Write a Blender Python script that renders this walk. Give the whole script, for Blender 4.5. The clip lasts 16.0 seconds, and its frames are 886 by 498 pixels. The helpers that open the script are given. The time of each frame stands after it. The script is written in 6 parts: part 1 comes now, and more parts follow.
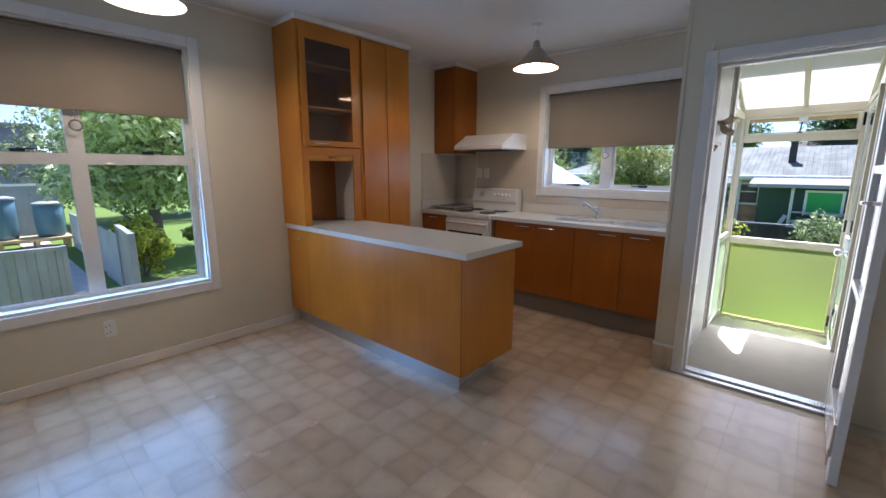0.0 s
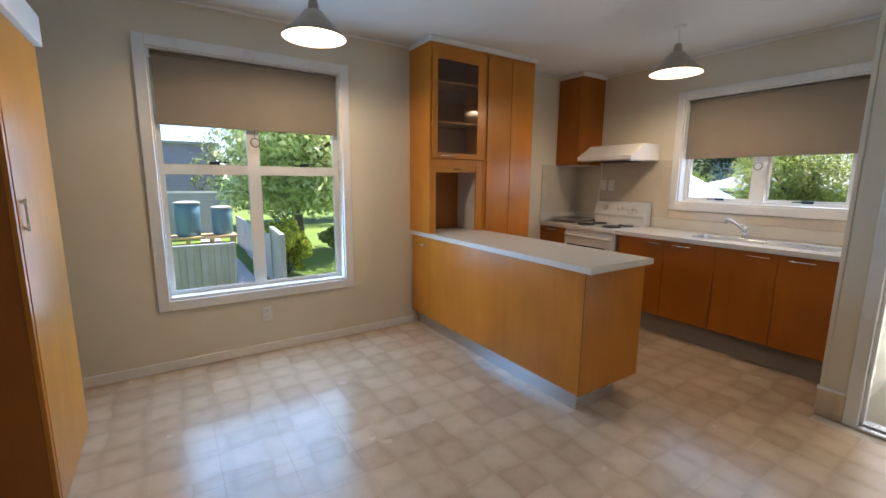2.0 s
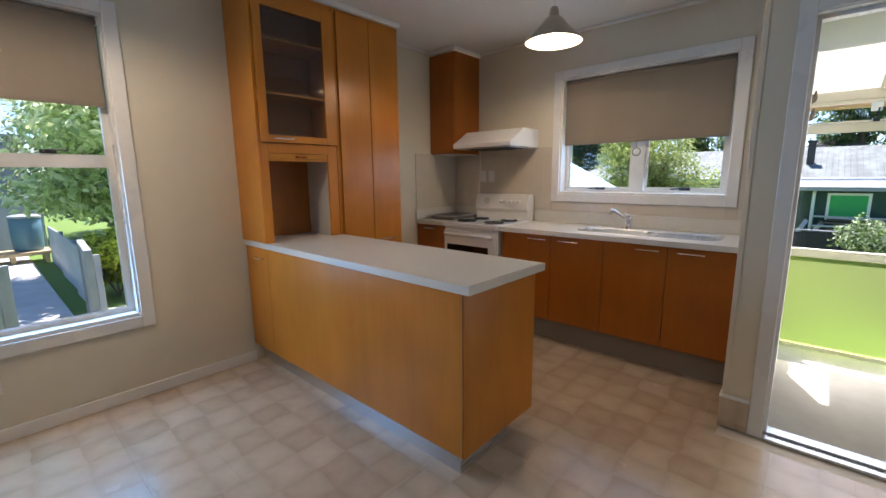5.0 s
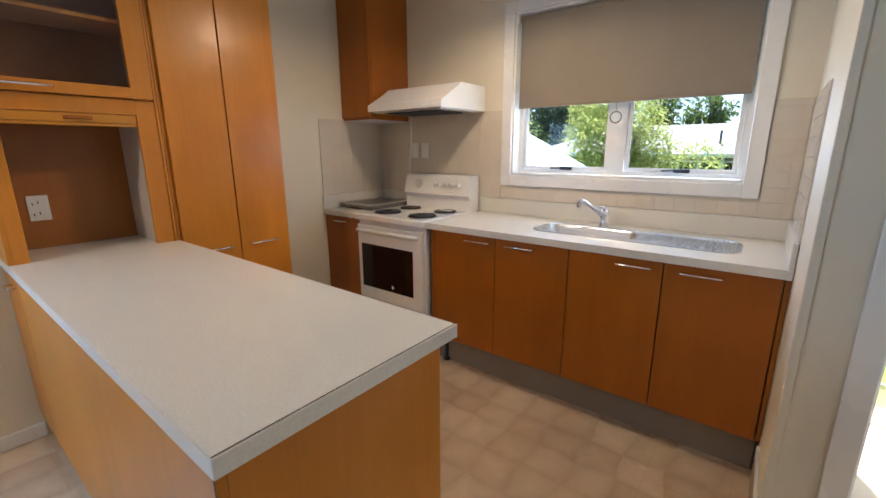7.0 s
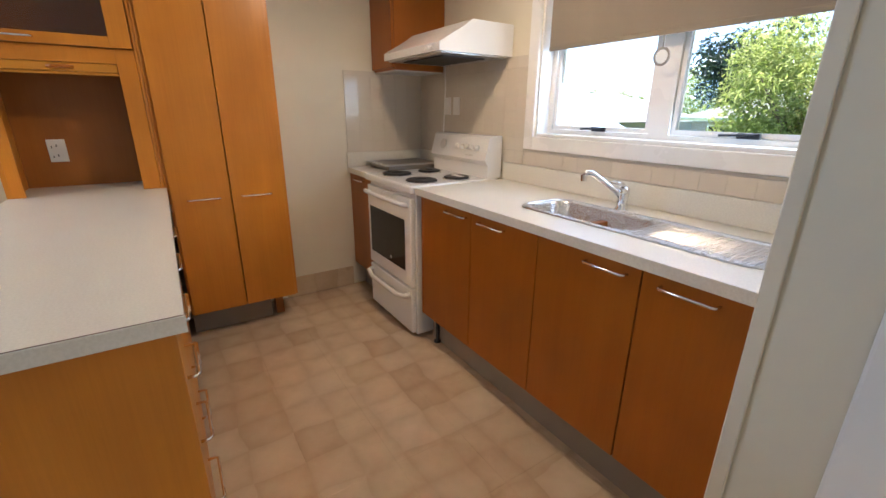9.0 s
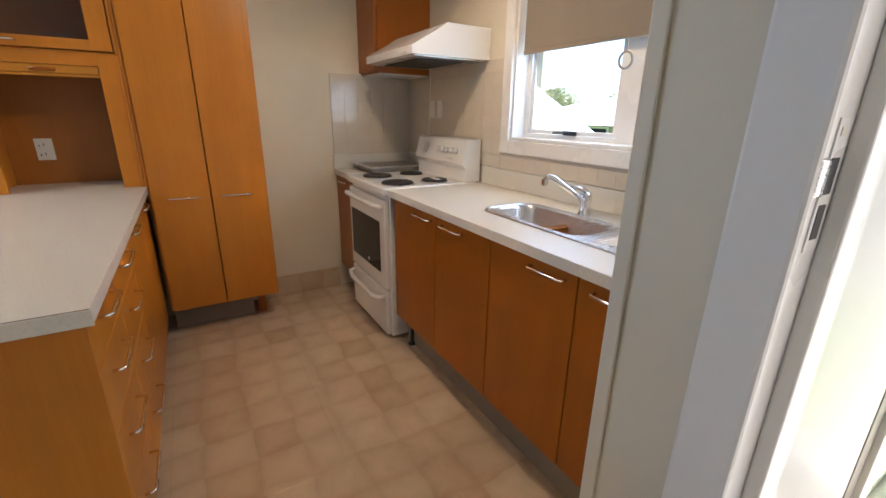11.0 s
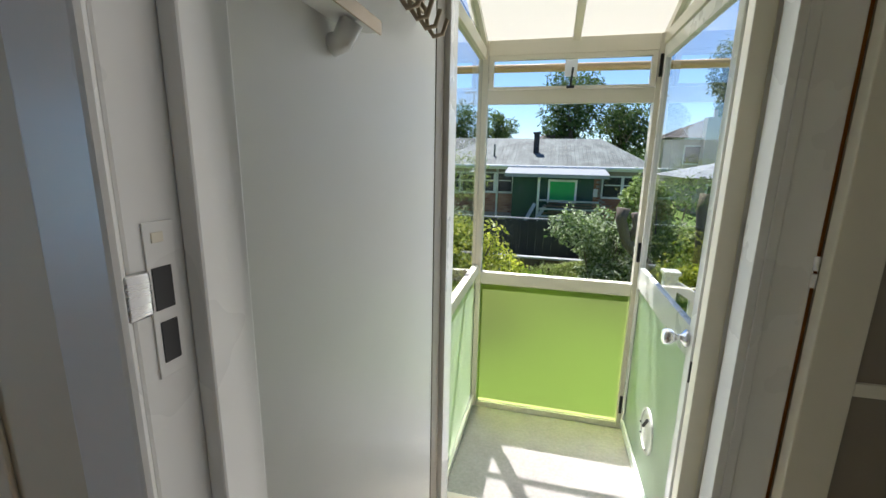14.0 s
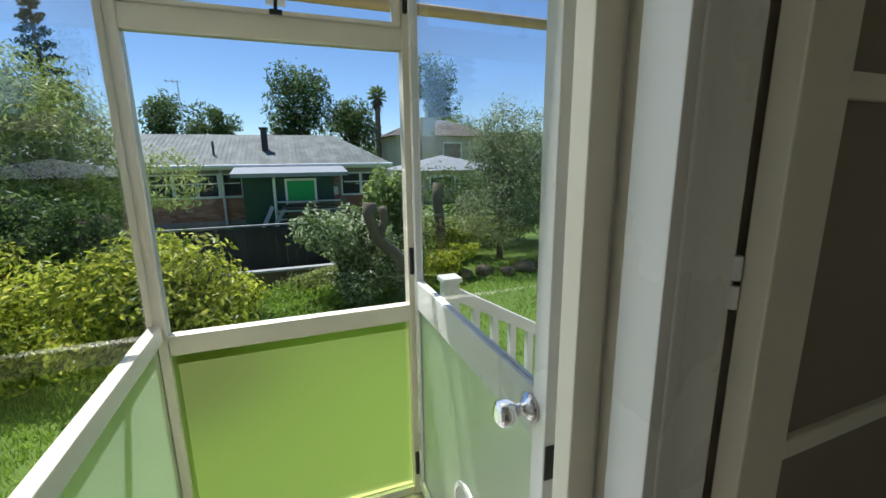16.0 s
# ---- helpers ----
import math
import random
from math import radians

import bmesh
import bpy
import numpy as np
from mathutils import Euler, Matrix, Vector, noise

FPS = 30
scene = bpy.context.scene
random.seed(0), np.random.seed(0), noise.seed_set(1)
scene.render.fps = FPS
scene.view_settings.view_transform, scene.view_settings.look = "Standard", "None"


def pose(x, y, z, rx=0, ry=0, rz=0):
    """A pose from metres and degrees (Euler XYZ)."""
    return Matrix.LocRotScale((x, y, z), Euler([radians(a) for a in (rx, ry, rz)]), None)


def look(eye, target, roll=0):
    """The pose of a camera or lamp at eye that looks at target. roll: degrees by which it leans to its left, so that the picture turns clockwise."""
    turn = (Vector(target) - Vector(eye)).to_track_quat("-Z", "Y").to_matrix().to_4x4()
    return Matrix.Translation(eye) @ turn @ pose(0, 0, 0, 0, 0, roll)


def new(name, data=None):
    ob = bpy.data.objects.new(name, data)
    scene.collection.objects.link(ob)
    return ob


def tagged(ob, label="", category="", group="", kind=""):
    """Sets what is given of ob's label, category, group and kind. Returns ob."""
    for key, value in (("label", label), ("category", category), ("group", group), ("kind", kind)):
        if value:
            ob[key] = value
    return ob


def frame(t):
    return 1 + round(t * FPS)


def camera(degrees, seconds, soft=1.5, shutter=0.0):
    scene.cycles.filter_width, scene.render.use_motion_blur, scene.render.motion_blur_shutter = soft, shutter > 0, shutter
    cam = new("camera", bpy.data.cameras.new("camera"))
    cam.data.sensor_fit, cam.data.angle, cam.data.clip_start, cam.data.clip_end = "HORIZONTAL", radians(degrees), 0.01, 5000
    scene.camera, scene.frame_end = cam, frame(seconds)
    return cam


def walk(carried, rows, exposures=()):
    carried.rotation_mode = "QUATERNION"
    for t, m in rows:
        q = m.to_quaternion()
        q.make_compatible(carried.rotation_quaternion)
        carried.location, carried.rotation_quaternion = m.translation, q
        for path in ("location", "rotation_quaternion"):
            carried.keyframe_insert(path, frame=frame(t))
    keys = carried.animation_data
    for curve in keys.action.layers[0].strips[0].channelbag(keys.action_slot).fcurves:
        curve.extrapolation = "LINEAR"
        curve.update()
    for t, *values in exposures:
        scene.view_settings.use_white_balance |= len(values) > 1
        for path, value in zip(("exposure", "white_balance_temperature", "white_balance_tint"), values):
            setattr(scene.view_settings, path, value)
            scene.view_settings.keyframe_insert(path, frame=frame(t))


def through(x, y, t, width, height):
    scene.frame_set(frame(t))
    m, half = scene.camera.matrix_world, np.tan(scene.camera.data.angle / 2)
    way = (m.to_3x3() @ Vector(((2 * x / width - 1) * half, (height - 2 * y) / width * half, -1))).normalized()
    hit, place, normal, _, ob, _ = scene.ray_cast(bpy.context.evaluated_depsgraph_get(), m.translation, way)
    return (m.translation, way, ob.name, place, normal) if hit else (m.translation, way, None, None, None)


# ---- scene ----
cam = camera(93.4, 16.0)
PATH = [
    (0, (0.281, 0.08, 1.387), (-1.021, 1.55, 1.009), 0.2),
    (0.5, (0.258, 0.029, 1.382), (-1.187, 1.359, 1.0), 0.5),
    (1, (0.256, 0.009, 1.375), (-1.302, 1.206, 1.001), 0.5),
    (1.5, (0.262, 0.0, 1.377), (-1.361, 1.113, 1.022), 0.5),
    (2, (0.267, -0.009, 1.382), (-1.382, 1.075, 1.055), 0.5),
    (2.5, (0.261, -0.008, 1.379), (-1.385, 1.088, 1.081), 0.6),
    (3, (0.256, -0.014, 1.381), (-1.366, 1.122, 1.099), 0.6),
    (3.5, (0.25, -0.001, 1.378), (-1.325, 1.199, 1.096), 0.3),
    (4, (0.14, 0.115, 1.365), (-1.354, 1.408, 1.062), -0.2),
    (4.5, (-0.035, 0.37, 1.367), (-1.43, 1.766, 1.042), -0.5),
    (4.7, (-0.094, 0.488, 1.346), (-1.454, 1.917, 1.017), -0.5),
    (6.8, (-0.589, 1.65, 1.318), (-1.764, 3.211, 0.889), -0.3),
    (7, (-0.59, 1.73, 1.345), (-1.779, 3.269, 0.88), -0.2),
    (7.5, (-0.464, 1.924, 1.343), (-1.738, 3.38, 0.836), -0.0),
    (8, (-0.354, 2.151, 1.323), (-1.723, 3.5, 0.772), 0.2),
    (8.5, (-0.304, 2.405, 1.31), (-1.777, 3.623, 0.721), 0.5),
    (9, (-0.253, 2.579, 1.302), (-1.842, 3.62, 0.674), 0.5),
    (9.2, (-0.225, 2.621, 1.325), (-1.844, 3.596, 0.671), 0.5),
    (11.3, (-0.118, 2.807, 1.301), (-1.751, 3.792, 0.698), 1.1),
    (11.5, (-0.112, 2.824, 1.303), (-1.685, 3.913, 0.721), 1.3),
    (12, (-0.081, 2.876, 1.316), (-1.447, 4.237, 0.785), 1.3),
    (12.5, (-0.049, 2.932, 1.324), (-1.164, 4.521, 0.839), 1.5),
    (13, (-0.024, 2.967, 1.341), (-0.896, 4.71, 0.895), 1.3),
    (13.5, (-0.015, 2.993, 1.354), (-0.677, 4.831, 0.927), 1.2),
    (14, (0.01, 3.043, 1.355), (-0.456, 4.942, 0.934), 1.1),
    (14.5, (0.053, 3.151, 1.357), (-0.202, 5.089, 0.938), 0.7),
    (15, (0.052, 3.384, 1.381), (0.048, 5.34, 0.962), 0.3),
    (15.5, (0.055, 3.634, 1.326), (0.365, 5.566, 0.911), -0.2),
    (16, (0.076, 3.914, 1.27), (0.753, 5.749, 0.851), -0.7),
]
EXPOSURE = [(0, 1.27, 5600, 19), (2, 1.74, 6300, 17), (4.7, 1.5, 5950, 17), (6.8, 2.05, 6050, 17), (9.2, 2.22, 6150, 18), (11.5, 1.9, 6200, 18),
            (12.5, 1.12, 6100, 20), (13.5, 0.72, 5950, 14), (14.5, 0.88, 6050, 10), (16, 0.3, 5850, 8)]
walk(cam, [(t, look(eye, target, roll)) for t, eye, target, roll in PATH], EXPOSURE)

# ---- world, sun and lamps ----
SUN_TO = Vector((-0.185, 0.40, 0.90)).normalized()
world = bpy.data.worlds.new("sky")
scene.world = world
world.use_nodes = True
wn = world.node_tree.nodes
wl = world.node_tree.links
sky = wn.new("ShaderNodeTexSky")
sky.sky_type = "NISHITA"
sky.sun_disc = False
sky.sun_elevation = math.asin(SUN_TO.z)
sky.sun_rotation = math.atan2(SUN_TO.x, SUN_TO.y)
sky.dust_density = 0.0
sky.ozone_density = 5.0
sky.altitude = 900
wl.new(sky.outputs["Color"], wn["Background"].inputs["Color"])
wn["Background"].inputs["Strength"].default_value = 0.10


def lamp(name, kind, m, energy, color, **more):
    d = bpy.data.lights.new(name, kind)
    d.energy, d.color = energy, color
    for k, v in more.items():
        if k == "size":
            d.size = v
        elif k == "size_y":
            d.shape = "RECTANGLE"
            d.size_y = v
        elif k == "radius":
            d.shadow_soft_size = v
        elif k == "angle":
            d.angle = v
    ob = new(name, d)
    ob.matrix_world = m
    return ob


lamp("sun", "SUN", look(SUN_TO * 50, (0, 0, 0)), 4.8, (1.0, 0.95, 0.87), angle=radians(0.55))
# daylight in the openings
lamp("window_light_west", "AREA", look((-3.30, 0.60, 1.12), (0, 0.6, 0.9)), 9.0, (0.31, 0.61, 1.0), size=1.30, size_y=1.20)
lamp("window_light_north", "AREA", look((-1.34, 4.424, 1.40), (-1.6, 0, 0.9)), 1.8, (0.58, 0.78, 1.0), size=1.26, size_y=0.42)
lamp("door_light", "AREA", look((0.113, 3.375, 1.0), (0.0, 0, 0.75)), 1.3, (1.0, 0.93, 0.83), size=0.70, size_y=1.9)
lamp("porch_light", "AREA", look((0.11, 4.62, 0.95), (0.0, 0, 0.7)), 2.3, (1.0, 0.96, 0.90), size=0.8, size_y=1.9)
PEND_1, PEND_2 = (-2.44, 0.82), (-1.64, 3.43)
for (px, py), watts in ((PEND_1, 5.8), (PEND_2, 4.4)):
    lamp("pendant_bulb_light", "POINT", pose(px, py, 2.265), watts, (1.0, 0.79, 0.55), radius=0.04)

# ---- materials ----


class Mat:
    def __init__(self, name, color=(0.5, 0.5, 0.5), rough=0.5, metal=0.0, spec=0.5):
        self.m = bpy.data.materials.new(name)
        self.m.use_nodes = True
        self.n, self.l = self.m.node_tree.nodes, self.m.node_tree.links
        self.p = self.n["Principled BSDF"]
        self.p.inputs["Base Color"].default_value = (*color, 1)
        self.p.inputs["Roughness"].default_value = rough
        self.p.inputs["Metallic"].default_value = metal
        self.p.inputs["Specular IOR Level"].default_value = spec

    def node(self, kind, **values):
        nd = self.n.new(kind)
        for k, v in values.items():
            nd.inputs[k].default_value = v
        return nd

    def coords(self, scale=(1, 1, 1), space="Object"):
        tc = self.n.new("ShaderNodeTexCoord")
        mp = self.n.new("ShaderNodeMapping")
        mp.inputs["Scale"].default_value = scale
        self.l.new(tc.outputs[space], mp.inputs["Vector"])
        return mp.outputs["Vector"]

    def place(self, scale=(1, 1, 1)):
        g = self.n.new("ShaderNodeNewGeometry")
        mp = self.n.new("ShaderNodeMapping")
        mp.inputs["Scale"].default_value = scale
        self.l.new(g.outputs["Position"], mp.inputs["Vector"])
        return mp.outputs["Vector"]

    def noise(self, vec, scale, detail=3.0, rough=0.55, distortion=0.0):
        nd = self.node("ShaderNodeTexNoise", Scale=scale, Detail=detail, Roughness=rough, Distortion=distortion)
        self.l.new(vec, nd.inputs["Vector"])
        return nd.outputs["Fac"]

    def ramp(self, fac, stops):
        nd = self.n.new("ShaderNodeValToRGB")
        els = nd.color_ramp.elements
        while len(els) < len(stops):
            els.new(0.5)
        for e, (at, c) in zip(els, stops):
            e.position = at
            e.color = (*c, 1)
        self.l.new(fac, nd.inputs["Fac"])
        return nd.outputs["Color"]

    def mix(self, fac, a, b, mode="MIX"):
        nd = self.n.new("ShaderNodeMix")
        nd.data_type = "RGBA"
        nd.blend_type = mode
        for sock, v in ((nd.inputs[0], fac), (nd.inputs[6], a), (nd.inputs[7], b)):
            if isinstance(v, (int, float)):
                sock.default_value = v
            elif isinstance(v, tuple):
                sock.default_value = (*v, 1)
            else:
                self.l.new(v, sock)
        return nd.outputs[2]

    def color(self, out):
        self.l.new(out, self.p.inputs["Base Color"])
        return self

    def rough_from(self, fac, lo, hi):
        nd = self.n.new("ShaderNodeMapRange")
        nd.inputs["To Min"].default_value, nd.inputs["To Max"].default_value = lo, hi
        self.l.new(fac, nd.inputs["Value"])
        self.l.new(nd.outputs[0], self.p.inputs["Roughness"])
        return self

    def bump(self, fac, strength=0.2, distance=0.002):
        nd = self.node("ShaderNodeBump", Strength=strength, Distance=distance)
        self.l.new(fac, nd.inputs["Height"])
        self.l.new(nd.outputs["Normal"], self.p.inputs["Normal"])
        return self

    def random(self):
        return self.n.new("ShaderNodeObjectInfo").outputs["Random"]


def painted(name, color, rough=0.55, amount=0.05, bump=0.12, scale=2.2):
    k = Mat(name, color, rough)
    v = k.place()
    big = k.noise(v, scale, 4)
    fine = k.noise(v, 190, 2)
    lo = tuple(c * (1 - amount) for c in color)
    hi = tuple(min(1, c * (1 + amount)) for c in color)
    k.color(k.ramp(big, [(0.3, lo), (0.7, hi)]))
    k.rough_from(big, rough - 0.06, rough + 0.06)
    k.bump(fine, bump, 0.0012)
    return k.m


def timber(name, dark, light, rough=0.3, axis=2, scale=1.0):
    """Varnished veneer with the grain along one axis."""
    k = Mat(name, light, rough)
    sc = [4.5 * scale] * 3
    sc[axis] = 0.55 * scale
    v = k.place(tuple(sc))
    w = k.noise(v, 1.6, 5, 0.6, 0.9)
    fsc = [140.0 * scale] * 3
    fsc[axis] = 3.0 * scale
    fine = k.noise(k.place(tuple(fsc)), 1.0, 3, 0.6)
    cloud = k.noise(k.place(), 1.7, 2)
    base = k.ramp(w, [(0.22, dark), (0.5, tuple((a + b) / 2 for a, b in zip(dark, light))), (0.78, light)])
    base = k.mix(0.10, base, k.ramp(fine, [(0.35, tuple(c * 0.55 for c in dark)), (0.6, light)]))
    base = k.mix(0.34, base, k.ramp(cloud, [(0.3, tuple(c * 0.75 for c in dark)), (0.7, tuple(min(1, c * 1.15) for c in light))]))
    k.color(base)
    k.rough_from(cloud, rough - 0.05, rough + 0.08)
    k.bump(fine, 0.05, 0.0006)
    k.p.inputs["Specular IOR Level"].default_value = 0.35
    k.p.inputs["Coat Weight"].default_value = 0.10
    k.p.inputs["Coat Roughness"].default_value = 0.22
    return k.m


def metal(name, color, rough, brushed=False):
    k = Mat(name, color, rough, 1.0)
    n = k.noise(k.place((400, 6, 400) if brushed else (30, 30, 30)), 1.0, 3)
    k.rough_from(n, max(0.02, rough - 0.05), rough + 0.08)
    return k.m


def glass(name, tint=(1, 1, 1), rough=0.0, ior=1.45):
    k = Mat(name, tint, rough)
    k.p.inputs["Transmission Weight"].default_value = 1.0
    k.p.inputs["IOR"].default_value = ior
    return k.m


def foliage(name, dark, light, yellow=None, through=0.6):
    k = Mat(name, light, 0.42)
    g = k.n.new("ShaderNodeNewGeometry")
    c = k.ramp(g.outputs["Random Per Island"], [(0.0, dark), (0.55, light), (1.0, yellow or light)])
    k.color(k.mix(0.2, c, k.ramp(k.noise(k.place(), 1.4, 2), [(0.3, dark), (0.7, light)])))
    tr = k.n.new("ShaderNodeBsdfTranslucent")
    k.l.new(c, tr.inputs["Color"])
    mx = k.n.new("ShaderNodeMixShader")
    mx.inputs[0].default_value = through
    k.l.new(k.p.outputs[0], mx.inputs[1])
    k.l.new(tr.outputs[0], mx.inputs[2])
    k.l.new(mx.outputs[0], k.n["Material Output"].inputs["Surface"])
    return k.m


M_WALL = painted("wall_paint_beige", (0.70, 0.64, 0.51), 0.55, 0.025, 0.15)
M_CEIL = painted("ceiling_paint", (0.80, 0.78, 0.74), 0.7, 0.02, 0.10)
M_WHITE = painted("gloss_white_paint", (0.80, 0.79, 0.76), 0.28, 0.03, 0.05)
M_CREAM = painted("cream_enamel", (0.78, 0.73, 0.60), 0.35, 0.03, 0.05)
M_LOBBY = painted("lobby_wall_white", (0.76, 0.75, 0.71), 0.38, 0.03, 0.06)
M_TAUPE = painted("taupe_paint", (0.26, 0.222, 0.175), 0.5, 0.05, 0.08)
M_WOOD = timber("honey_veneer", (0.455, 0.152, 0.010), (0.625, 0.240, 0.022))
M_WOODL = timber("light_veneer", (0.50, 0.205, 0.026), (0.67, 0.315, 0.055))
M_WOODH = timber("honey_veneer_level", (0.46, 0.175, 0.012), (0.61, 0.265, 0.026), axis=1)
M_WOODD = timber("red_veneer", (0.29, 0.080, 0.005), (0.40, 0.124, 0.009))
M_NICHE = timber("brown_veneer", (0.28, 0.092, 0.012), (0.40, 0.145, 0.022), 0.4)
M_EDGE = Mat("dark_joint", (0.10, 0.035, 0.010), 0.6).m
M_STEEL = metal("stainless_steel", (0.62, 0.62, 0.62), 0.26, True)
M_CHROME = metal("chrome", (0.80, 0.80, 0.82), 0.09)
M_BRONZE = metal("bronze", (0.36, 0.29, 0.21), 0.42)
M_BLACK = Mat("black_plastic", (0.012, 0.012, 0.013), 0.4).m
M_IRON = painted("cast_iron", (0.022, 0.021, 0.020), 0.55, 0.2, 0.2, 30)
M_ENAMEL = painted("white_enamel", (0.80, 0.79, 0.77), 0.18, 0.015, 0.01)
M_PLASTIC = painted("white_plastic", (0.78, 0.77, 0.73), 0.35, 0.02, 0.02)
M_GREYP = painted("grey_melamine", (0.62, 0.60, 0.57), 0.4, 0.03, 0.02)
M_KICK = painted("brown_grey_kickboard", (0.26, 0.225, 0.19), 0.4, 0.08, 0.05)
M_DULL = metal("dull_dark_steel", (0.30, 0.27, 0.24), 0.35, True)
M_OVENGLASS = Mat("oven_glass", (0.008, 0.006, 0.006), 0.05).m
M_GLASS = glass("window_glass", ior=1.22)
M_SMOKE = glass("cabinet_glass", (0.72, 0.70, 0.66))
# north panel: green light from the lawn is put into the tint
M_FROST_LAWN = glass("frosted_glass_lawn_light", (0.74, 0.84, 0.34), 0.80, 1.12)
# same glass for the sides, tinted paler to imitate the sky's sheen
M_FROST_SKY = glass("frosted_glass_sky_sheen", (0.84, 0.93, 0.78), 0.75, 1.25)


def fabric():
    k = Mat("blind_fabric", (0.28, 0.235, 0.18), 0.85)
    v = k.place((1, 1, 1))
    weave = k.noise(k.place((500, 500, 500)), 1.0, 2)
    band = k.noise(k.place((2.0, 2.0, 0.4)), 1.5, 3)
    k.color(k.mix(0.3, k.ramp(band, [(0.3, (0.255, 0.212, 0.16)), (0.7, (0.30, 0.252, 0.195))]), k.ramp(weave, [(0.3, (0.23, 0.19, 0.145)), (0.7, (0.32, 0.27, 0.21))])))
    k.bump(weave, 0.2, 0.0008)
    tr = k.n.new("ShaderNodeBsdfTranslucent")
    tr.inputs["Color"].default_value = (0.34, 0.27, 0.19, 1)
    mx = k.n.new("ShaderNodeMixShader")
    mx.inputs[0].default_value = 0.10
    k.l.new(k.p.outputs[0], mx.inputs[1])
    k.l.new(tr.outputs[0], mx.inputs[2])
    k.l.new(mx.outputs[0], k.n["Material Output"].inputs["Surface"])
    return k.m


M_FABRIC = fabric()


def roof_sheet():
    k = Mat("opal_roof_sheet", (0.82, 0.80, 0.74), 0.4)
    tr = k.n.new("ShaderNodeBsdfTranslucent")
    tr.inputs["Color"].default_value = (0.86, 0.83, 0.76, 1)
    mx = k.n.new("ShaderNodeMixShader")
    mx.inputs[0].default_value = 0.6
    k.l.new(k.p.outputs[0], mx.inputs[1])
    k.l.new(tr.outputs[0], mx.inputs[2])
    k.l.new(mx.outputs[0], k.n["Material Output"].inputs["Surface"])
    return k.m


M_OPAL = roof_sheet()


def vinyl():
    """Printed vinyl: uneven flagstones of about 0.18 m, each pale in its middle, with its own tint."""
    k = Mat("vinyl_tile", (0.42, 0.34, 0.26), 0.2)
    wn2 = k.node("ShaderNodeTexNoise", Scale=5.0, Detail=1.0, Roughness=0.5)
    k.l.new(k.place(), wn2.inputs["Vector"])
    g = k.n.new("ShaderNodeNewGeometry")
    warp = k.node("ShaderNodeVectorMath")
    warp.operation = "MULTIPLY_ADD"
    k.l.new(wn2.outputs["Color"], warp.inputs[0])
    warp.inputs[1].default_value = (0.075, 0.075, 0)
    k.l.new(g.outputs["Position"], warp.inputs[2])
    sc = k.node("ShaderNodeVectorMath")
    sc.operation = "SCALE"
    sc.inputs["Scale"].default_value = 1 / 0.18
    k.l.new(warp.outputs[0], sc.inputs[0])
    fl = k.node("ShaderNodeVectorMath")
    fl.operation = "FLOOR"
    k.l.new(sc.outputs[0], fl.inputs[0])
    wh = k.n.new("ShaderNodeTexWhiteNoise")
    k.l.new(fl.outputs[0], wh.inputs["Vector"])
    fr = k.node("ShaderNodeVectorMath")
    fr.operation = "FRACTION"
    k.l.new(sc.outputs[0], fr.inputs[0])
    sub = k.node("ShaderNodeVectorMath")
    sub.operation = "SUBTRACT"
    sub.inputs[1].default_value = (0.5, 0.5, 0.5)
    k.l.new(fr.outputs[0], sub.inputs[0])
    ab = k.node("ShaderNodeVectorMath")
    ab.operation = "ABSOLUTE"
    k.l.new(sub.outputs[0], ab.inputs[0])
    sep = k.n.new("ShaderNodeSeparateXYZ")
    k.l.new(ab.outputs[0], sep.inputs[0])
    mx = k.node("ShaderNodeMath")
    mx.operation = "MAXIMUM"
    k.l.new(sep.outputs[0], mx.inputs[0])
    k.l.new(sep.outputs[1], mx.inputs[1])
    cell = k.ramp(wh.outputs["Value"], [(0.0, (0.49, 0.36, 0.235)), (0.5, (0.60, 0.465, 0.315)), (1.0, (0.70, 0.565, 0.41))])
    edge = k.ramp(mx.outputs[0], [(0.05, (1.06, 1.06, 1.06)), (0.30, (0.97, 0.955, 0.94)), (0.50, (0.80, 0.765, 0.73))])
    c = k.mix(1.0, cell, edge, "MULTIPLY")
    c = k.mix(0.30, c, k.ramp(k.noise(k.place(), 13, 5), [(0.3, (0.46, 0.345, 0.23)), (0.7, (0.68, 0.55, 0.40))]))
    c = k.mix(0.18, c, k.ramp(k.noise(k.place(), 1.1, 3), [(0.3, (0.50, 0.38, 0.255)), (0.7, (0.65, 0.53, 0.39))]))
    k.color(c)
    big = k.noise(k.place(), 5.0, 4)
    k.rough_from(big, 0.16, 0.32)
    k.bump(k.noise(k.place(), 14, 3), 0.10, 0.002)
    return k.m


M_VINYL = vinyl()


def laminate():
    k = Mat("pale_laminate", (0.66, 0.63, 0.55), 0.32)
    f = k.noise(k.place((160, 160, 160)), 1, 2)
    k.color(k.mix(0.5, k.ramp(f, [(0.35, (0.60, 0.57, 0.49)), (0.65, (0.72, 0.69, 0.61))]), (0.67, 0.64, 0.56)))
    k.rough_from(k.noise(k.place(), 6, 3), 0.26, 0.40)
    k.bump(f, 0.05, 0.0004)
    return k.m


M_LAM = laminate()


def wall_tile_mat():
    k = Mat("cream_glazed_tile", (0.62, 0.575, 0.48), 0.12)
    k.color(k.ramp(k.random(), [(0, (0.615, 0.55, 0.45)), (1, (0.64, 0.575, 0.475))]))
    k.bump(k.noise(k.place(), 22, 2), 0.10, 0.003)
    return k.m


M_TILE = wall_tile_mat()
M_GROUT = painted("grout", (0.59, 0.53, 0.435), 0.8, 0.05, 0.2, 9)


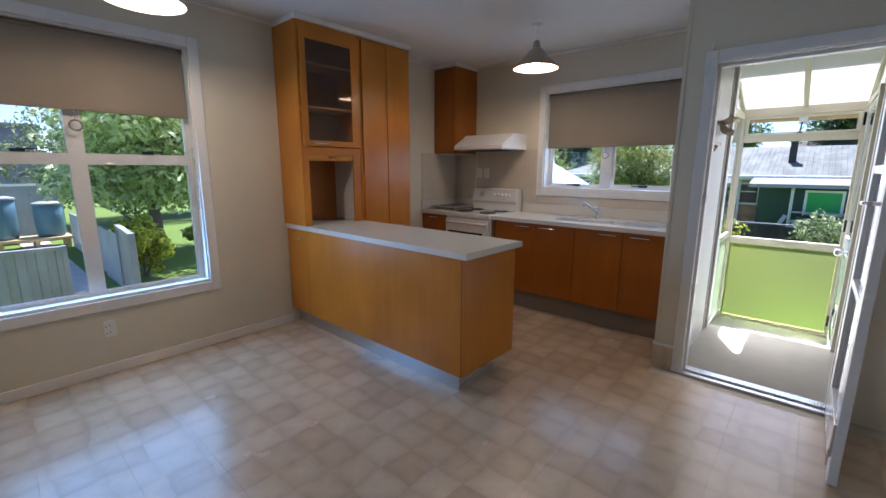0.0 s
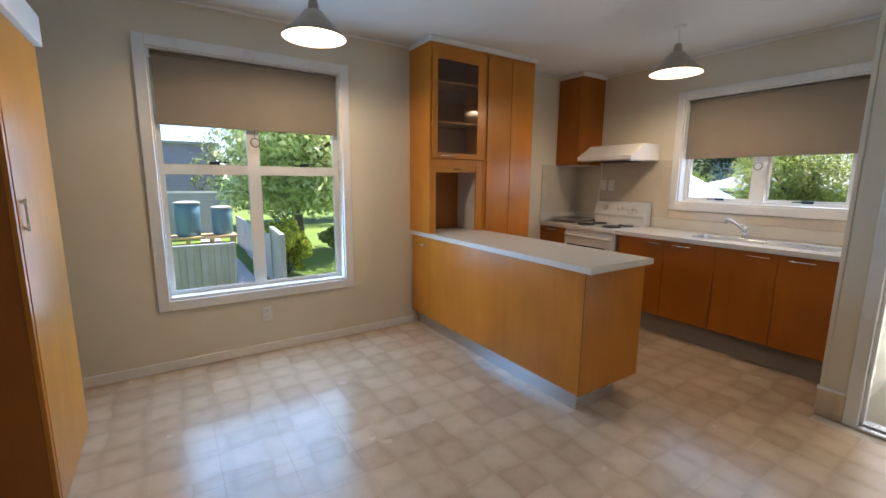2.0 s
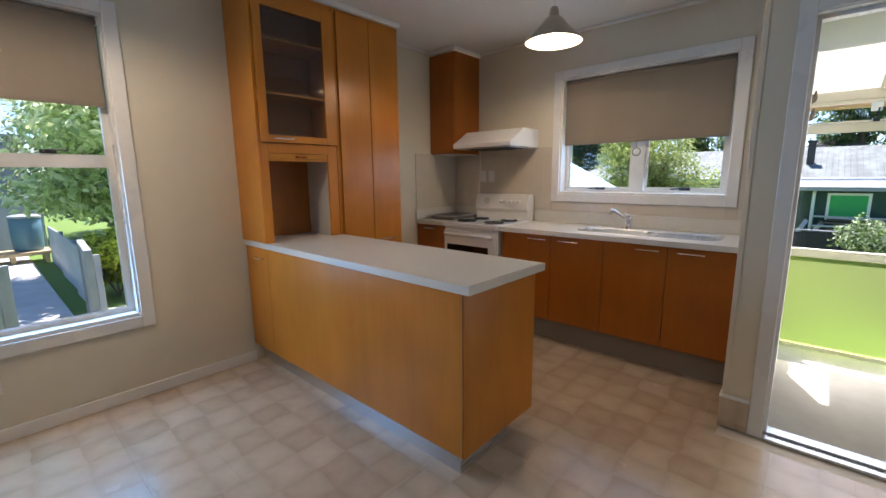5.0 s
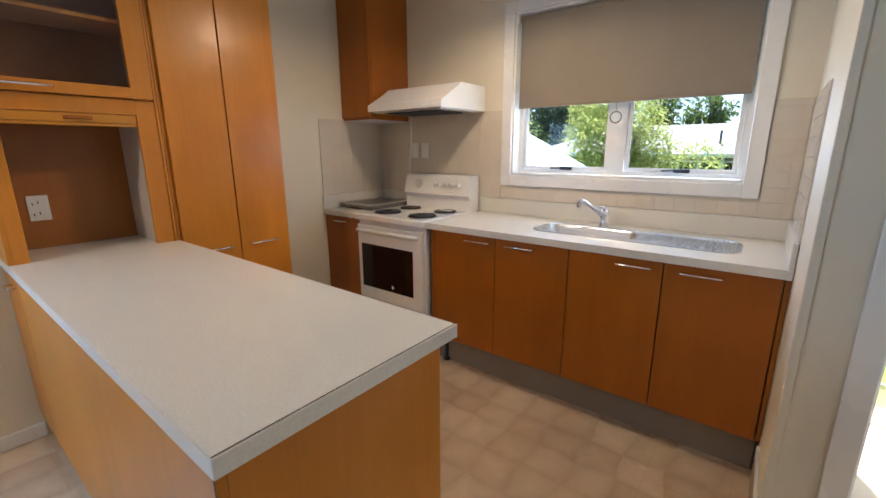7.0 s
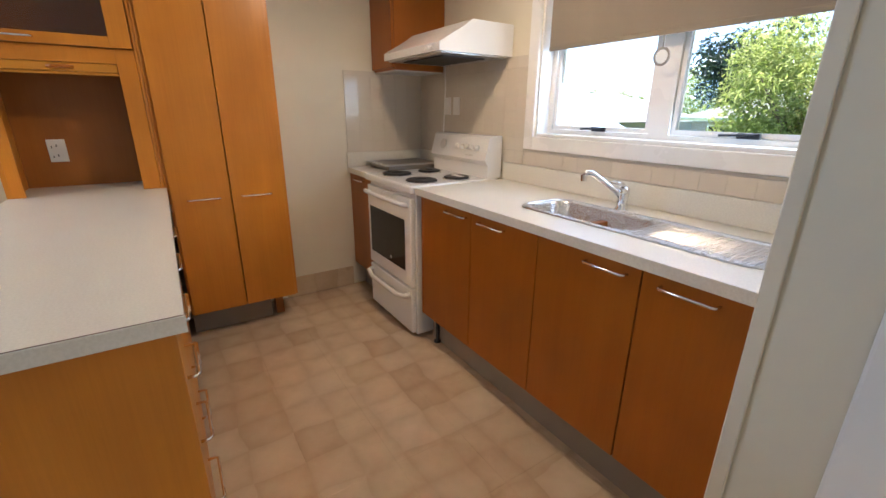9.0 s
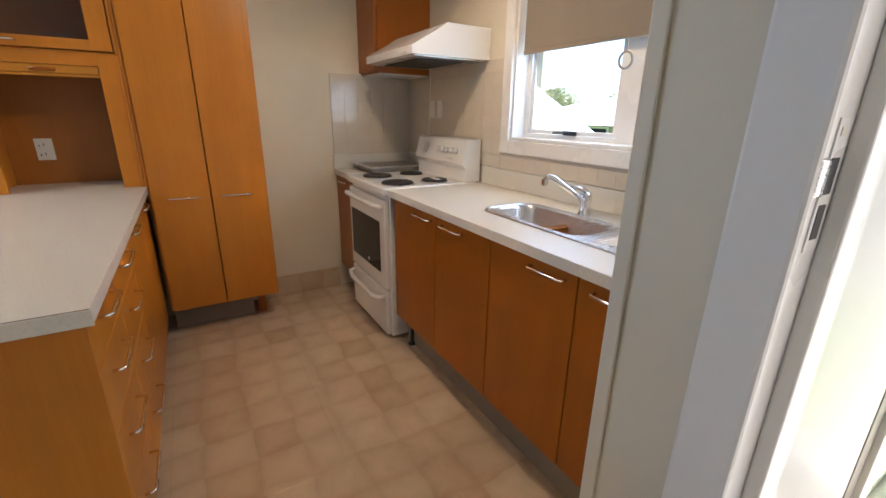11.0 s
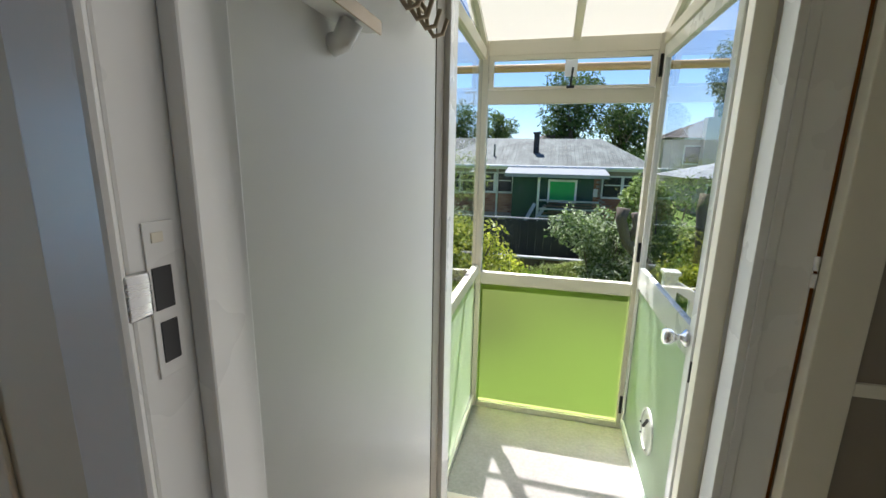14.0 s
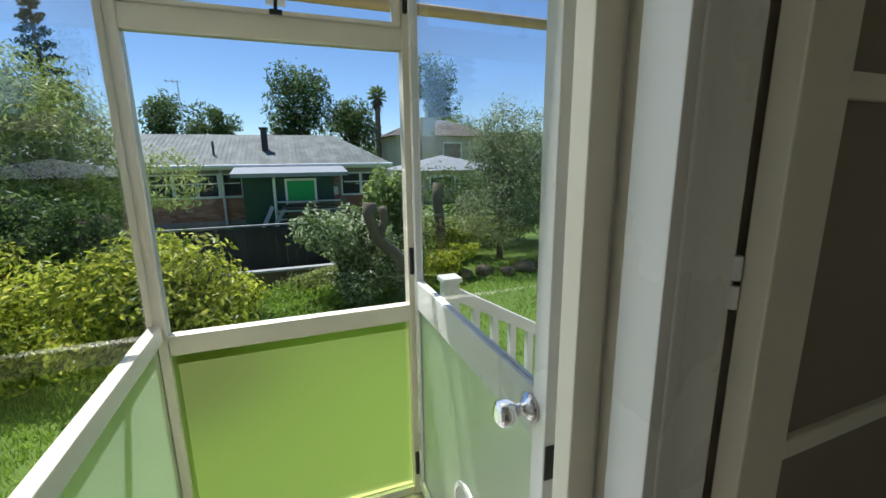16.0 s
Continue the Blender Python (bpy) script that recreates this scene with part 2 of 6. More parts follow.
def concrete(name, base):
    k = Mat(name, base, 0.8)
    a, b = k.noise(k.place(), 2.3, 5, 0.65), k.noise(k.place(), 60, 3)
    k.color(k.mix(0.4, k.ramp(a, [(0.3, tuple(c * 0.72 for c in base)), (0.7, tuple(c * 1.18 for c in base))]), k.ramp(b, [(0.3, tuple(c * 0.7 for c in base)), (0.7, tuple(c * 1.2 for c in base))])))
    k.bump(b, 0.3, 0.002)
    return k.m


M_CONC = concrete("porch_concrete", (0.31, 0.285, 0.265))
M_PATH = concrete("path_concrete", (0.52, 0.49, 0.45))


def grass_ground():
    k = Mat("lawn", (0.09, 0.15, 0.03), 0.9)
    v = k.place()
    a, b, c = k.noise(v, 0.5, 4), k.noise(v, 9, 4), k.noise(v, 60, 3)
    base = k.ramp(a, [(0.3, (0.10, 0.19, 0.014)), (0.7, (0.17, 0.26, 0.026))])
    base = k.mix(0.4, base, k.ramp(b, [(0.3, (0.065, 0.12, 0.014)), (0.7, (0.18, 0.25, 0.045))]))
    base = k.mix(0.3, base, k.ramp(c, [(0.3, (0.06, 0.115, 0.013)), (0.7, (0.16, 0.25, 0.04))]))
    k.color(base)
    k.bump(c, 0.8, 0.03)
    return k.m


M_LAWN = grass_ground()
M_BLADE = foliage("grass_blades", (0.16, 0.28, 0.02), (0.28, 0.43, 0.045), (0.42, 0.52, 0.10), 0.55)
M_LEAF_Y = foliage("yellow_green_leaves", (0.08, 0.13, 0.014), (0.50, 0.56, 0.05), (0.86, 0.82, 0.14))
M_LEAF_D = foliage("dark_leaves", (0.035, 0.07, 0.02), (0.10, 0.165, 0.04), (0.22, 0.29, 0.10))
M_LEAF_G = foliage("green_leaves", (0.14, 0.21, 0.04), (0.33, 0.42, 0.11), (0.62, 0.67, 0.36), 0.68)
# near-white leaf tones paint in sunlit patches and highlights
M_LEAF_T = foliage("sunlit_tone_tree_leaves", (0.28, 0.37, 0.15), (0.66, 0.72, 0.36), (0.92, 0.93, 0.74), 0.7)
M_LEAF_L = foliage("light_green_leaves", (0.18, 0.24, 0.05), (0.36, 0.43, 0.12), (0.55, 0.58, 0.25))
M_LEAF_S = foliage("grey_green_leaves", (0.12, 0.16, 0.07), (0.26, 0.31, 0.15), (0.44, 0.47, 0.29))
M_LEAF_P = foliage("pale_edged_leaves", (0.05, 0.10, 0.025), (0.30, 0.40, 0.13), (0.84, 0.87, 0.66))
M_LEAF_B = foliage("blue_green_needles", (0.018, 0.04, 0.022), (0.04, 0.075, 0.04), (0.07, 0.11, 0.06), 0.15)
M_FLOWER = foliage("red_flowers", (0.30, 0.04, 0.015), (0.50, 0.09, 0.03), (0.6, 0.2, 0.06))
M_BARK = concrete("bark", (0.14, 0.105, 0.075))


def ribbed_metal(name, base, rough=0.5, patch=0.0):
    """Sheet metal; patch: how strongly pale chalky stains show."""
    k = Mat(name, base, rough)
    a = k.noise(k.place(), 1.6, 4)
    c = k.ramp(a, [(0.3, tuple(c * 0.8 for c in base)), (0.7, tuple(c * 1.15 for c in base))])
    if patch:
        b = k.noise(k.place((1.0, 0.5, 0.5)), 2.4, 6, 0.7)
        c = k.mix(patch, c, k.ramp(b, [(0.42, tuple(v * 0.7 for v in base)), (0.62, tuple(min(1, v * 2.2) for v in base))]))
    k.color(c)
    return k.m


M_FENCE = ribbed_metal("grey_green_sheet", (0.33, 0.335, 0.35))
M_FENCEB = ribbed_metal("pale_panel", (0.40, 0.41, 0.42))
M_DARKF = painted("black_stained_board", (0.022, 0.028, 0.027), 0.6, 0.3, 0.3, 6)
M_ROOF = ribbed_metal("weathered_roof_sheet", (0.105, 0.120, 0.108), 0.7, 0.55)
M_ROOFW = painted("pale_roof", (0.30, 0.31, 0.315), 0.5, 0.06)
M_ROOFB = painted("brown_roof_tile", (0.105, 0.088, 0.078), 0.8, 0.15, 0.3, 5)
M_SHED = painted("dark_green_board", (0.016, 0.060, 0.040), 0.55, 0.15, 0.2, 5)
M_SHADE = painted("green_window_film", (0.02, 0.36, 0.09), 0.3, 0.15, 0.0, 8)
M_BRICK = Mat("brick", (0.30, 0.13, 0.075), 0.8)
M_BRICK.color(M_BRICK.ramp(M_BRICK.random(), [(0, (0.28, 0.105, 0.06)), (0.5, (0.40, 0.175, 0.10)), (1, (0.52, 0.29, 0.18))]))
M_BRICK.bump(M_BRICK.noise(M_BRICK.place(), 30, 3), 0.4, 0.006)
M_BRICK = M_BRICK.m
M_MORTAR = concrete("mortar", (0.34, 0.29, 0.25))
M_DARKGL = Mat("dark_window_glass", (0.03, 0.035, 0.04), 0.06).m
M_TANK = painted("blue_grey_tank", (0.10, 0.19, 0.25), 0.45, 0.1, 0.05, 3)
M_HOUSED = painted("purple_grey_cladding", (0.30, 0.265, 0.37), 0.7, 0.1, 0.1, 2)
M_RENDER = painted("beige_render", (0.42, 0.38, 0.32), 0.75, 0.08, 0.1, 1.2)
M_PINE = timber("weathered_pine", (0.45, 0.30, 0.14), (0.62, 0.46, 0.26), 0.7, 0)
M_BULB = Mat("lit_bulb", (1, 0.9, 0.75), 0.4)
M_BULB.p.inputs["Emission Color"].default_value = (1.0, 0.80, 0.52, 1)
M_BULB.p.inputs["Emission Strength"].default_value = 14.0
M_BULB = M_BULB.m
M_SHADEM = painted("pewter_shade", (0.40, 0.34, 0.26), 0.32, 0.06, 0.03, 20)
M_SHADEIN = painted("white_shade_lining", (0.80, 0.74, 0.62), 0.45, 0.02, 0.0)

# ---- building helpers ----
WORLD_OF = {}


def thing(name, at, label, category, group="", kind="", rot=0.0):
    ob = new(name)
    ob.empty_display_size = 0.05
    m = pose(at[0], at[1], at[2], 0, 0, rot)
    ob.matrix_basis = m
    WORLD_OF[ob.name] = m
    return tagged(ob, label, category, group, kind)


def mesh_of(name, bm, mat, smooth=False):
    me = bpy.data.meshes.new(name)
    bmesh.ops.recalc_face_normals(bm, faces=bm.faces)
    if smooth:
        for fc in bm.faces:
            fc.smooth = True
    bm.to_mesh(me)
    bm.free()
    if mat:
        me.materials.append(mat)
    return me


def part(name, bm, mat, parent, label="", smooth=False):
    """Links a bmesh, given in the world's metres, as one mesh under a thing or a part."""
    ob = new(name, mesh_of(name, bm, mat, smooth))
    if parent is not None:
        ob.parent = parent
        ob.matrix_parent_inverse = WORLD_OF[parent.name].inverted()
    WORLD_OF[ob.name] = Matrix.Identity(4)
    return tagged(ob, label)


def single(name, bm, mat, label, category, group="", kind="", smooth=False):
    ob = part(name, bm, mat, None, "", smooth)
    return tagged(ob, label, category, group, kind)


def add_box(bm, x0, x1, y0, y1, z0, z1, bevel=0.0, m=None):
    x0, x1, y0, y1, z0, z1 = min(x0, x1), max(x0, x1), min(y0, y1), max(y0, y1), min(z0, z1), max(z0, z1)
    vs = [bm.verts.new(p) for p in ((x0, y0, z0), (x1, y0, z0), (x1, y1, z0), (x0, y1, z0), (x0, y0, z1), (x1, y0, z1), (x1, y1, z1), (x0, y1, z1))]
    fs = [bm.faces.new([vs[i] for i in q]) for q in ((3, 2, 1, 0), (4, 5, 6, 7), (0, 1, 5, 4), (1, 2, 6, 5), (2, 3, 7, 6), (3, 0, 4, 7))]
    if bevel:
        es = list({e for fc in fs for e in fc.edges})
        r = bmesh.ops.bevel(bm, geom=es, offset=bevel, segments=2, affect="EDGES", profile=0.5)
        vs = list({v for fc in r["faces"] for v in fc.verts} | {v for v in vs if v.is_valid})
    if m is not None:
        for v in vs:
            v.co = m @ v.co
    return bm


def box(*d, bevel=0.0, m=None):
    return add_box(bmesh.new(), *d, bevel=bevel, m=m)


def boxes(rows, bevel=0.0):
    bm = bmesh.new()
    for r in rows:
        add_box(bm, *r, bevel=bevel)
    return bm


def add_lathe(bm, profile, at, segs=24, m=None, ends=True):
    """Turns (radius, height) rows about the upright axis."""
    rings = []
    for r, z in profile:
        rings.append([bm.verts.new(((m @ Vector((r * math.cos(a), r * math.sin(a), z))) if m is not None else Vector((r * math.cos(a), r * math.sin(a), z))) + Vector(at)) for a in [2 * math.pi * i / segs for i in range(segs)]])
    for a, b in zip(rings, rings[1:]):
        for i in range(segs):
            j = (i + 1) % segs
            bm.faces.new((a[i], a[j], b[j], b[i]))
    if ends and profile[0][0] > 1e-5:
        bm.faces.new(rings[0][::-1])
    if ends and profile[-1][0] > 1e-5:
        bm.faces.new(rings[-1])
    return bm


def lathe(profile, at, segs=24, m=None, ends=True):
    return add_lathe(bmesh.new(), profile, at, segs, m, ends)


def add_tube(bm, pts, r, segs=10, taper=None):
    """A round bar along points."""
    pts = [Vector(p) for p in pts]
    rings = []
    side = None
    for i, p in enumerate(pts):
        d = (pts[min(i + 1, len(pts) - 1)] - pts[max(i - 1, 0)]).normalized()
        if side is None or abs(side.dot(d)) > 0.95:
            side = d.orthogonal().normalized()
        side = (side - d * side.dot(d)).normalized()
        up = d.cross(side)
        rr = r if taper is None else r * taper[i]
        rings.append([bm.verts.new(p + rr * (math.cos(a) * side + math.sin(a) * up)) for a in [2 * math.pi * k / segs for k in range(segs)]])
    for a, b in zip(rings, rings[1:]):
        for i in range(segs):
            j = (i + 1) % segs
            bm.faces.new((a[i], a[j], b[j], b[i]))
    bm.faces.new(rings[0][::-1])
    bm.faces.new(rings[-1])
    return bm


def tube(pts, r, segs=10, taper=None):
    return add_tube(bmesh.new(), pts, r, segs, taper)


def prism(outline, axis, a, b):
    """An outline in the other two axes, drawn out along one axis from a to b."""
    bm = bmesh.new()

    def at(u, v, w):
        return ((w, u, v), (u, w, v), (u, v, w))[axis]
    lo = [bm.verts.new(at(u, v, a)) for u, v in outline]
    hi = [bm.verts.new(at(u, v, b)) for u, v in outline]
    bm.faces.new(lo)
    bm.faces.new(hi[::-1])
    n = len(outline)
    for i in range(n):
        bm.faces.new((lo[i], lo[(i + 1) % n], hi[(i + 1) % n], hi[i]))
    return bm


def ring(center, radius, r, normal_axis, segs=22, tsegs=8):
    pts = []
    for i in range(segs + 1):
        a = 2 * math.pi * i / segs
        u, v = radius * math.cos(a), radius * math.sin(a)
        p = ((0, u, v), (u, 0, v), (u, v, 0))[normal_axis]
        pts.append(Vector(center) + Vector(p))
    return tube(pts, r, tsegs)


def bow_handle(a, b, out, r=0.0045):
    """A wire handle from a to b that stands off by the vector out."""
    a, b, out = Vector(a), Vector(b), Vector(out)
    d = (b - a).normalized() * 0.008
    return tube([a, a + out * 0.75, a + out + d, b + out - d, b + out * 0.75, b], r, 8)


def see_through(ob):
    ob.visible_shadow = False
    return ob

# ---- the large structure ----
CEIL = 2.575
FZ = -0.038                                     # finished floor
XW, YN, XE, YS = -3.28, 4.345, 1.10, -2.3      # inner faces: dining west, kitchen north, dining east, dining south
XP, YD = -0.465, 3.27                          # kitchen side of the partition, dining face of the door wall
WY0, WY1, WZ0, WZ1 = -0.055, 1.275, 0.492, 2.245
KX0, KX1, KZ0, KZ1 = -2.012, -0.690, 1.170, 2.185

single("floor", box(XW - 0.2, XE + 0.2, YS - 0.2, YN + 0.2, -0.30, FZ - 0.004), M_GROUT, "vinyl tiled floor of kitchen and dining room", "floor", kind="structure")
single("wall_west", boxes([
    (XW - 0.2, XW, YS - 0.2, WY0, FZ - 0.004, CEIL), (XW - 0.2, XW, WY1, YN + 0.2, FZ - 0.004, CEIL),
    (XW - 0.2, XW, WY0, WY1, FZ - 0.004, WZ0), (XW - 0.2, XW, WY0, WY1, WZ1, CEIL)]), M_WALL, "beige painted dining and kitchen wall", "wall", kind="structure")
single("wall_north", boxes([
    (XW, KX0, YN, YN + 0.2, FZ - 0.004, CEIL), (KX1, -0.345, YN, YN + 0.2, -0.30, CEIL),
    (KX0, KX1, YN, YN + 0.2, FZ - 0.004, KZ0), (KX0, KX1, YN, YN + 0.2, KZ1, CEIL),
    (0.606, 2.2, 4.372, YN + 0.16, -0.30, CEIL), (-0.345, 0.606, 4.372, YN + 0.16, 2.32, CEIL)]), M_WALL, "beige painted outer wall of the kitchen", "wall", kind="structure")
single("wall_partition", boxes([
    (XP, -0.335, YD, YN, -0.30, CEIL), (-0.335, -0.294, YD, YD + 0.10, -0.30, CEIL), (0.520, 2.2, YD, YD + 0.10, -0.30, CEIL),
    (-0.294, 0.520, YD, YD + 0.10, 2.05, CEIL)]), M_WALL, "beige painted partition between kitchen and back lobby", "wall", kind="structure")
single("wall_lobby_lining", box(-0.335, -0.331, YD + 0.112, 4.299, -0.2, CEIL), M_LOBBY, "white gloss painted lobby wall lining", "wall", kind="structure")
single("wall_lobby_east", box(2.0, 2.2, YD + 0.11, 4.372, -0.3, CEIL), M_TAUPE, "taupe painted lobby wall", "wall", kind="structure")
single("wall_east", box(XE, XE + 0.2, YS - 0.2, YD, FZ - 0.004, CEIL), M_WALL, "beige painted dining wall", "wall", kind="structure")
single("wall_south", box(XW, XE, YS - 0.2, YS, FZ - 0.004, CEIL), M_WALL, "beige painted dining wall", "wall", kind="structure")
single("ceiling", box(XW - 0.2, 2.2, YS - 0.2, YN + 0.2, CEIL, CEIL + 0.15), M_CEIL, "smooth white painted ceiling", "ceiling", kind="structure")
# eaves and roof over the house
single("roof_eaves", boxes([(XW - 0.75, 3.0, YN + 0.2, YN + 0.72, 2.50, 2.56), (XW - 0.75, XW - 0.2, YS - 1, YN + 0.2, 2.50, 2.56)]), M_WHITE, "white soffit of the house eaves", "eaves", kind="structure")


def skirting(name, rows, mat=None, label="white gloss skirting board"):
    bm = bmesh.new()
    for r in rows:
        add_box(bm, *r, bevel=0.004)
    single(name, bm, mat or M_WHITE, label, "baseboard", kind="structure")


skirting("baseboard_west", [(XW, XW + 0.016, YS, 1.96, FZ, 0.036)], M_CEIL, "off-white painted skirting board")
skirting("baseboard_kitchen", [(XW, XW + 0.010, 3.175, 3.70, FZ, 0.115)], M_VINYL, "tan vinyl coved up the kitchen wall")
skirting("baseboard_partition", [(XP - 0.010, -0.341, YD - 0.010, YD, FZ, 0.130), (XP - 0.010, XP, YD, 3.70, FZ, 0.130)], M_VINYL, "tan vinyl coved up the partition")
skirting("trim_coving_bead", [(XP - 0.012, -0.341, YD - 0.012, YD, 0.1302, 0.150), (XP - 0.012, XP, YD, 3.70, 0.1302, 0.150)], None, "white bead on top of the vinyl coving")
skirting("baseboard_east", [(XE - 0.016, XE, YS, YD, FZ, 0.036)], M_CEIL, "off-white painted skirting board")


def cornice(name, rows):
    bm = bmesh.new()
    for r in rows:
        add_box(bm, *r, bevel=0.008)
    single(name, bm, M_CEIL, "white scotia at the ceiling", "trim", kind="structure")


cornice("trim_cornice", [(XW, XW + 0.022, YS, 1.93, CEIL - 0.028, CEIL), (XW, XW + 0.022, 3.2, YN, CEIL - 0.028, CEIL),
                         (XW + 0.022, XP, YN - 0.022, YN, CEIL - 0.028, CEIL), (XP - 0.022, XP, YD, YN - 0.022, CEIL - 0.028, CEIL),
                         (XP, XE, YD - 0.022, YD, CEIL - 0.028, CEIL)])


def architrave(parent, axis, face, u0, u1, z0, z1, w, t, mat=None):
    """Four flat boards round an opening; axis 0: on a wall across x."""
    rows = [(u0 - w, u0, z0 - w, z1 + w), (u1, u1 + w, z0 - w, z1 + w), (u0, u1, z1, z1 + w), (u0, u1, z0 - w, z0)]
    for a, b, c, d in rows:
        dims = (face, face + t, a, b, c, d) if axis == 0 else (a, b, face, face + t, c, d)
        part("architrave", box(*dims, bevel=0.004), mat or M_WHITE, parent)


# dining window
w1 = thing("window_1", (XW, 0.6, WZ0), "white timber window with four panes and black stays", "window", kind="structure")
architrave(w1, 0, XW, WY0, WY1, WZ0, WZ1, 0.072, 0.02)
part("reveal", boxes([(XW - 0.15, XW - 0.001, WY0, WY0 + 0.012, WZ0, WZ1), (XW - 0.15, XW - 0.001, WY1 - 0.012, WY1, WZ0, WZ1), (XW - 0.15, XW - 0.001, WY0 + 0.012, WY1 - 0.012, WZ1 - 0.012, WZ1)]), M_WHITE, w1)
part("window_sill", box(XW - 0.16, XW + 0.006, WY0 + 0.012, WY1 - 0.012, WZ0, WZ0 + 0.022, bevel=0.004), M_WHITE, w1, "white sill board")
XS = XW - 0.085
MY0, MY1, TZ0, TZ1 = 0.54, 0.63, 1.405, 1.478
part("window_frame", boxes([
    (XS - 0.05, XS, WY0 + 0.012, WY0 + 0.045, WZ0 + 0.022, WZ1 - 0.012), (XS - 0.05, XS, WY1 - 0.045, WY1 - 0.012, WZ0 + 0.022, WZ1 - 0.012),
    (XS - 0.05, XS, MY0, MY1, WZ0 + 0.022, WZ1 - 0.012), (XS - 0.05, XS, WY0 + 0.045, MY0, TZ0, TZ1), (XS - 0.05, XS, MY1, WY1 - 0.045, TZ0, TZ1),
    (XS - 0.05, XS, WY0 + 0.045, MY0, WZ0 + 0.022, WZ0 + 0.045), (XS - 0.05, XS, MY1, WY1 - 0.045, WZ0 + 0.022, WZ0 + 0.045),
    (XS - 0.05, XS, WY0 + 0.045, MY0, WZ1 - 0.05, WZ1 - 0.012), (XS - 0.05, XS, MY1, WY1 - 0.045, WZ1 - 0.05, WZ1 - 0.012)]), M_WHITE, w1)
for ya, yb in ((WY0 + 0.045, MY0), (MY1, WY1 - 0.045)):
    for za, zb in ((WZ0 + 0.045, TZ0), (TZ1, WZ1 - 0.05)):
        see_through(part("pane", box(XS - 0.028, XS - 0.024, ya, yb, za, zb), M_GLASS, w1))
    yc = (ya + yb) / 2 + 0.06
    bm = box(XS, XS + 0.012, yc - 0.05, yc + 0.02, TZ1 + 0.002, TZ1 + 0.022, bevel=0.003)
    add_tube(bm, [(XS + 0.01, yc - 0.02, TZ1 + 0.022), (XS + 0.02, yc + 0.07, TZ1 + 0.02)], 0.005, 6)
    part("casement_stay", bm, M_BLACK, w1, "black window stay")


def roller_blind(axis, at, u0, u1, zt, zb, ring_u, ring_z, group="roller blinds"):
    """A blind half drawn down, with a roller, a bottom bar and a ring on a cord."""
    def place(u, v, z):
        return (v, u, z) if axis == 0 else (u, v, z)
    def bx(ua, ub, va, vb, za, zb2, bevel=0.0):
        return box(va, vb, ua, ub, za, zb2, bevel=bevel) if axis == 0 else box(ua, ub, va, vb, za, zb2, bevel=bevel)
    s = 1 if axis == 0 else -1
    b = thing("roller_blind", place((u0 + u1) / 2, at, zb), "taupe fabric roller blind half drawn with ring pull", "blind", group)
    part("roller", tube([place(u0, at - s * 0.012, zt - 0.018), place(u1, at - s * 0.012, zt - 0.018)], 0.019, 12), M_FABRIC, b, smooth=True)
    part("fabric", bx(u0 + 0.006, u1 - 0.006, at - 0.0008, at + 0.0008, zb + 0.012, zt - 0.018), M_FABRIC, b)
    part("bottom_bar", bx(u0 + 0.006, u1 - 0.006, at - 0.005, at + 0.005, zb - 0.004, zb + 0.018, bevel=0.003), M_FABRIC, b)
    part("cord", tube([place(ring_u, at, zb), place(ring_u, at, ring_z + 0.03)], 0.003, 6), M_TAUPE, b)
    part("ring_pull", ring(place(ring_u, at, ring_z), 0.032, 0.0055, axis), M_TAUPE, b, "taupe plastic ring")
    for u in (u0 - 0.008, u1 + 0.001):
        part("bracket", bx(u, u + 0.008, at - 0.03, at + 0.02, zt - 0.045, zt), M_WHITE, b)


roller_blind(0, XW - 0.035, WY0 + 0.022, WY1 - 0.022, WZ1 - 0.014, 1.748, 0.595, 1.652)

# kitchen window
w2 = thing("window_2", (-1.34, YN, KZ0), "white timber kitchen window with two casements and black stays", "window", kind="structure")
architrave(w2, 1, YN - 0.02, KX0, KX1, KZ0, KZ1, 0.072, 0.0195)
part("reveal", boxes([(KX0, KX0 + 0.012, YN + 0.001, YN + 0.15, KZ0, KZ1), (KX1 - 0.012, KX1, YN + 0.001, YN + 0.15, KZ0, KZ1), (KX0 + 0.012, KX1 - 0.012, YN + 0.001, YN + 0.15, KZ1 - 0.012, KZ1)]), M_WHITE, w2)
part("window_sill", box(KX0 + 0.012, KX1 - 0.012, YN - 0.006, YN + 0.16, KZ0, KZ0 + 0.018, bevel=0.004), M_WHITE, w2, "white sill board")
YS2 = YN + 0.085
part("window_frame", boxes([
    (KX0 + 0.012, KX0 + 0.04, YS2, YS2 + 0.05, KZ0 + 0.018, KZ1 - 0.012), (KX1 - 0.04, KX1 - 0.012, YS2, YS2 + 0.05, KZ0 + 0.018, KZ1 - 0.012),
    (-1.395, -1.297, YS2, YS2 + 0.05, KZ0 + 0.018, KZ1 - 0.012),
    (KX0 + 0.04, -1.395, YS2, YS2 + 0.05, KZ0 + 0.018, KZ0 + 0.04), (-1.297, KX1 - 0.04, YS2, YS2 + 0.05, KZ0 + 0.018, KZ0 + 0.04),
    (KX0 + 0.04, -1.395, YS2, YS2 + 0.05, KZ1 - 0.05, KZ1 - 0.012), (-1.297, KX1 - 0.04, YS2, YS2 + 0.05, KZ1 - 0.05, KZ1 - 0.012)]), M_WHITE, w2)
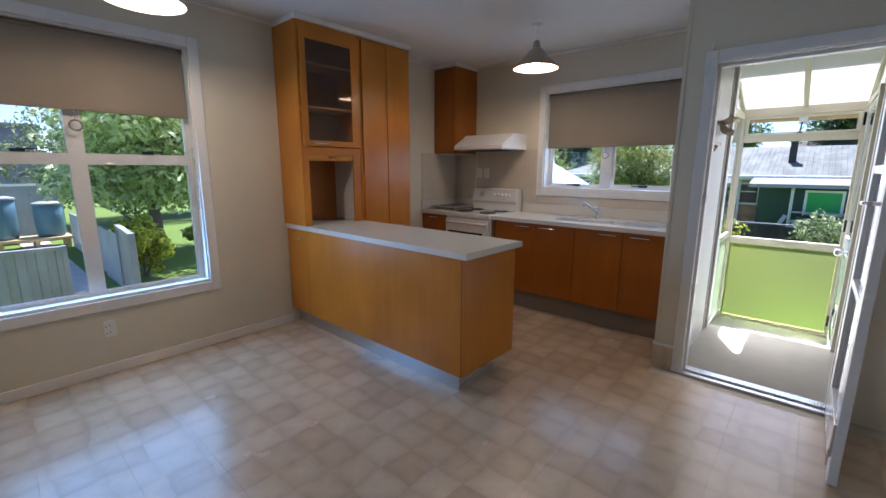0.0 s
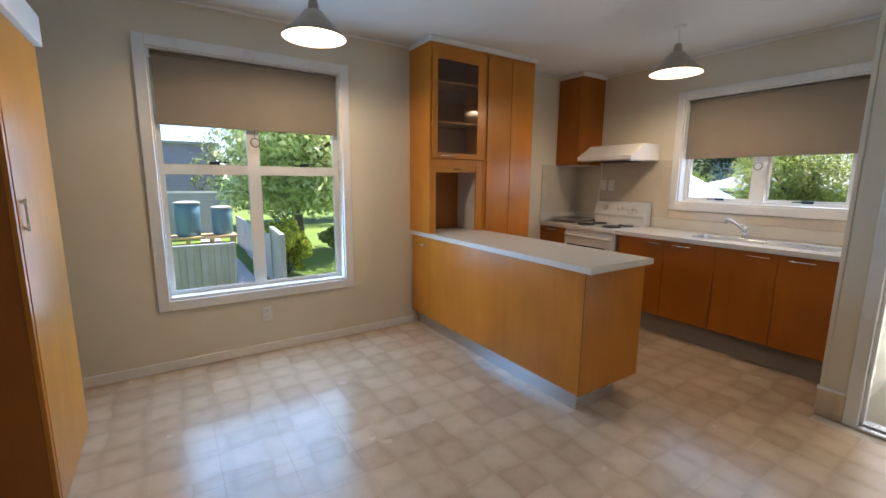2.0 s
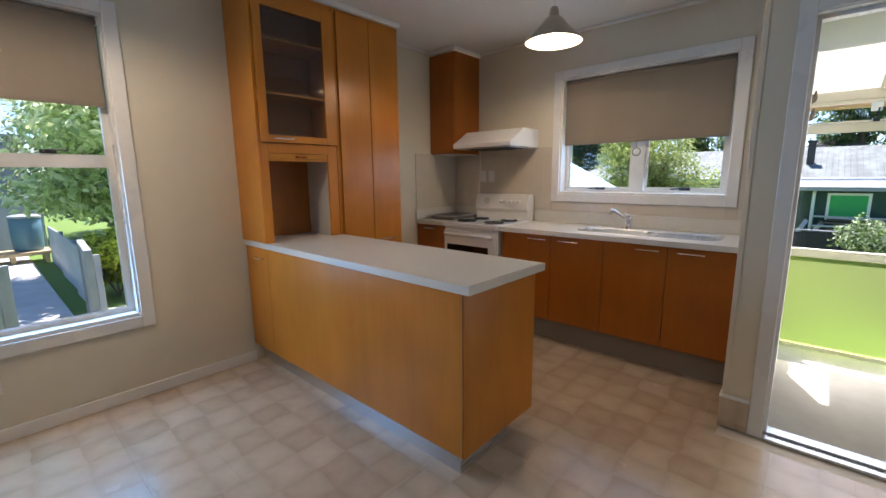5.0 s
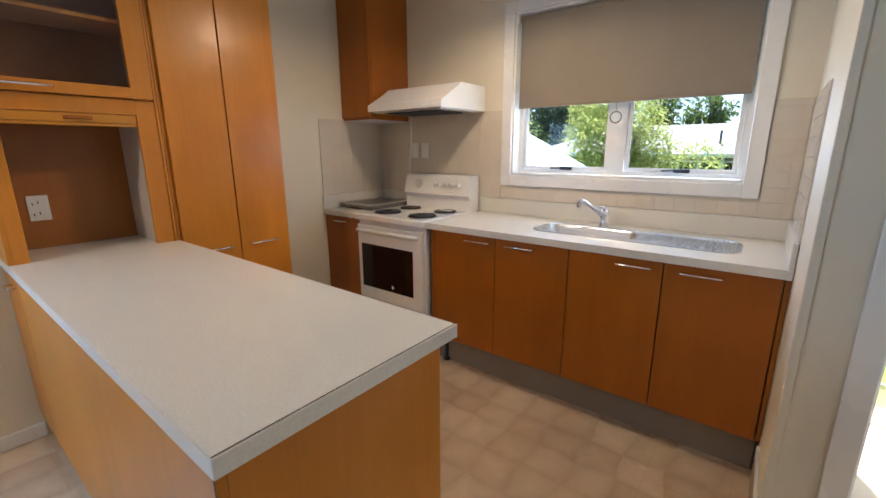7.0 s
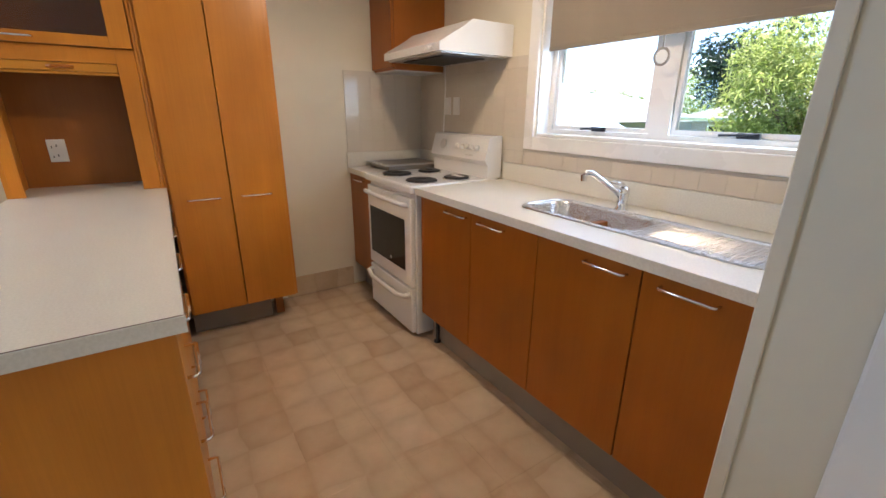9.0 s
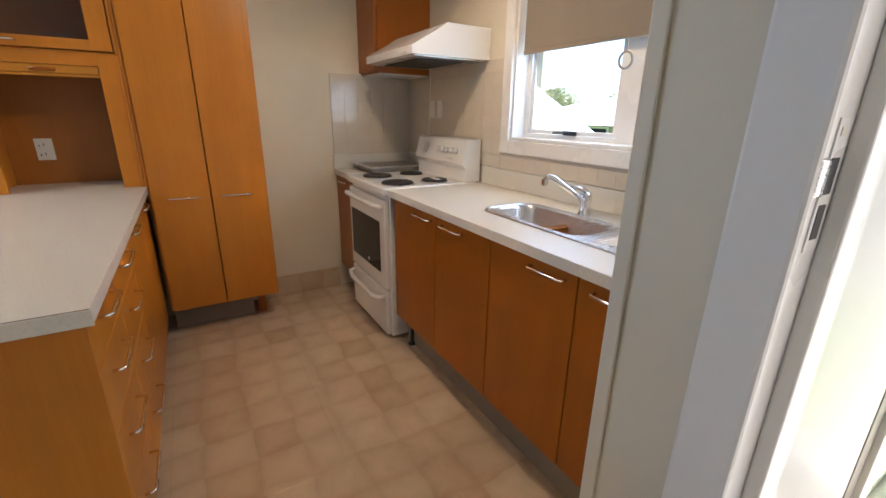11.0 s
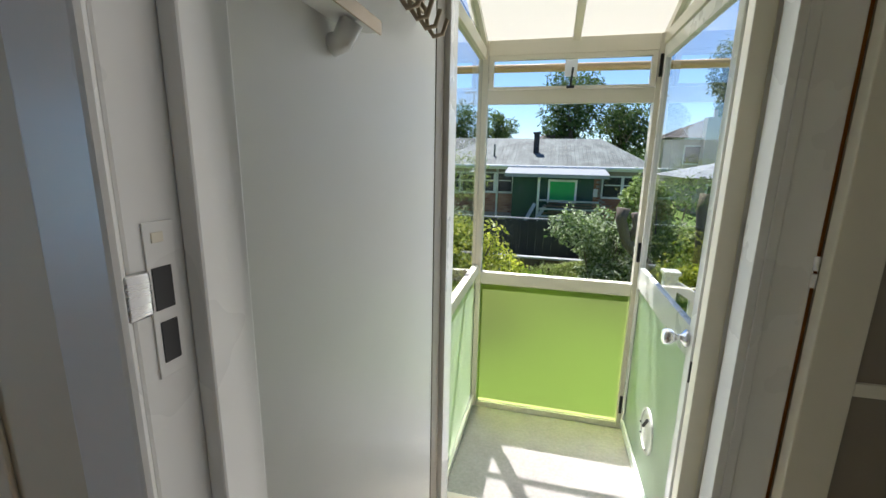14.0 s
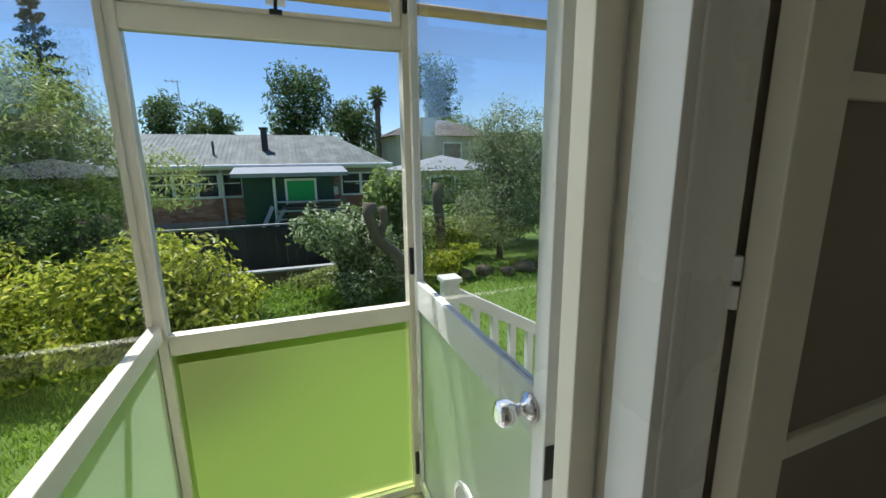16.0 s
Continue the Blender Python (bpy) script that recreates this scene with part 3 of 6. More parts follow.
for xa, xb in ((KX0 + 0.04, -1.395), (-1.297, KX1 - 0.04)):
    sash = part("casement", boxes([(xa + 0.002, xa + 0.022, YS2 + 0.012, YS2 + 0.04, KZ0 + 0.042, KZ1 - 0.052), (xb - 0.022, xb - 0.002, YS2 + 0.012, YS2 + 0.04, KZ0 + 0.042, KZ1 - 0.052),
                                   (xa + 0.022, xb - 0.022, YS2 + 0.012, YS2 + 0.04, KZ0 + 0.042, KZ0 + 0.062), (xa + 0.022, xb - 0.022, YS2 + 0.012, YS2 + 0.04, KZ1 - 0.072, KZ1 - 0.052)]), M_WHITE, w2)
    see_through(part("pane", box(xa + 0.022, xb - 0.022, YS2 + 0.024, YS2 + 0.028, KZ0 + 0.062, KZ1 - 0.072), M_GLASS, w2))
    xc = (xa + xb) / 2
    bm = box(xc - 0.01, xc + 0.07, YS2 - 0.014, YS2, KZ0 + 0.040, KZ0 + 0.062, bevel=0.003)
    add_tube(bm, [(xc + 0.05, YS2 - 0.012, KZ0 + 0.055), (xc - 0.07, YS2 - 0.022, KZ0 + 0.05)], 0.005, 6)
    part("casement_stay", bm, M_BLACK, w2, "black window stay")
roller_blind(1, YN + 0.035, KX0 + 0.02, KX1 - 0.02, KZ1 - 0.014, 1.610, -1.352, 1.525)

# inner door frame, rebated for the leaf
fr = thing("door_frame", (0.12, YD, FZ), "white gloss door frame with painted-over strike plate", "door frame", kind="structure")
JL, JR = -0.277, 0.503                          # rebate faces
part("jamb", boxes([(-0.294, JL, YD - 0.003, YD + 0.102, FZ, 2.035), (JL, -0.259, YD + 0.046, YD + 0.102, FZ, 2.035)], 0.003), M_WHITE, fr)
part("jamb", boxes([(JR, 0.520, YD - 0.003, YD + 0.102, FZ, 2.035), (0.485, JR, YD + 0.046, YD + 0.102, FZ, 2.035)], 0.003), M_WHITE, fr)
part("head", boxes([(-0.294, 0.520, YD - 0.003, YD + 0.102, 2.035, 2.05), (-0.259, 0.485, YD + 0.046, YD + 0.102, 2.017, 2.0345)], 0.002), M_WHITE, fr)
for a, b in ((-0.340, -0.274), (0.500, 0.566)):
    part("architrave", box(a, b, YD - 0.014, YD - 0.0035, FZ, 2.11, bevel=0.005), M_WHITE, fr)
part("architrave", box(-0.274, 0.500, YD - 0.014, YD - 0.0035, 2.042, 2.11, bevel=0.005), M_WHITE, fr)
part("wall_edge_bead", box(XP - 0.002, XP + 0.022, YD - 0.006, YD - 0.0005, 0.150, CEIL - 0.03, bevel=0.0025), M_WALL, fr)
part("strike_plate", boxes([(JL, JL + 0.0016, YD + 0.012, YD + 0.038, 1.180, 1.305)], 0.0006), M_WHITE, fr, "paint-covered strike plate")
part("strike_lip", boxes([(JL - 0.003, JL + 0.004, YD - 0.009, YD + 0.013, 1.234, 1.270)], 0.0032), M_STEEL, fr, "worn metal strike lip", True)
part("strike_slot", boxes([(JL + 0.0012, JL + 0.0024, YD + 0.015, YD + 0.032, 1.236, 1.270), (JL + 0.0012, JL + 0.0024, YD + 0.017, YD + 0.032, 1.192, 1.226)], 0.0004), M_BLACK, fr)
part("strike_screw", boxes([(JL + 0.0012, JL + 0.0026, YD + 0.018, YD + 0.028, 1.289, 1.297)], 0.0005), M_CREAM, fr)
part("threshold", boxes([(-0.274, 0.500, YD - 0.026, YD + 0.012, FZ, FZ + 0.016), (JL, JR, YD + 0.012, YD + 0.040, -0.07, FZ + 0.010), (JL, JR, YD + 0.040, YD + 0.115, -0.07, FZ + 0.022)], 0.004), M_STEEL, fr, "aluminium sill strip")
part("hook_latch", tube([(-0.30, YD - 0.015, 2.12), (-0.30, YD - 0.040, 2.115), (-0.30, YD - 0.040, 2.15)], 0.008, 8), M_CREAM, fr)

# glazed inner door, standing open into the dining room
DX0, DX1, DY0, DY1 = 0.486, 0.522, 2.505, 3.250
d1 = thing("door_1", (DX1, 2.88, FZ), "white glazed inner door standing open with lever handle", "door", kind="structure")
part("stile", box(DX0, DX1, DY0, DY0 + 0.105, FZ + 0.012, 2.02, bevel=0.003), M_WHITE, d1)
part("stile", box(DX0, DX1, DY1 - 0.105, DY1, FZ + 0.012, 2.02, bevel=0.003), M_WHITE, d1)
for a, b in ((FZ + 0.012, 0.19), (0.78, 0.82), (1.37, 1.41), (1.91, 2.02)):
    part("rail", box(DX0 + 0.001, DX1 - 0.001, DY0 + 0.105, DY1 - 0.105, a, b, bevel=0.002), M_WHITE, d1)
for a, b in ((0.19, 0.78), (0.82, 1.37), (1.41, 1.91)):
    see_through(part("pane", box(DX0 + 0.016, DX0 + 0.020, DY0 + 0.105, DY1 - 0.105, a, b), M_GLASS, d1))
hd = part("door_handle", tube([(DX0, 2.562, 1.25), (DX0 - 0.042, 2.562, 1.25), (DX0 - 0.050, 2.58, 1.25), (DX0 - 0.050, 2.67, 1.246)], 0.008, 10), M_CHROME, d1, "dark lever handle", True)
part("bolt", boxes([(DX0 - 0.010, DX0, 2.52, 2.54, 0.10, 0.26), (DX0 - 0.015, DX0 - 0.007, 2.523, 2.537, 0.05, 0.14)], 0.002), M_STEEL, d1)

# outer doorway of the lobby, and its leaf folded back
fr2 = thing("outer_door_frame", (0.1, 4.40, -0.1), "white painted outer door frame with worn paint", "door frame", kind="structure")
part("jamb", boxes([(0.588, 0.606, 4.482, 4.600, -0.2, 2.30), (0.582, 0.606, 4.352, 4.436, -0.2, 2.30)], 0.002), M_WHITE, fr2)
# rebate side in shadow; cream instead of white paints that shade
part("door_stop", box(0.600, 0.606, 4.436, 4.482, -0.2, 2.30), M_CREAM, fr2, "rebate strip, cream for its shade")
part("architrave", boxes([(0.606, 0.632, 4.349, 4.3715, -0.2, 2.36), (0.632, 0.728, 4.352, 4.3715, -0.2, 2.36)], 0.003), M_WHITE, fr2)
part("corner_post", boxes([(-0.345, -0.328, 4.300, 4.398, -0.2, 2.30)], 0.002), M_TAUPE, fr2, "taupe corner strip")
part("jamb", box(-0.362, -0.311, 4.400, 4.508, -0.2, 2.30, bevel=0.003), M_WHITE, fr2)
part("head", box(-0.345, 0.606, 4.373, 4.505, 2.30, 2.32), M_WHITE, fr2)
part("hinge_gap", box(0.7285, 0.742, 4.364, 4.3712, -0.1, 2.2), M_NICHE, fr2, "brown bare timber edge")
ROT = Matrix.Translation((0.735, 4.345, 0)) @ Matrix.Rotation(radians(1.5), 4, "Z")
d2 = thing("door_2", (0.735, 4.345, -0.08), "white door with taupe panels folded back open", "door", kind="structure")
part("stile", box(0, 0.115, -0.042, 0, -0.06, 2.0, bevel=0.003, m=ROT), M_CREAM, d2)
part("stile", box(0.64, 0.755, -0.042, 0, -0.06, 2.0, bevel=0.003, m=ROT), M_CREAM, d2)
for a, b in ((-0.06, 0.16), (0.746, 0.784), (1.350, 1.388), (1.90, 2.0)):
    part("rail", box(0.115, 0.64, -0.041, -0.001, a, b, bevel=0.002, m=ROT), M_CREAM, d2)
for a, b in ((0.16, 0.746), (0.784, 1.350), (1.388, 1.90)):
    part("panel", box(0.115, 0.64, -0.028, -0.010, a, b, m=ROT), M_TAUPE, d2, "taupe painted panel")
for zz in (1.050, 1.098, 0.25, 1.8):
    part("hinge", lathe([(0.007, -0.019), (0.007, 0.019)], (0.728, 4.348, zz), 10), M_WHITE, d2, "paint-covered hinge knuckle")

# lobby and porch floor, falling to the outside
bm = prism([(YD + 0.12, -0.055), (5.60, -0.24), (5.60, -0.9), (YD + 0.12, -0.9)], 0, -0.42, 2.0)
single("floor_porch", bm, M_CONC, "bare grey concrete porch floor", "floor", kind="structure")

# ---- glazed porch ----
porch = thing("porch_screen", (0.1, 5.4, -0.2), "cream aluminium glazed porch with frosted lower panels", "porch", kind="structure")
PX0, PX1, PY = -0.366, 0.540, 5.555


def pbox(name, *d, mat=None, label="", bevel=0.003, parent=None):
    return part(name, box(*d, bevel=bevel), mat or M_CREAM, parent or porch, label)


pbox("corner_post", PX0 - 0.045, PX0 + 0.012, PY - 0.05, PY + 0.012, -0.245, 1.995)
pbox("corner_post", PX1 - 0.028, PX1 + 0.03, PY - 0.05, PY + 0.012, -0.245, 1.995)
NX0, NX1 = PX0 + 0.012, PX1 - 0.028
for a, b in ((-0.245, -0.197), (0.608, 0.682), (1.664, 1.737), (1.915, 1.995)):
    pbox("rail", NX0, NX1, PY - 0.045, PY, a, b)
see_through(pbox("pane", NX0, NX1, PY - 0.024, PY - 0.019, 0.682, 1.664, mat=M_GLASS, bevel=0))
pbox("frosted_panel", NX0, NX1, PY - 0.026, PY - 0.020, -0.197, 0.608, mat=M_FROST_LAWN, label="frosted glass panel", bevel=0)
fan = part("fanlight", boxes([(NX0 + 0.004, NX0 + 0.03, PY - 0.055, PY - 0.02, 1.74, 1.912), (NX1 - 0.03, NX1 - 0.004, PY - 0.055, PY - 0.02, 1.74, 1.912),
                              (NX0 + 0.03, NX1 - 0.03, PY - 0.055, PY - 0.02, 1.74, 1.752), (NX0 + 0.03, NX1 - 0.03, PY - 0.055, PY - 0.02, 1.89, 1.912)]), M_CREAM, porch)
see_through(part("pane", box(NX0 + 0.03, NX1 - 0.03, PY - 0.04, PY - 0.035, 1.752, 1.89), M_GLASS, fan))
bm = box(0.07, 0.11, PY - 0.068, PY - 0.055, 1.737, 1.752, bevel=0.002)
add_tube(bm, [(0.09, PY - 0.064, 1.75), (0.097, PY - 0.07, 1.84)], 0.006, 8)
part("stay", bm, M_BLACK, fan, "black window stay")
# west side
WYA, WYB = 4.51, PY - 0.05
for a, b in ((-0.19, -0.15), (0.668, 0.728), (1.895, 1.955)):
    pbox("rail", PX0 - 0.040, PX0, WYA, WYB, a, b)
see_through(pbox("pane", PX0 - 0.022, PX0 - 0.018, WYA, WYB, 0.728, 1.895, mat=M_GLASS, bevel=0))
pbox("frosted_panel", PX0 - 0.024, PX0 - 0.018, WYA, WYB, -0.15, 0.668, mat=M_FROST_SKY, label="frosted glass panel", bevel=0)
# gables over both sides and the opal roof
RZ0, RZ1, RY0, RY1 = 1.995, 2.36, PY + 0.06, 4.47
for xa in (PX0 - 0.04, PX1 - 0.012):
    part("rake", prism([(PY, RZ0), (4.47, RZ1 - 0.01), (4.47, RZ1 - 0.05), (PY, RZ0 - 0.04)], 0, xa, xa + 0.04), M_CREAM, porch)
    see_through(part("gable_pane", prism([(PY - 0.12, RZ0 + 0.002), (4.48, RZ1 - 0.055), (4.48, RZ0 + 0.002)], 0, xa + 0.016, xa + 0.02), M_GLASS, porch))
pbox("rail", PX1 - 0.012, PX1 + 0.028, 4.505, PY - 0.05, 1.94, 1.995)
pbox("post", PX1 - 0.012, PX1 + 0.045, 4.47, 4.52, -0.15, 1.94)
sl = (RZ1 - RZ0) / (RY1 - PY)
roof_line = [(RY0, RZ0 + 0.004 + sl * (RY0 - PY)), (RY1, RZ1 + 0.004), (RY1, RZ1 + 0.008), (RY0, RZ0 + 0.008 + sl * (RY0 - PY))]
for xa, xb in ((PX0 - 0.07, 0.085), (0.125, PX1 + 0.07)):
    part("roof_sheet", prism(roof_line, 0, xa, xb), M_OPAL, porch, "opal plastic roof sheet")
part("rafter", prism([(PY, RZ0 + 0.0), (RY1, RZ1 + 0.0), (RY1, RZ1 - 0.05), (PY, RZ0 - 0.03)], 0, 0.085, 0.125), M_CREAM, porch)

# porch door
d3 = thing("door_3", (PX1, 4.93, -0.18), "silver aluminium porch door with frosted lower panel and cat flap", "door", kind="structure")
EY0, EY1 = 4.560, PY - 0.055
for a, b in ((EY0, EY0 + 0.05), (EY1 - 0.03, EY1)):
    part("stile", box(PX1 - 0.006, PX1 + 0.026, a, b, -0.205, 1.935, bevel=0.003), M_WHITE, d3)
for a, b in ((-0.205, -0.15), (0.672, 0.792), (1.87, 1.935)):
    part("rail", box(PX1 - 0.005, PX1 + 0.025, EY0 + 0.05, EY1 - 0.03, a, b, bevel=0.003), M_WHITE, d3)
see_through(part("pane", box(PX1 + 0.008, PX1 + 0.012, EY0 + 0.05, EY1 - 0.03, 0.792, 1.87), M_GLASS, d3))
part("frosted_panel", box(PX1 + 0.006, PX1 + 0.012, EY0 + 0.05, EY1 - 0.03, -0.15, 0.672), M_FROST_SKY, d3, "frosted glass panel")
TOW = Matrix.Rotation(radians(-90), 4, "Y")
part("knob", lathe([(0.032, 0.0), (0.034, 0.006), (0.024, 0.014), (0.013, 0.022), (0.013, 0.035), (0.022, 0.045), (0.029, 0.058), (0.027, 0.078), (0.018, 0.084), (0.0, 0.085)], (PX1 - 0.006, 4.615, 0.742), 24, TOW), M_CHROME, d3, "satin chrome door knob", True)
part("latch", box(PX1 - 0.004, PX1 + 0.02, EY0 - 0.003, EY0 + 0.001, 0.60, 0.68), M_BLACK, d3)
flap = part("cat_flap", lathe([(0.108, 0.0), (0.108, 0.008), (0.092, 0.010), (0.090, 0.004), (0.0, 0.004)], (PX1 + 0.005, 4.975, 0.12), 30, TOW), M_PLASTIC, d3, "round clear cat flap")
part("flap_latch", tube([(PX1 - 0.010, 4.94, 0.195), (PX1 - 0.014, 4.98, 0.14)], 0.007, 8), M_IRON, flap)
for yy, zz in ((5.065, 0.11), (5.045, 0.065), (4.935, 0.045)):
    part("screw", lathe([(0.006, 0), (0.004, 0.005), (0, 0.005)], (PX1 - 0.004, yy, zz), 8, TOW), M_BLACK, flap)
for zz in (1.84, 0.869, -0.07):
    part("hinge", box(PX1 - 0.022, PX1 - 0.006, EY1 - 0.006, EY1 + 0.018, zz - 0.055, zz + 0.055, bevel=0.002), M_BLACK, d3)

# coat hooks and small shelf on the lobby wall
rack = thing("coat_rack", (-0.331, 4.12, 1.70), "bronze coat hooks on the white lobby wall", "coat rack")
part("back_plate", box(-0.331, -0.324, 3.83, 4.16, 1.715, 1.745, bevel=0.002), M_BRONZE, rack)
for i in range(5):
    yy = 3.855 + i * 0.068
    part("hook", tube([(-0.324, yy, 1.73), (-0.312, yy, 1.715), (-0.306, yy, 1.675), (-0.290, yy, 1.652), (-0.268, yy, 1.656), (-0.256, yy, 1.69)], 0.0055, 8), M_BRONZE, rack, smooth=True)
    part("upper_hook", tube([(-0.324, yy, 1.738), (-0.290, yy, 1.745), (-0.262, yy, 1.765), (-0.256, yy, 1.785)], 0.005, 8), M_BRONZE, rack, smooth=True)
sh = thing("wall_shelf", (-0.331, 3.66, 1.6), "small white shelf bracket on the lobby wall", "shelf")
part("board", box(-0.331, -0.282, 3.40, 3.757, 1.560, 1.574, bevel=0.002), M_WHITE, sh)
part("edge", box(-0.2818, -0.278, 3.40, 3.757, 1.556, 1.578, bevel=0.001), M_BRONZE, sh, "dark front edge")
part("bracket", tube([(-0.331, 3.68, 1.525), (-0.312, 3.68, 1.530), (-0.295, 3.68, 1.558)], 0.018, 10), M_WHITE, sh, smooth=True)

# ---- kitchen ----
HZ = 0.825


def door_leaf(parent, axis, face, u0, u1, z0, z1, out, mat, handle=None, th=0.018, name="door"):
    """A flush door on a cabinet front; axis is the front's normal, out its sign. handle: (u0, u1, z)."""
    f0, f1 = sorted((face, face + out * th))
    d = (f0, f1, u0, u1, z0, z1) if axis == 0 else (u0, u1, f0, f1, z0, z1)
    lf = part(name, box(*d, bevel=0.0015), mat, parent)
    if handle:
        a, b, z = handle
        fo = face + out * th
        pa = (fo, a, z) if axis == 0 else (a, fo, z)
        pb = (fo, b, z) if axis == 0 else (b, fo, z)
        o = (out * 0.028, 0, 0) if axis == 0 else (0, out * 0.028, 0)
        part("handle", bow_handle(pa, pb, o), M_CHROME, lf, "chrome wire handle", True)
    return lf


# bench cabinets under the sink
BF = 3.738
edges = [-2.200, -1.757, -1.331, -0.902, -0.487]
grips_x = [(-1.955, -1.792), (-1.688, -1.523), (-1.102, -0.949), (-0.838, -0.680)]
for a, b, i in ((0, 2, 0), (2, 4, 2)):
    cab = thing("base_cabinet", ((edges[a] + edges[b]) / 2, 4.0, 0.15), "red-brown veneer base cabinet with chrome handles under the bench", "cabinet", "base cabinets under the bench")
    xa, xb = edges[a], edges[b]
    bm = boxes([(xa, xa + 0.016, BF, 4.33, 0.15, 0.86), (xb - 0.016, xb, BF, 4.33, 0.15, 0.86), (xa + 0.016, xb - 0.016, BF, 4.33, 0.15, 0.166), (xa + 0.016, xb - 0.016, 4.318, 4.33, 0.166, 0.86)])
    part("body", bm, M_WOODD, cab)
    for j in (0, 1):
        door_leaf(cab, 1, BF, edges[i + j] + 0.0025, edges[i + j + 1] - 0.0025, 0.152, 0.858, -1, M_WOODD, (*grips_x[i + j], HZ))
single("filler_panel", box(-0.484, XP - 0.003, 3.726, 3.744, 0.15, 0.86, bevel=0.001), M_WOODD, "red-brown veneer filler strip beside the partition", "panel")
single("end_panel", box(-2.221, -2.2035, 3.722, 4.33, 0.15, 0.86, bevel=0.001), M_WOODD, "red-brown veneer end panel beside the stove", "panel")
single("kickboard", box(-2.22, XP - 0.013, 3.80, 3.816, FZ, 0.149), M_KICK, "grey kickboard set back under the bench cabinets", "kickboard")
for x in (-2.15,):
    single("cabinet_foot", lathe([(0.022, 0.0), (0.022, 0.012), (0.011, 0.02), (0.011, 0.187)], (x, 3.788, FZ), 12), M_BLACK, "black plastic adjustable cabinet foot", "foot", smooth=True)



def slab_with_hole(o, h, z0, z1):
    """A slab in one piece with an oblong cut-out."""
    bm = bmesh.new()
    loops = []
    for x0, x1, y0, y1 in (o, h):
        loops.append([[bm.verts.new((x, y, z)) for x, y in ((x0, y0), (x1, y0), (x1, y1), (x0, y1))] for z in (z0, z1)])
    (ob_, ot), (hb, ht) = loops
    for i in range(4):
        j = (i + 1) % 4
        bm.faces.new((ot[i], ot[j], ht[j], ht[i]))
        bm.faces.new((ob_[j], ob_[i], hb[i], hb[j]))
        bm.faces.new((ob_[i], ob_[j], ot[j], ot[i]))
        bm.faces.new((hb[j], hb[i], ht[i], ht[j]))
    return bm


SX0, SX1, SY0, SY1 = -1.630, -0.640, 3.862, 4.175
bench = thing("worktop", (-1.33, 4.0, 0.862), "pale cream laminate worktop along the kitchen window", "worktop")
part("top", slab_with_hole((-2.250, XP - 0.0025, 3.70, 4.343), (SX0 + 0.03, SX1 - 0.03, SY0 + 0.03, SY1 - 0.03), 0.862, 0.90), M_LAM, bench)
part("edge_strip", box(-2.250, XP - 0.0025, 3.6965, 3.6998, 0.863, 0.8995), M_LAM, bench)
part("upstand", boxes([(-2.250, XP - 0.0025, 4.325, 4.343, 0.9002, 1.005), (XP - 0.0205, XP - 0.0025, 3.70, 4.3248, 0.9002, 1.005)], 0.003), M_LAM, bench, "cream laminate upstand")

bench2 = thing("worktop", (-3.06, 4.0, 0.862), "short pale laminate worktop in the corner beside the stove", "worktop")
part("top", box(-3.278, -2.872, 3.70, 4.343, 0.862, 0.90, bevel=0.002), M_LAM, bench2)
part("upstand", boxes([(-3.278, -3.26, 3.70, 4.3248, 0.9002, 1.005), (-3.278, -2.872, 4.325, 4.343, 0.9002, 1.005)], 0.003), M_LAM, bench2, "cream laminate upstand")
cab = thing("base_cabinet", (-3.07, 4.0, 0.15), "narrow red-brown veneer base cabinet in the corner", "cabinet", "base cabinets under the bench")
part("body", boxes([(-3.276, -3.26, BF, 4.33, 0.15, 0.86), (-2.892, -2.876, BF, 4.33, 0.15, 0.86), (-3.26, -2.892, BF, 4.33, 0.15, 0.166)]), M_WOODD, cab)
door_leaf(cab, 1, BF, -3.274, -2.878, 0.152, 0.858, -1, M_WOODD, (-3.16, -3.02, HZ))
single("kickboard", box(-3.276, -2.876, 3.80, 3.816, FZ, 0.149), M_KICK, "grey kickboard set back under the corner cabinet", "kickboard")
hc = thing("roasting_tray", (-3.06, 4.05, 0.9005), "shallow dark metal tray with bright rim on the corner worktop", "tray")
part("pan", boxes([(-3.20, -2.90, 3.86, 4.26, 0.9005, 0.934)], 0.008), M_DULL, hc)
part("rim", boxes([(-3.235, -2.885, 3.835, 3.865, 0.9345, 0.944), (-3.235, -2.885, 4.265, 4.295, 0.9345, 0.944), (-3.235, -3.205, 3.8655, 4.2645, 0.9345, 0.944), (-2.915, -2.885, 3.8655, 4.2645, 0.9345, 0.944)], 0.002), M_STEEL, hc, "bright steel rim")
part("base", box(-3.2045, -2.9155, 3.866, 4.264, 0.9345, 0.940), M_DULL, hc)

# sink
sink = thing("sink", ((SX0 + SX1) / 2, 4.02, 0.90), "stainless steel sink with one bowl and ribbed drainer", "sink")


def rounded(x0, x1, y0, y1, r, n=7):
    pts = []
    for cx, cy, a0 in ((x1 - r, y1 - r, 0), (x0 + r, y1 - r, 90), (x0 + r, y0 + r, 180), (x1 - r, y0 + r, 270)):
        for i in range(n + 1):
            a = radians(a0 + 90 * i / n)
            pts.append((cx + r * math.cos(a), cy + r * math.sin(a)))
    return pts


def bridge_rings(bm, rings):
    vs = [[bm.verts.new((x, y, z)) for x, y in pts] for pts, z in rings]
    for a, b in zip(vs, vs[1:]):
        for i in range(len(a)):
            j = (i + 1) % len(a)
            bm.faces.new((a[i], a[j], b[j], b[i]))
    return vs


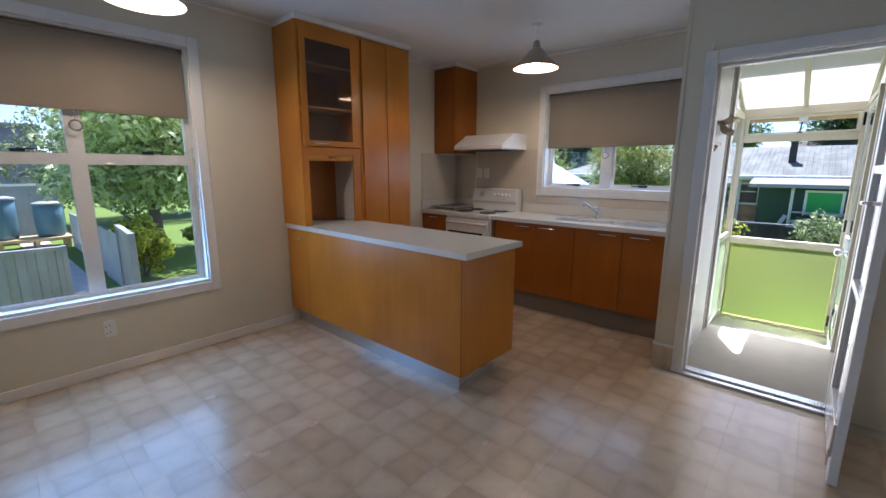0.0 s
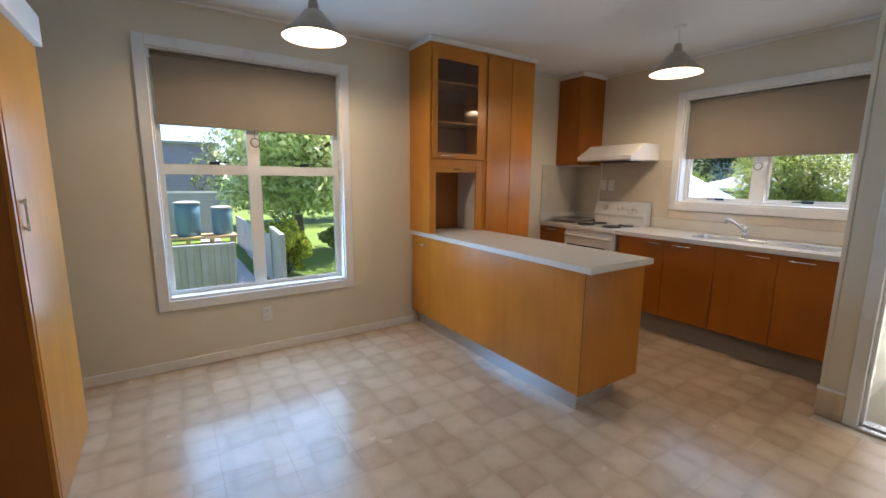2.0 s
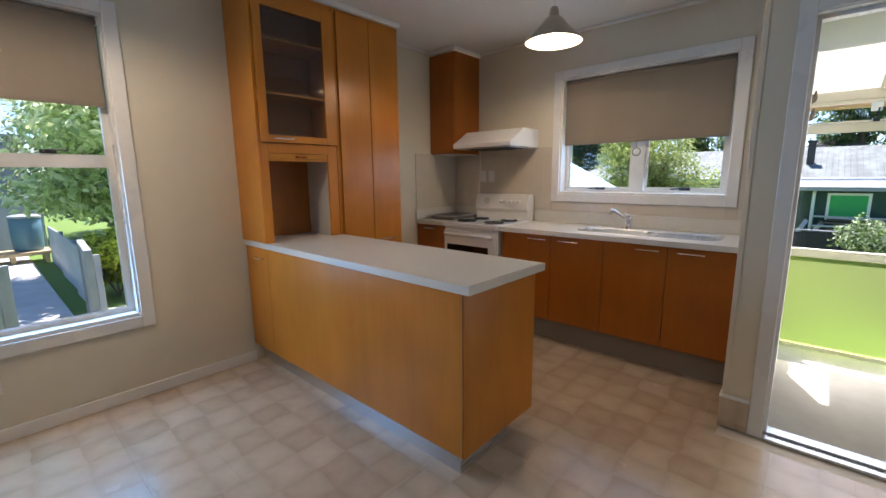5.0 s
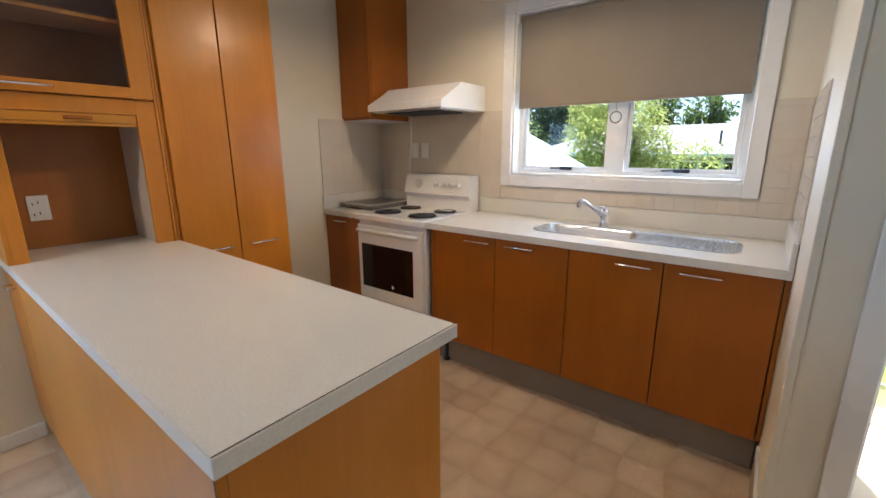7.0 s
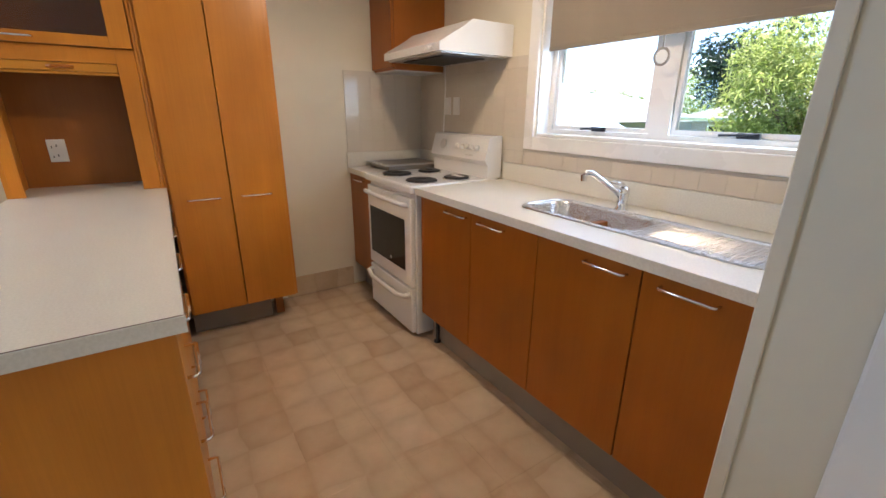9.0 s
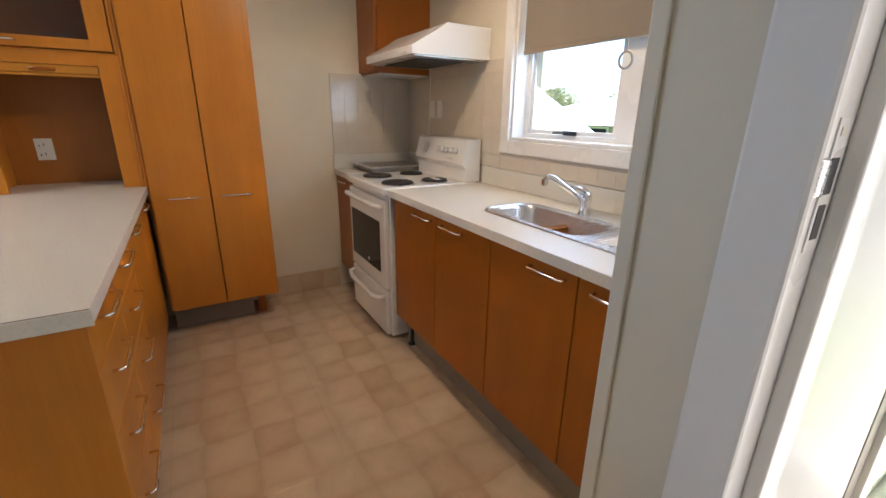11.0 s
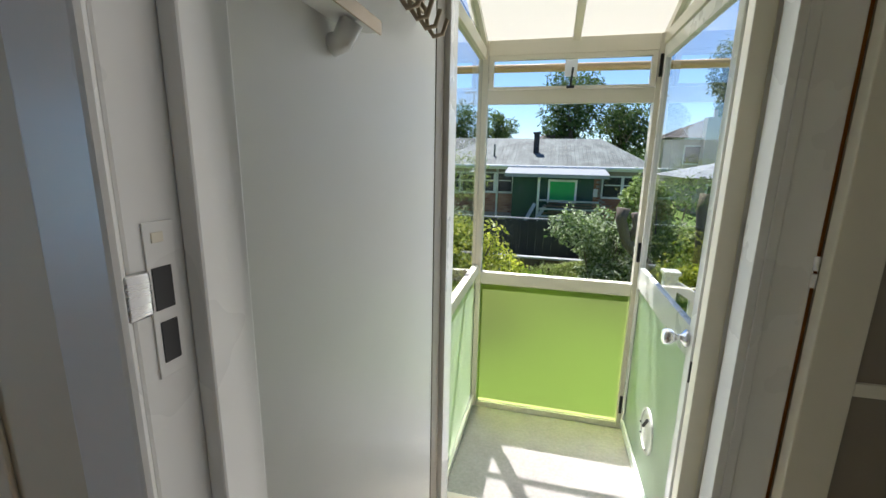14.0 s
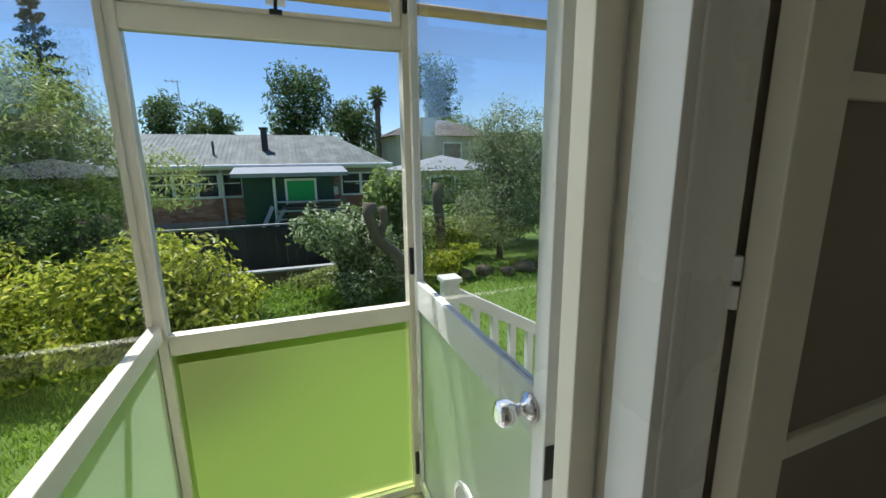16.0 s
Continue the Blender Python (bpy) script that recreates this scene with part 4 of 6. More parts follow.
BX0, BX1 = SX0 + 0.035, -1.085
bm = bmesh.new()
outer = rounded(SX0, SX1, SY0, SY1, 0.085)
vs = bridge_rings(bm, [(outer, 0.9004), (rounded(SX0 + 0.003, SX1 - 0.003, SY0 + 0.003, SY1 - 0.003, 0.083), 0.9055), (rounded(SX0 + 0.014, SX1 - 0.014, SY0 + 0.014, SY1 - 0.014, 0.075), 0.9055), (rounded(SX0 + 0.018, SX1 - 0.018, SY0 + 0.018, SY1 - 0.018, 0.072), 0.9025)])
bowl_top = [bm.verts.new((x, y, 0.9025)) for x, y in rounded(BX0, BX1, SY0 + 0.035, SY1 - 0.05, 0.07)]
hole_e = [bm.edges.new((bowl_top[i], bowl_top[(i + 1) % len(bowl_top)])) for i in range(len(bowl_top))]
rim_e = [e for e in bm.edges if all(v in vs[-1] for v in e.verts)]
bmesh.ops.triangle_fill(bm, use_beauty=True, edges=hole_e + rim_e)
for fc in list(bm.faces):
    if all(v in bowl_top for v in fc.verts):
        bm.faces.remove(fc)
part("rim", bm, M_STEEL, sink)
bm = bmesh.new()
bv = bridge_rings(bm, [(rounded(BX0, BX1, SY0 + 0.035, SY1 - 0.05, 0.07), 0.9025), (rounded(BX0 + 0.008, BX1 - 0.008, SY0 + 0.043, SY1 - 0.058, 0.065), 0.892), (rounded(BX0 + 0.018, BX1 - 0.018, SY0 + 0.053, SY1 - 0.068, 0.06), 0.765), (rounded(BX0 + 0.05, BX1 - 0.05, SY0 + 0.085, SY1 - 0.10, 0.04), 0.748)])
bm.faces.new(bv[-1])
part("bowl", bm, M_STEEL, sink, "deep steel bowl", True)
part("waste", lathe([(0.0, 0.0), (0.035, 0.0), (0.04, 0.004), (0.042, 0.0)], (-1.34, 4.0, 0.749), 20), M_CHROME, sink)
bm = box(-1.050, SX1 - 0.045, SY0 + 0.042, SY1 - 0.055, 0.9026, 0.9042, bevel=0.0012)
drainer = part("drainer", bm, M_STEEL, sink, "pressed steel drainer with fine ribs")
for i in range(9):
    yy = SY0 + 0.062 + i * 0.022
    bm = bmesh.new()
    add_tube(bm, [(-1.02, yy, 0.9042), (SX1 - 0.075, yy, 0.9042)], 0.0016, 6)
    part("rib", bm, M_STEEL, drainer)

tap = thing("kitchen_tap", (-1.315, 4.20, 0.905), "chrome mixer tap behind the sink bowl", "tap")
part("base", lathe([(0.029, 0.0), (0.028, 0.008), (0.022, 0.014), (0.021, 0.055), (0.025, 0.06), (0.025, 0.088), (0.02, 0.10), (0.0, 0.103)], (-1.315, 4.195, 0.9005), 24), M_CHROME, tap, smooth=True)
part("spout", tube([(-1.315, 4.19, 0.955), (-1.335, 4.165, 0.985), (-1.375, 4.115, 1.030), (-1.398, 4.085, 1.055), (-1.412, 4.067, 1.060), (-1.418, 4.058, 1.045)], 0.012, 12), M_CHROME, tap, smooth=True)
part("aerator", lathe([(0.014, -0.016), (0.014, 0.010)], (-1.419, 4.057, 1.040), 14), M_CHROME, tap)
part("lever", tube([(-1.315, 4.195, 1.000), (-1.312, 4.180, 1.012), (-1.30, 4.14, 1.022), (-1.325, 4.110, 1.028)], 0.008, 10, [1.3, 1.2, 0.9, 0.7]), M_CHROME, tap, smooth=True)

# stove
OX0, OX1, OF = -2.880, -2.258, 3.680
stove = thing("stove", ((OX0 + OX1) / 2, 4.0, 0.0), "white freestanding electric stove with four black hotplates", "stove")
part("body", boxes([(OX0, OX1, OF + 0.03, 4.30, -0.020, 0.862)], 0.006), M_ENAMEL, stove)
part("hob_top", box(OX0 - 0.004, OX1 + 0.004, OF - 0.008, 4.30, 0.8625, 0.908, bevel=0.010), M_ENAMEL, stove, "white enamel hob top")
part("backguard", prism([(4.215, 0.908), (4.215, 0.985), (4.19, 1.015), (4.225, 1.150), (4.245, 1.160), (4.32, 1.160), (4.32, 0.908)], 0, OX0 + 0.002, OX1 - 0.002), M_ENAMEL, stove, "sloping white control panel")
for i in range(5):
    part("control_knob", lathe([(0.018, 0.0), (0.017, 0.012), (0.014, 0.02), (0.0, 0.021)], (-2.562 + i * 0.052, 4.205, 1.085), 16, Matrix.Rotation(radians(76), 4, "X")), M_PLASTIC, stove, smooth=True)
ck = part("clock", lathe([(0.034, 0.0), (0.033, 0.006), (0.0, 0.006)], (-2.735, 4.203, 1.09), 24, Matrix.Rotation(radians(76), 4, "X")), M_GREYP, stove, "round oven timer dial")
part("badge", box(-2.46, -2.39, 4.188, 4.196, 1.036, 1.043), M_GREYP, stove)
for x, y, r, plate in ((-2.69, 3.815, 0.092, True), (-2.70, 4.065, 0.076, True), (-2.375, 3.815, 0.092, True), (-2.37, 4.06, 0.078, False)):
    hp = part("hotplate", lathe([(r, 0.0), (r, 0.010), (r - 0.006, 0.015), (r * 0.32, 0.015), (r * 0.28, 0.011), (0.0, 0.011)], (x, y, 0.909), 32), M_IRON, stove, "black cast hotplate")
    part("trim_ring", lathe([(r + 0.010, 0.0), (r + 0.010, 0.004), (r + 0.001, 0.006), (r + 0.001, 0.0)], (x, y, 0.9083), 32), M_STEEL, hp)
    if not plate:
        part("hotplate_label", box(x - 0.045, x + 0.05, y - 0.012, y + 0.022, 0.9245, 0.9255), M_PLASTIC, hp, "pale worn patch")
odoor = part("oven_door", box(OX0 + 0.012, OX1 - 0.012, OF, OF + 0.03, 0.295, 0.835, bevel=0.008), M_ENAMEL, stove, "white oven door with dark window")
part("window", box(OX0 + 0.052, OX1 - 0.085, OF - 0.003, OF - 0.0005, 0.385, 0.700, bevel=0.001), M_OVENGLASS, odoor, "dark oven window")
part("badge", lathe([(0.012, 0), (0.0, 0.002)], (-2.53, OF - 0.004, 0.42), 14, Matrix.Rotation(radians(90), 4, "X")), M_GREYP, odoor)
part("handle", tube([(OX0 + 0.05, OF + 0.004, 0.79), (OX0 + 0.055, OF - 0.035, 0.80), (OX0 + 0.10, OF - 0.045, 0.802), (OX1 - 0.10, OF - 0.045, 0.802), (OX1 - 0.055, OF - 0.035, 0.80), (OX1 - 0.05, OF + 0.004, 0.79)], 0.014, 12), M_ENAMEL, odoor, smooth=True)
drawer = part("drawer", box(OX0 + 0.012, OX1 - 0.012, OF, OF + 0.03, -0.008, 0.282, bevel=0.008), M_ENAMEL, stove, "white warming drawer")
part("handle", tube([(OX0 + 0.04, OF + 0.004, 0.245), (OX0 + 0.05, OF - 0.032, 0.238), (OX0 + 0.12, OF - 0.045, 0.225), (OX1 - 0.12, OF - 0.045, 0.225), (OX1 - 0.05, OF - 0.032, 0.238), (OX1 - 0.04, OF + 0.004, 0.245)], 0.015, 12), M_ENAMEL, drawer, smooth=True)
for x in (OX0 + 0.05, OX1 - 0.05):
    part("foot", lathe([(0.02, 0.0), (0.02, 0.03)], (x, OF + 0.08, FZ), 12), M_BLACK, stove)

# range hood
HX0, HX1 = -2.886, -2.235
hood = thing("range_hood", (-2.55, 4.1, 1.595), "white metal range hood above the stove", "range hood")
part("shell", prism([(4.342, 1.60), (4.342, 1.765), (4.055, 1.765), (3.995, 1.725), (3.87, 1.655), (3.845, 1.640), (3.845, 1.600)], 0, HX0, HX1), M_ENAMEL, hood)
part("underside", box(HX0 + 0.02, HX1 - 0.02, 3.87, 4.32, 1.592, 1.5995, bevel=0.001), M_STEEL, hood)
part("filter", box(HX0 + 0.10, HX1 - 0.10, 3.93, 4.22, 1.586, 1.5915, bevel=0.001), M_IRON, hood, "dark grease filter")
for i in range(3):
    part("switch", box(-2.40 + i * 0.04, -2.375 + i * 0.04, 3.840, 3.8448, 1.612, 1.626, bevel=0.001), M_PLASTIC, hood)
single("power_cable", tube([(-2.925, 4.335, 1.60), (-2.922, 4.337, 1.45), (-2.934, 4.337, 1.25), (-2.94, 4.33, 1.06), (-2.93, 4.31, 0.97), (-2.91, 4.30, 0.925)], 0.006, 8), M_PLASTIC, "white power cable hanging beside the stove", "cable", smooth=True)

# corner upper cabinet
uc = thing("wall_cabinet", (-3.11, 4.14, 1.56), "red-brown veneer wall cabinet in the kitchen corner", "cabinet")
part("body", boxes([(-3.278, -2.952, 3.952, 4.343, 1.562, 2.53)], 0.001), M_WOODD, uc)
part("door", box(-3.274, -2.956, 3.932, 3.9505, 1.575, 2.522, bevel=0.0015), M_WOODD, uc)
part("underside_lip", box(-3.27, -2.96, 3.96, 4.33, 1.555, 1.5615), M_PLASTIC, uc, "pale underside board")
part("top_trim", box(-3.278, -2.93, 3.915, 4.343, 2.5305, CEIL - 0.001, bevel=0.006), M_CEIL, uc, "white trim at the ceiling")

# switches and outlets


def wall_plate(name, axis, face, out, u, z, w, h, label, rockers):
    f0, f1 = sorted((face, face + out * 0.008))
    d = (f0, f1, u - w / 2, u + w / 2, z - h / 2, z + h / 2) if axis == 0 else (u - w / 2, u + w / 2, f0, f1, z - h / 2, z + h / 2)
    t = thing(name, (face, u, z) if axis == 0 else (u, face, z), label, "switch" if "switch" in name else "socket")
    part("plate", box(*d, bevel=0.002), M_PLASTIC, t)
    g0, g1 = sorted((face + out * 0.0078, face + out * 0.0105))
    for du, dz, rw, rh, mt in rockers:
        e = (g0, g1, u + du - rw / 2, u + du + rw / 2, z + dz - rh / 2, z + dz + rh / 2) if axis == 0 else (u + du - rw / 2, u + du + rw / 2, g0, g1, z + dz - rh / 2, z + dz + rh / 2)
        part("rocker" if mt is M_PLASTIC else "pin_slot", box(*e, bevel=0.0006), mt, t)


for u in (-2.882, -2.775):
    wall_plate("light_switch", 1, YN - 0.0085, -1, u, 1.335, 0.072, 0.116, "white switch plate on the tiled splashback", [(0, 0.02, 0.014, 0.026, M_PLASTIC)])
pins = [(-0.02, 0.02, 0.004, 0.012, M_BLACK), (0.0, 0.026, 0.004, 0.012, M_BLACK), (0.022, 0.02, 0.014, 0.02, M_PLASTIC), (-0.02, -0.03, 0.004, 0.012, M_BLACK), (0.0, -0.024, 0.004, 0.012, M_BLACK), (0.022, -0.03, 0.014, 0.02, M_PLASTIC)]
wall_plate("power_socket", 0, XW, 1, 0.60, 0.285, 0.07, 0.115, "cream power socket low on the dining wall", pins)

# tall pantry and glass cabinet
TF = -2.922
T0, T1, TTOP = 1.938, 3.170, 2.532
pan = thing("pantry_cabinet", (-3.1, 2.87, 0.14), "honey veneer tall pantry cupboard with two doors", "cabinet")
part("body", boxes([(XW + 0.002, TF - 0.002, 2.556, 2.572, 0.14, TTOP), (XW + 0.002, TF, T1 - 0.016, T1, 0.14, TTOP), (XW + 0.002, TF - 0.002, 2.572, T1 - 0.016, 0.14, 0.156), (XW + 0.002, TF - 0.002, 2.572, T1 - 0.016, TTOP - 0.016, TTOP), (XW + 0.002, XW + 0.012, 2.572, T1 - 0.016, 0.156, TTOP - 0.016)]), M_WOOD, pan)
door_leaf(pan, 0, TF - 0.0005, 2.568, 2.856, 0.142, 2.508, 1, M_WOOD, (2.64, 2.802, HZ))
door_leaf(pan, 0, TF - 0.0005, 2.862, 3.152, 0.142, 2.508, 1, M_WOOD, (2.911, 3.075, HZ))
part("foot", box(-3.13, -3.06, 3.05, 3.10, FZ, 0.139), M_NICHE, pan, "dark timber foot")
part("kickboard", box(-3.06, -3.05, 2.56, 3.02, FZ, 0.139), M_KICK, pan, "grey kickboard")

dr = thing("display_cabinet", (-3.1, 2.24, 0.90), "honey veneer display cabinet with glass door and open niche", "cabinet")
part("side_panel", box(XW + 0.002, TF, T0, T0 + 0.018, 0.9005, TTOP, bevel=0.001), M_WOOD, dr)
part("side_panel", box(XW + 0.002, TF - 0.002, 2.535, 2.553, 0.9005, TTOP), M_WOOD, dr)
part("inner_side", box(XW + 0.04, TF - 0.02, 2.470, 2.534, 0.9005, 1.50), M_GREYP, dr, "grey melamine lining")
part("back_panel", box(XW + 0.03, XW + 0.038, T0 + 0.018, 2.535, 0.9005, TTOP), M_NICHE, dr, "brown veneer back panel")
part("niche_top", box(XW + 0.038, TF - 0.02, T0 + 0.018, 2.535, 1.535, 1.555), M_WOOD, dr)
part("top_panel", box(XW + 0.038, TF - 0.002, T0 + 0.018, 2.535, TTOP - 0.018, TTOP), M_WOOD, dr)
part("face_frame", boxes([(TF - 0.018, TF + 0.001, T0 + 0.018, 2.003, 0.9005, 1.565), (TF - 0.018, TF + 0.001, 2.457, 2.5345, 0.9005, 1.565), (TF - 0.018, TF + 0.001, 2.003, 2.457, 1.500, 1.565),
                          (TF - 0.018, TF + 0.001, T0 + 0.018, 2.5345, 2.490, TTOP), (TF - 0.010, TF + 0.007, 2.5352, 2.546, 0.9005, TTOP), (TF - 0.010, TF + 0.004, 2.549, 2.5585, 0.9005, TTOP)], 0.0012), M_WOOD, dr)
tam = part("roller_shutter", boxes([(TF - 0.020, TF - 0.004, 2.005, 2.455, 1.462, 1.499), (TF - 0.018, TF - 0.009, 2.005, 2.455, 1.448, 1.461)], 0.002), M_WOODH, dr, "rolled-up timber shutter edge")
part("pull", tube([(TF - 0.004, 2.20, 1.480), (TF + 0.006, 2.215, 1.480), (TF + 0.006, 2.275, 1.480), (TF - 0.004, 2.29, 1.480)], 0.008, 8), M_WOODD, tam)
gd = part("glass_door", boxes([(TF + 0.002, TF + 0.020, 1.958, 2.010, 1.570, 2.486), (TF + 0.002, TF + 0.020, 2.446, 2.530, 1.570, 2.486), (TF + 0.002, TF + 0.020, 2.010, 2.446, 1.570, 1.617), (TF + 0.002, TF + 0.020, 2.010, 2.446, 2.404, 2.486)], 0.0015), M_WOOD, dr)
see_through(part("pane", box(TF + 0.009, TF + 0.013, 2.010, 2.446, 1.617, 2.404), M_SMOKE, gd))
part("handle", bow_handle((TF + 0.020, 2.035, 1.594), (TF + 0.020, 2.18, 1.594), (0.026, 0, 0)), M_CHROME, gd, "chrome wire handle", True)
for z in (1.885, 2.228):
    part("shelf", box(XW + 0.04, TF - 0.03, T0 + 0.02, 2.533, z, z + 0.016, bevel=0.001), M_WOODL, dr)
single("trim_cabinet_top", boxes([(XW, TF + 0.03, T0 - 0.012, T1 + 0.012, TTOP + 0.001, CEIL - 0.001)], 0.006), M_CEIL, "white trim along the cabinet tops", "trim", kind="structure")
wall_plate("power_socket", 0, XW + 0.038, 1, 2.109, 1.087, 0.075, 0.115, "white double power socket inside the cabinet niche", pins)

# peninsula
pen = thing("peninsula_cabinet", (-2.1, 2.25, 0.105), "honey veneer peninsula with drawers facing the kitchen", "cabinet")
PF, PB, PE = 1.968, 2.535, -1.224
part("body", boxes([(-2.940, PE - 0.018, PF + 0.002, PF + 0.018, 0.105, 0.861), (-2.90, PE - 0.018, PF + 0.018, PB - 0.02, 0.105, 0.121), (-2.05, -2.034, PF + 0.018, PB - 0.02, 0.121, 0.861)]), M_WOODD, pen)
part("back_panel", box(-2.942, PE - 0.0005, PF - 0.016, PF + 0.0015, 0.105, 0.861, bevel=0.001), M_WOOD, pen)
part("end_panel", box(PE - 0.0175, PE, PF + 0.002, PB, 0.105, 0.861, bevel=0.001), M_WOOD, pen)
part("corner_joint", box(PE - 0.0065, PE - 0.0025, PF - 0.0168, PF - 0.0158, 0.106, 0.860), M_EDGE, pen, "dark joint at the corner")
part("panel_joint", box(-2.9440, -2.9425, PF - 0.0160, PF - 0.004, 0.106, 0.860), M_EDGE, pen)
zs = [(0.725, 0.858), (0.535, 0.721), (0.325, 0.531), (0.108, 0.321)]
for xa, xb in ((-1.640, -1.246), (-2.045, -1.645)):
    for za, zb in zs:
        zc = min(zb - 0.045, (za + zb) / 2 + 0.03)
        door_leaf(pen, 1, PB - 0.0195, xa, xb, za, zb, 1, M_WOOD, ((xa + xb) / 2 - 0.09, (xa + xb) / 2 + 0.09, zc), name="drawer")
door_leaf(pen, 1, PB - 0.0195, -2.48, -2.05, 0.108, 0.858, 1, M_WOOD, (-2.30, -2.14, HZ))
door_leaf(pen, 1, PB - 0.0195, -2.90, -2.485, 0.108, 0.858, 1, M_WOOD, (-2.80, -2.64, HZ))
side = thing("base_cabinet", (-3.11, 2.2, 0.105), "honey veneer end cabinet with small handle under the peninsula", "cabinet")
part("body", boxes([(XW + 0.018, -2.962, PF + 0.002, PB - 0.02, 0.105, 0.861)]), M_WOODD, side)
door_leaf(side, 1, PF + 0.0015, XW + 0.018, -2.9445, 0.106, 0.858, -1, M_WOOD, (-3.10, -3.01, 0.785))
single("kickboard", boxes([(XW + 0.018, -1.295, 2.020, 2.032, FZ, 0.1045), (-1.307, -1.295, 2.032, 2.40, FZ, 0.1045)]), M_STEEL, "silver kickboard under the peninsula", "kickboard")
ptop = thing("worktop", (-2.2, 2.25, 0.862), "pale cream laminate worktop on the peninsula", "worktop")
part("top", box(XW + 0.002, -1.188, 1.940, 2.556, 0.862, 0.8998, bevel=0.0008), M_LAM, ptop)
part("edge_strip", boxes([(-1.1878, -1.184, 1.937, 2.559, 0.8625, 0.8985), (XW + 0.017, -1.188, 1.9365, 1.9398, 0.8625, 0.8985)]), M_LAM, ptop)
part("edge_joint", boxes([(-1.1905, -1.1882, 1.939, 2.556, 0.8995, 0.9002)]), M_EDGE, ptop, "dark glue line at the edge")

# tall cupboard at the dining room's end
cup = thing("tall_cupboard", (-2.31, -0.85, FZ), "pale veneer tall cupboard with chrome pull handle", "cupboard")
CX0, CX1, CY0, CY1 = -2.660, -1.935, -1.25, -0.492
part("body", box(CX0, CX1 - 0.02, CY0, CY1 - 0.02, FZ, 2.020, bevel=0.001), M_WOOD, cup)
part("side_panel", box(CX1 - 0.0195, CX1, CY0, CY1 - 0.02, FZ, 2.020, bevel=0.001), M_WOODD, cup, "dark red-brown side panel")
lf = part("door", box(CX0, CX1 - 0.03, CY1 - 0.0195, CY1, FZ + 0.006, 2.012, bevel=0.002), M_WOODL, cup, "pale veneer door")
part("edge_strip", box(CX1 - 0.029, CX1 + 0.001, CY1 - 0.0195, CY1 - 0.003, FZ, 2.020, bevel=0.001), M_WOOD, cup)
part("handle", boxes([(CX1 - 0.085, CX1 - 0.070, CY1, CY1 + 0.012, 1.17, 1.185), (CX1 - 0.085, CX1 - 0.070, CY1, CY1 + 0.012, 1.275, 1.29), (CX1 - 0.085, CX1 - 0.070, CY1 + 0.010, CY1 + 0.018, 1.165, 1.295)], 0.003), M_CHROME, lf, "chrome pull handle")
single("trim_cupboard_top", box(CX0 - 0.045, CX1 + 0.02, CY0 - 0.02, CY1 + 0.022, 2.021, 2.165, bevel=0.004), M_CEIL, "white trim above the tall cupboard", "trim", kind="structure")

# pendant lamps


def pendant(px, py):
    t = thing("pendant_lamp", (px, py, 2.2), "pewter cone pendant lamp with lit bulb", "pendant lamp", "pendant lamps")
    part("ceiling_rose", lathe([(0.0, -0.028), (0.018, -0.026), (0.045, -0.012), (0.048, 0.0)], (px, py, CEIL - 0.0005), 20), M_PLASTIC, t, smooth=True)
    part("cord", tube([(px, py, CEIL - 0.02), (px, py, 2.44)], 0.004, 8), M_PLASTIC, t)
    part("cap", lathe([(0.012, 0.075), (0.022, 0.07), (0.03, 0.045), (0.034, 0.0), (0.028, -0.004), (0.0, -0.004)], (px, py, 2.375), 20), M_SHADEM, t, "pewter lamp holder cap", True)
    part("shade", lathe([(0.036, 0.16), (0.055, 0.150), (0.100, 0.095), (0.185, 0.012), (0.190, 0.0), (0.188, 0.0), (0.182, 0.012), (0.097, 0.092), (0.053, 0.146), (0.036, 0.154)], (px, py, 2.225), 36), M_SHADEM, t, "pewter cone shade", True)
    part("shade_lining", lathe([(0.186, 0.002), (0.180, 0.010), (0.095, 0.089), (0.052, 0.142), (0.034, 0.150)], (px, py, 2.2245), 36, None, False), M_SHADEIN, t, "cream inner lining", True)
    see_through(part("bulb", lathe([(0.0, -0.062), (0.022, -0.055), (0.034, -0.035), (0.036, -0.018), (0.028, 0.012), (0.016, 0.045), (0.014, 0.075)], (px, py, 2.285), 20), M_BULB, t, "lit frosted bulb", True))


for px, py in (PEND_1, PEND_2):
    pendant(px, py)

# ---- outside ----
GZ = -0.85
rng = np.random.default_rng(7)
single("ground", box(-2500, 2500, -2500, 2500, GZ - 0.5, GZ), M_LAWN, "sunlit lawn that reaches the distance", "ground", kind="structure")
# house base below the floor, and the step outside the porch door
single("foundation", boxes([(XW - 0.2, -0.43, YS - 0.2, YN + 0.2, GZ, -0.301), (2.0, 2.2, YD, YN + 0.16, GZ, -0.301)]), M_CONC, "concrete foundation of the house", "foundation", kind="structure")
single("step_landing", boxes([(0.575, 1.20, 4.45, 5.45, GZ, -0.25), (1.20, 1.50, 4.45, 5.45, GZ, -0.45), (1.50, 1.80, 4.45, 5.45, GZ, -0.65)], 0.01), M_PATH, "concrete landing and steps outside the porch door", "steps", kind="structure")


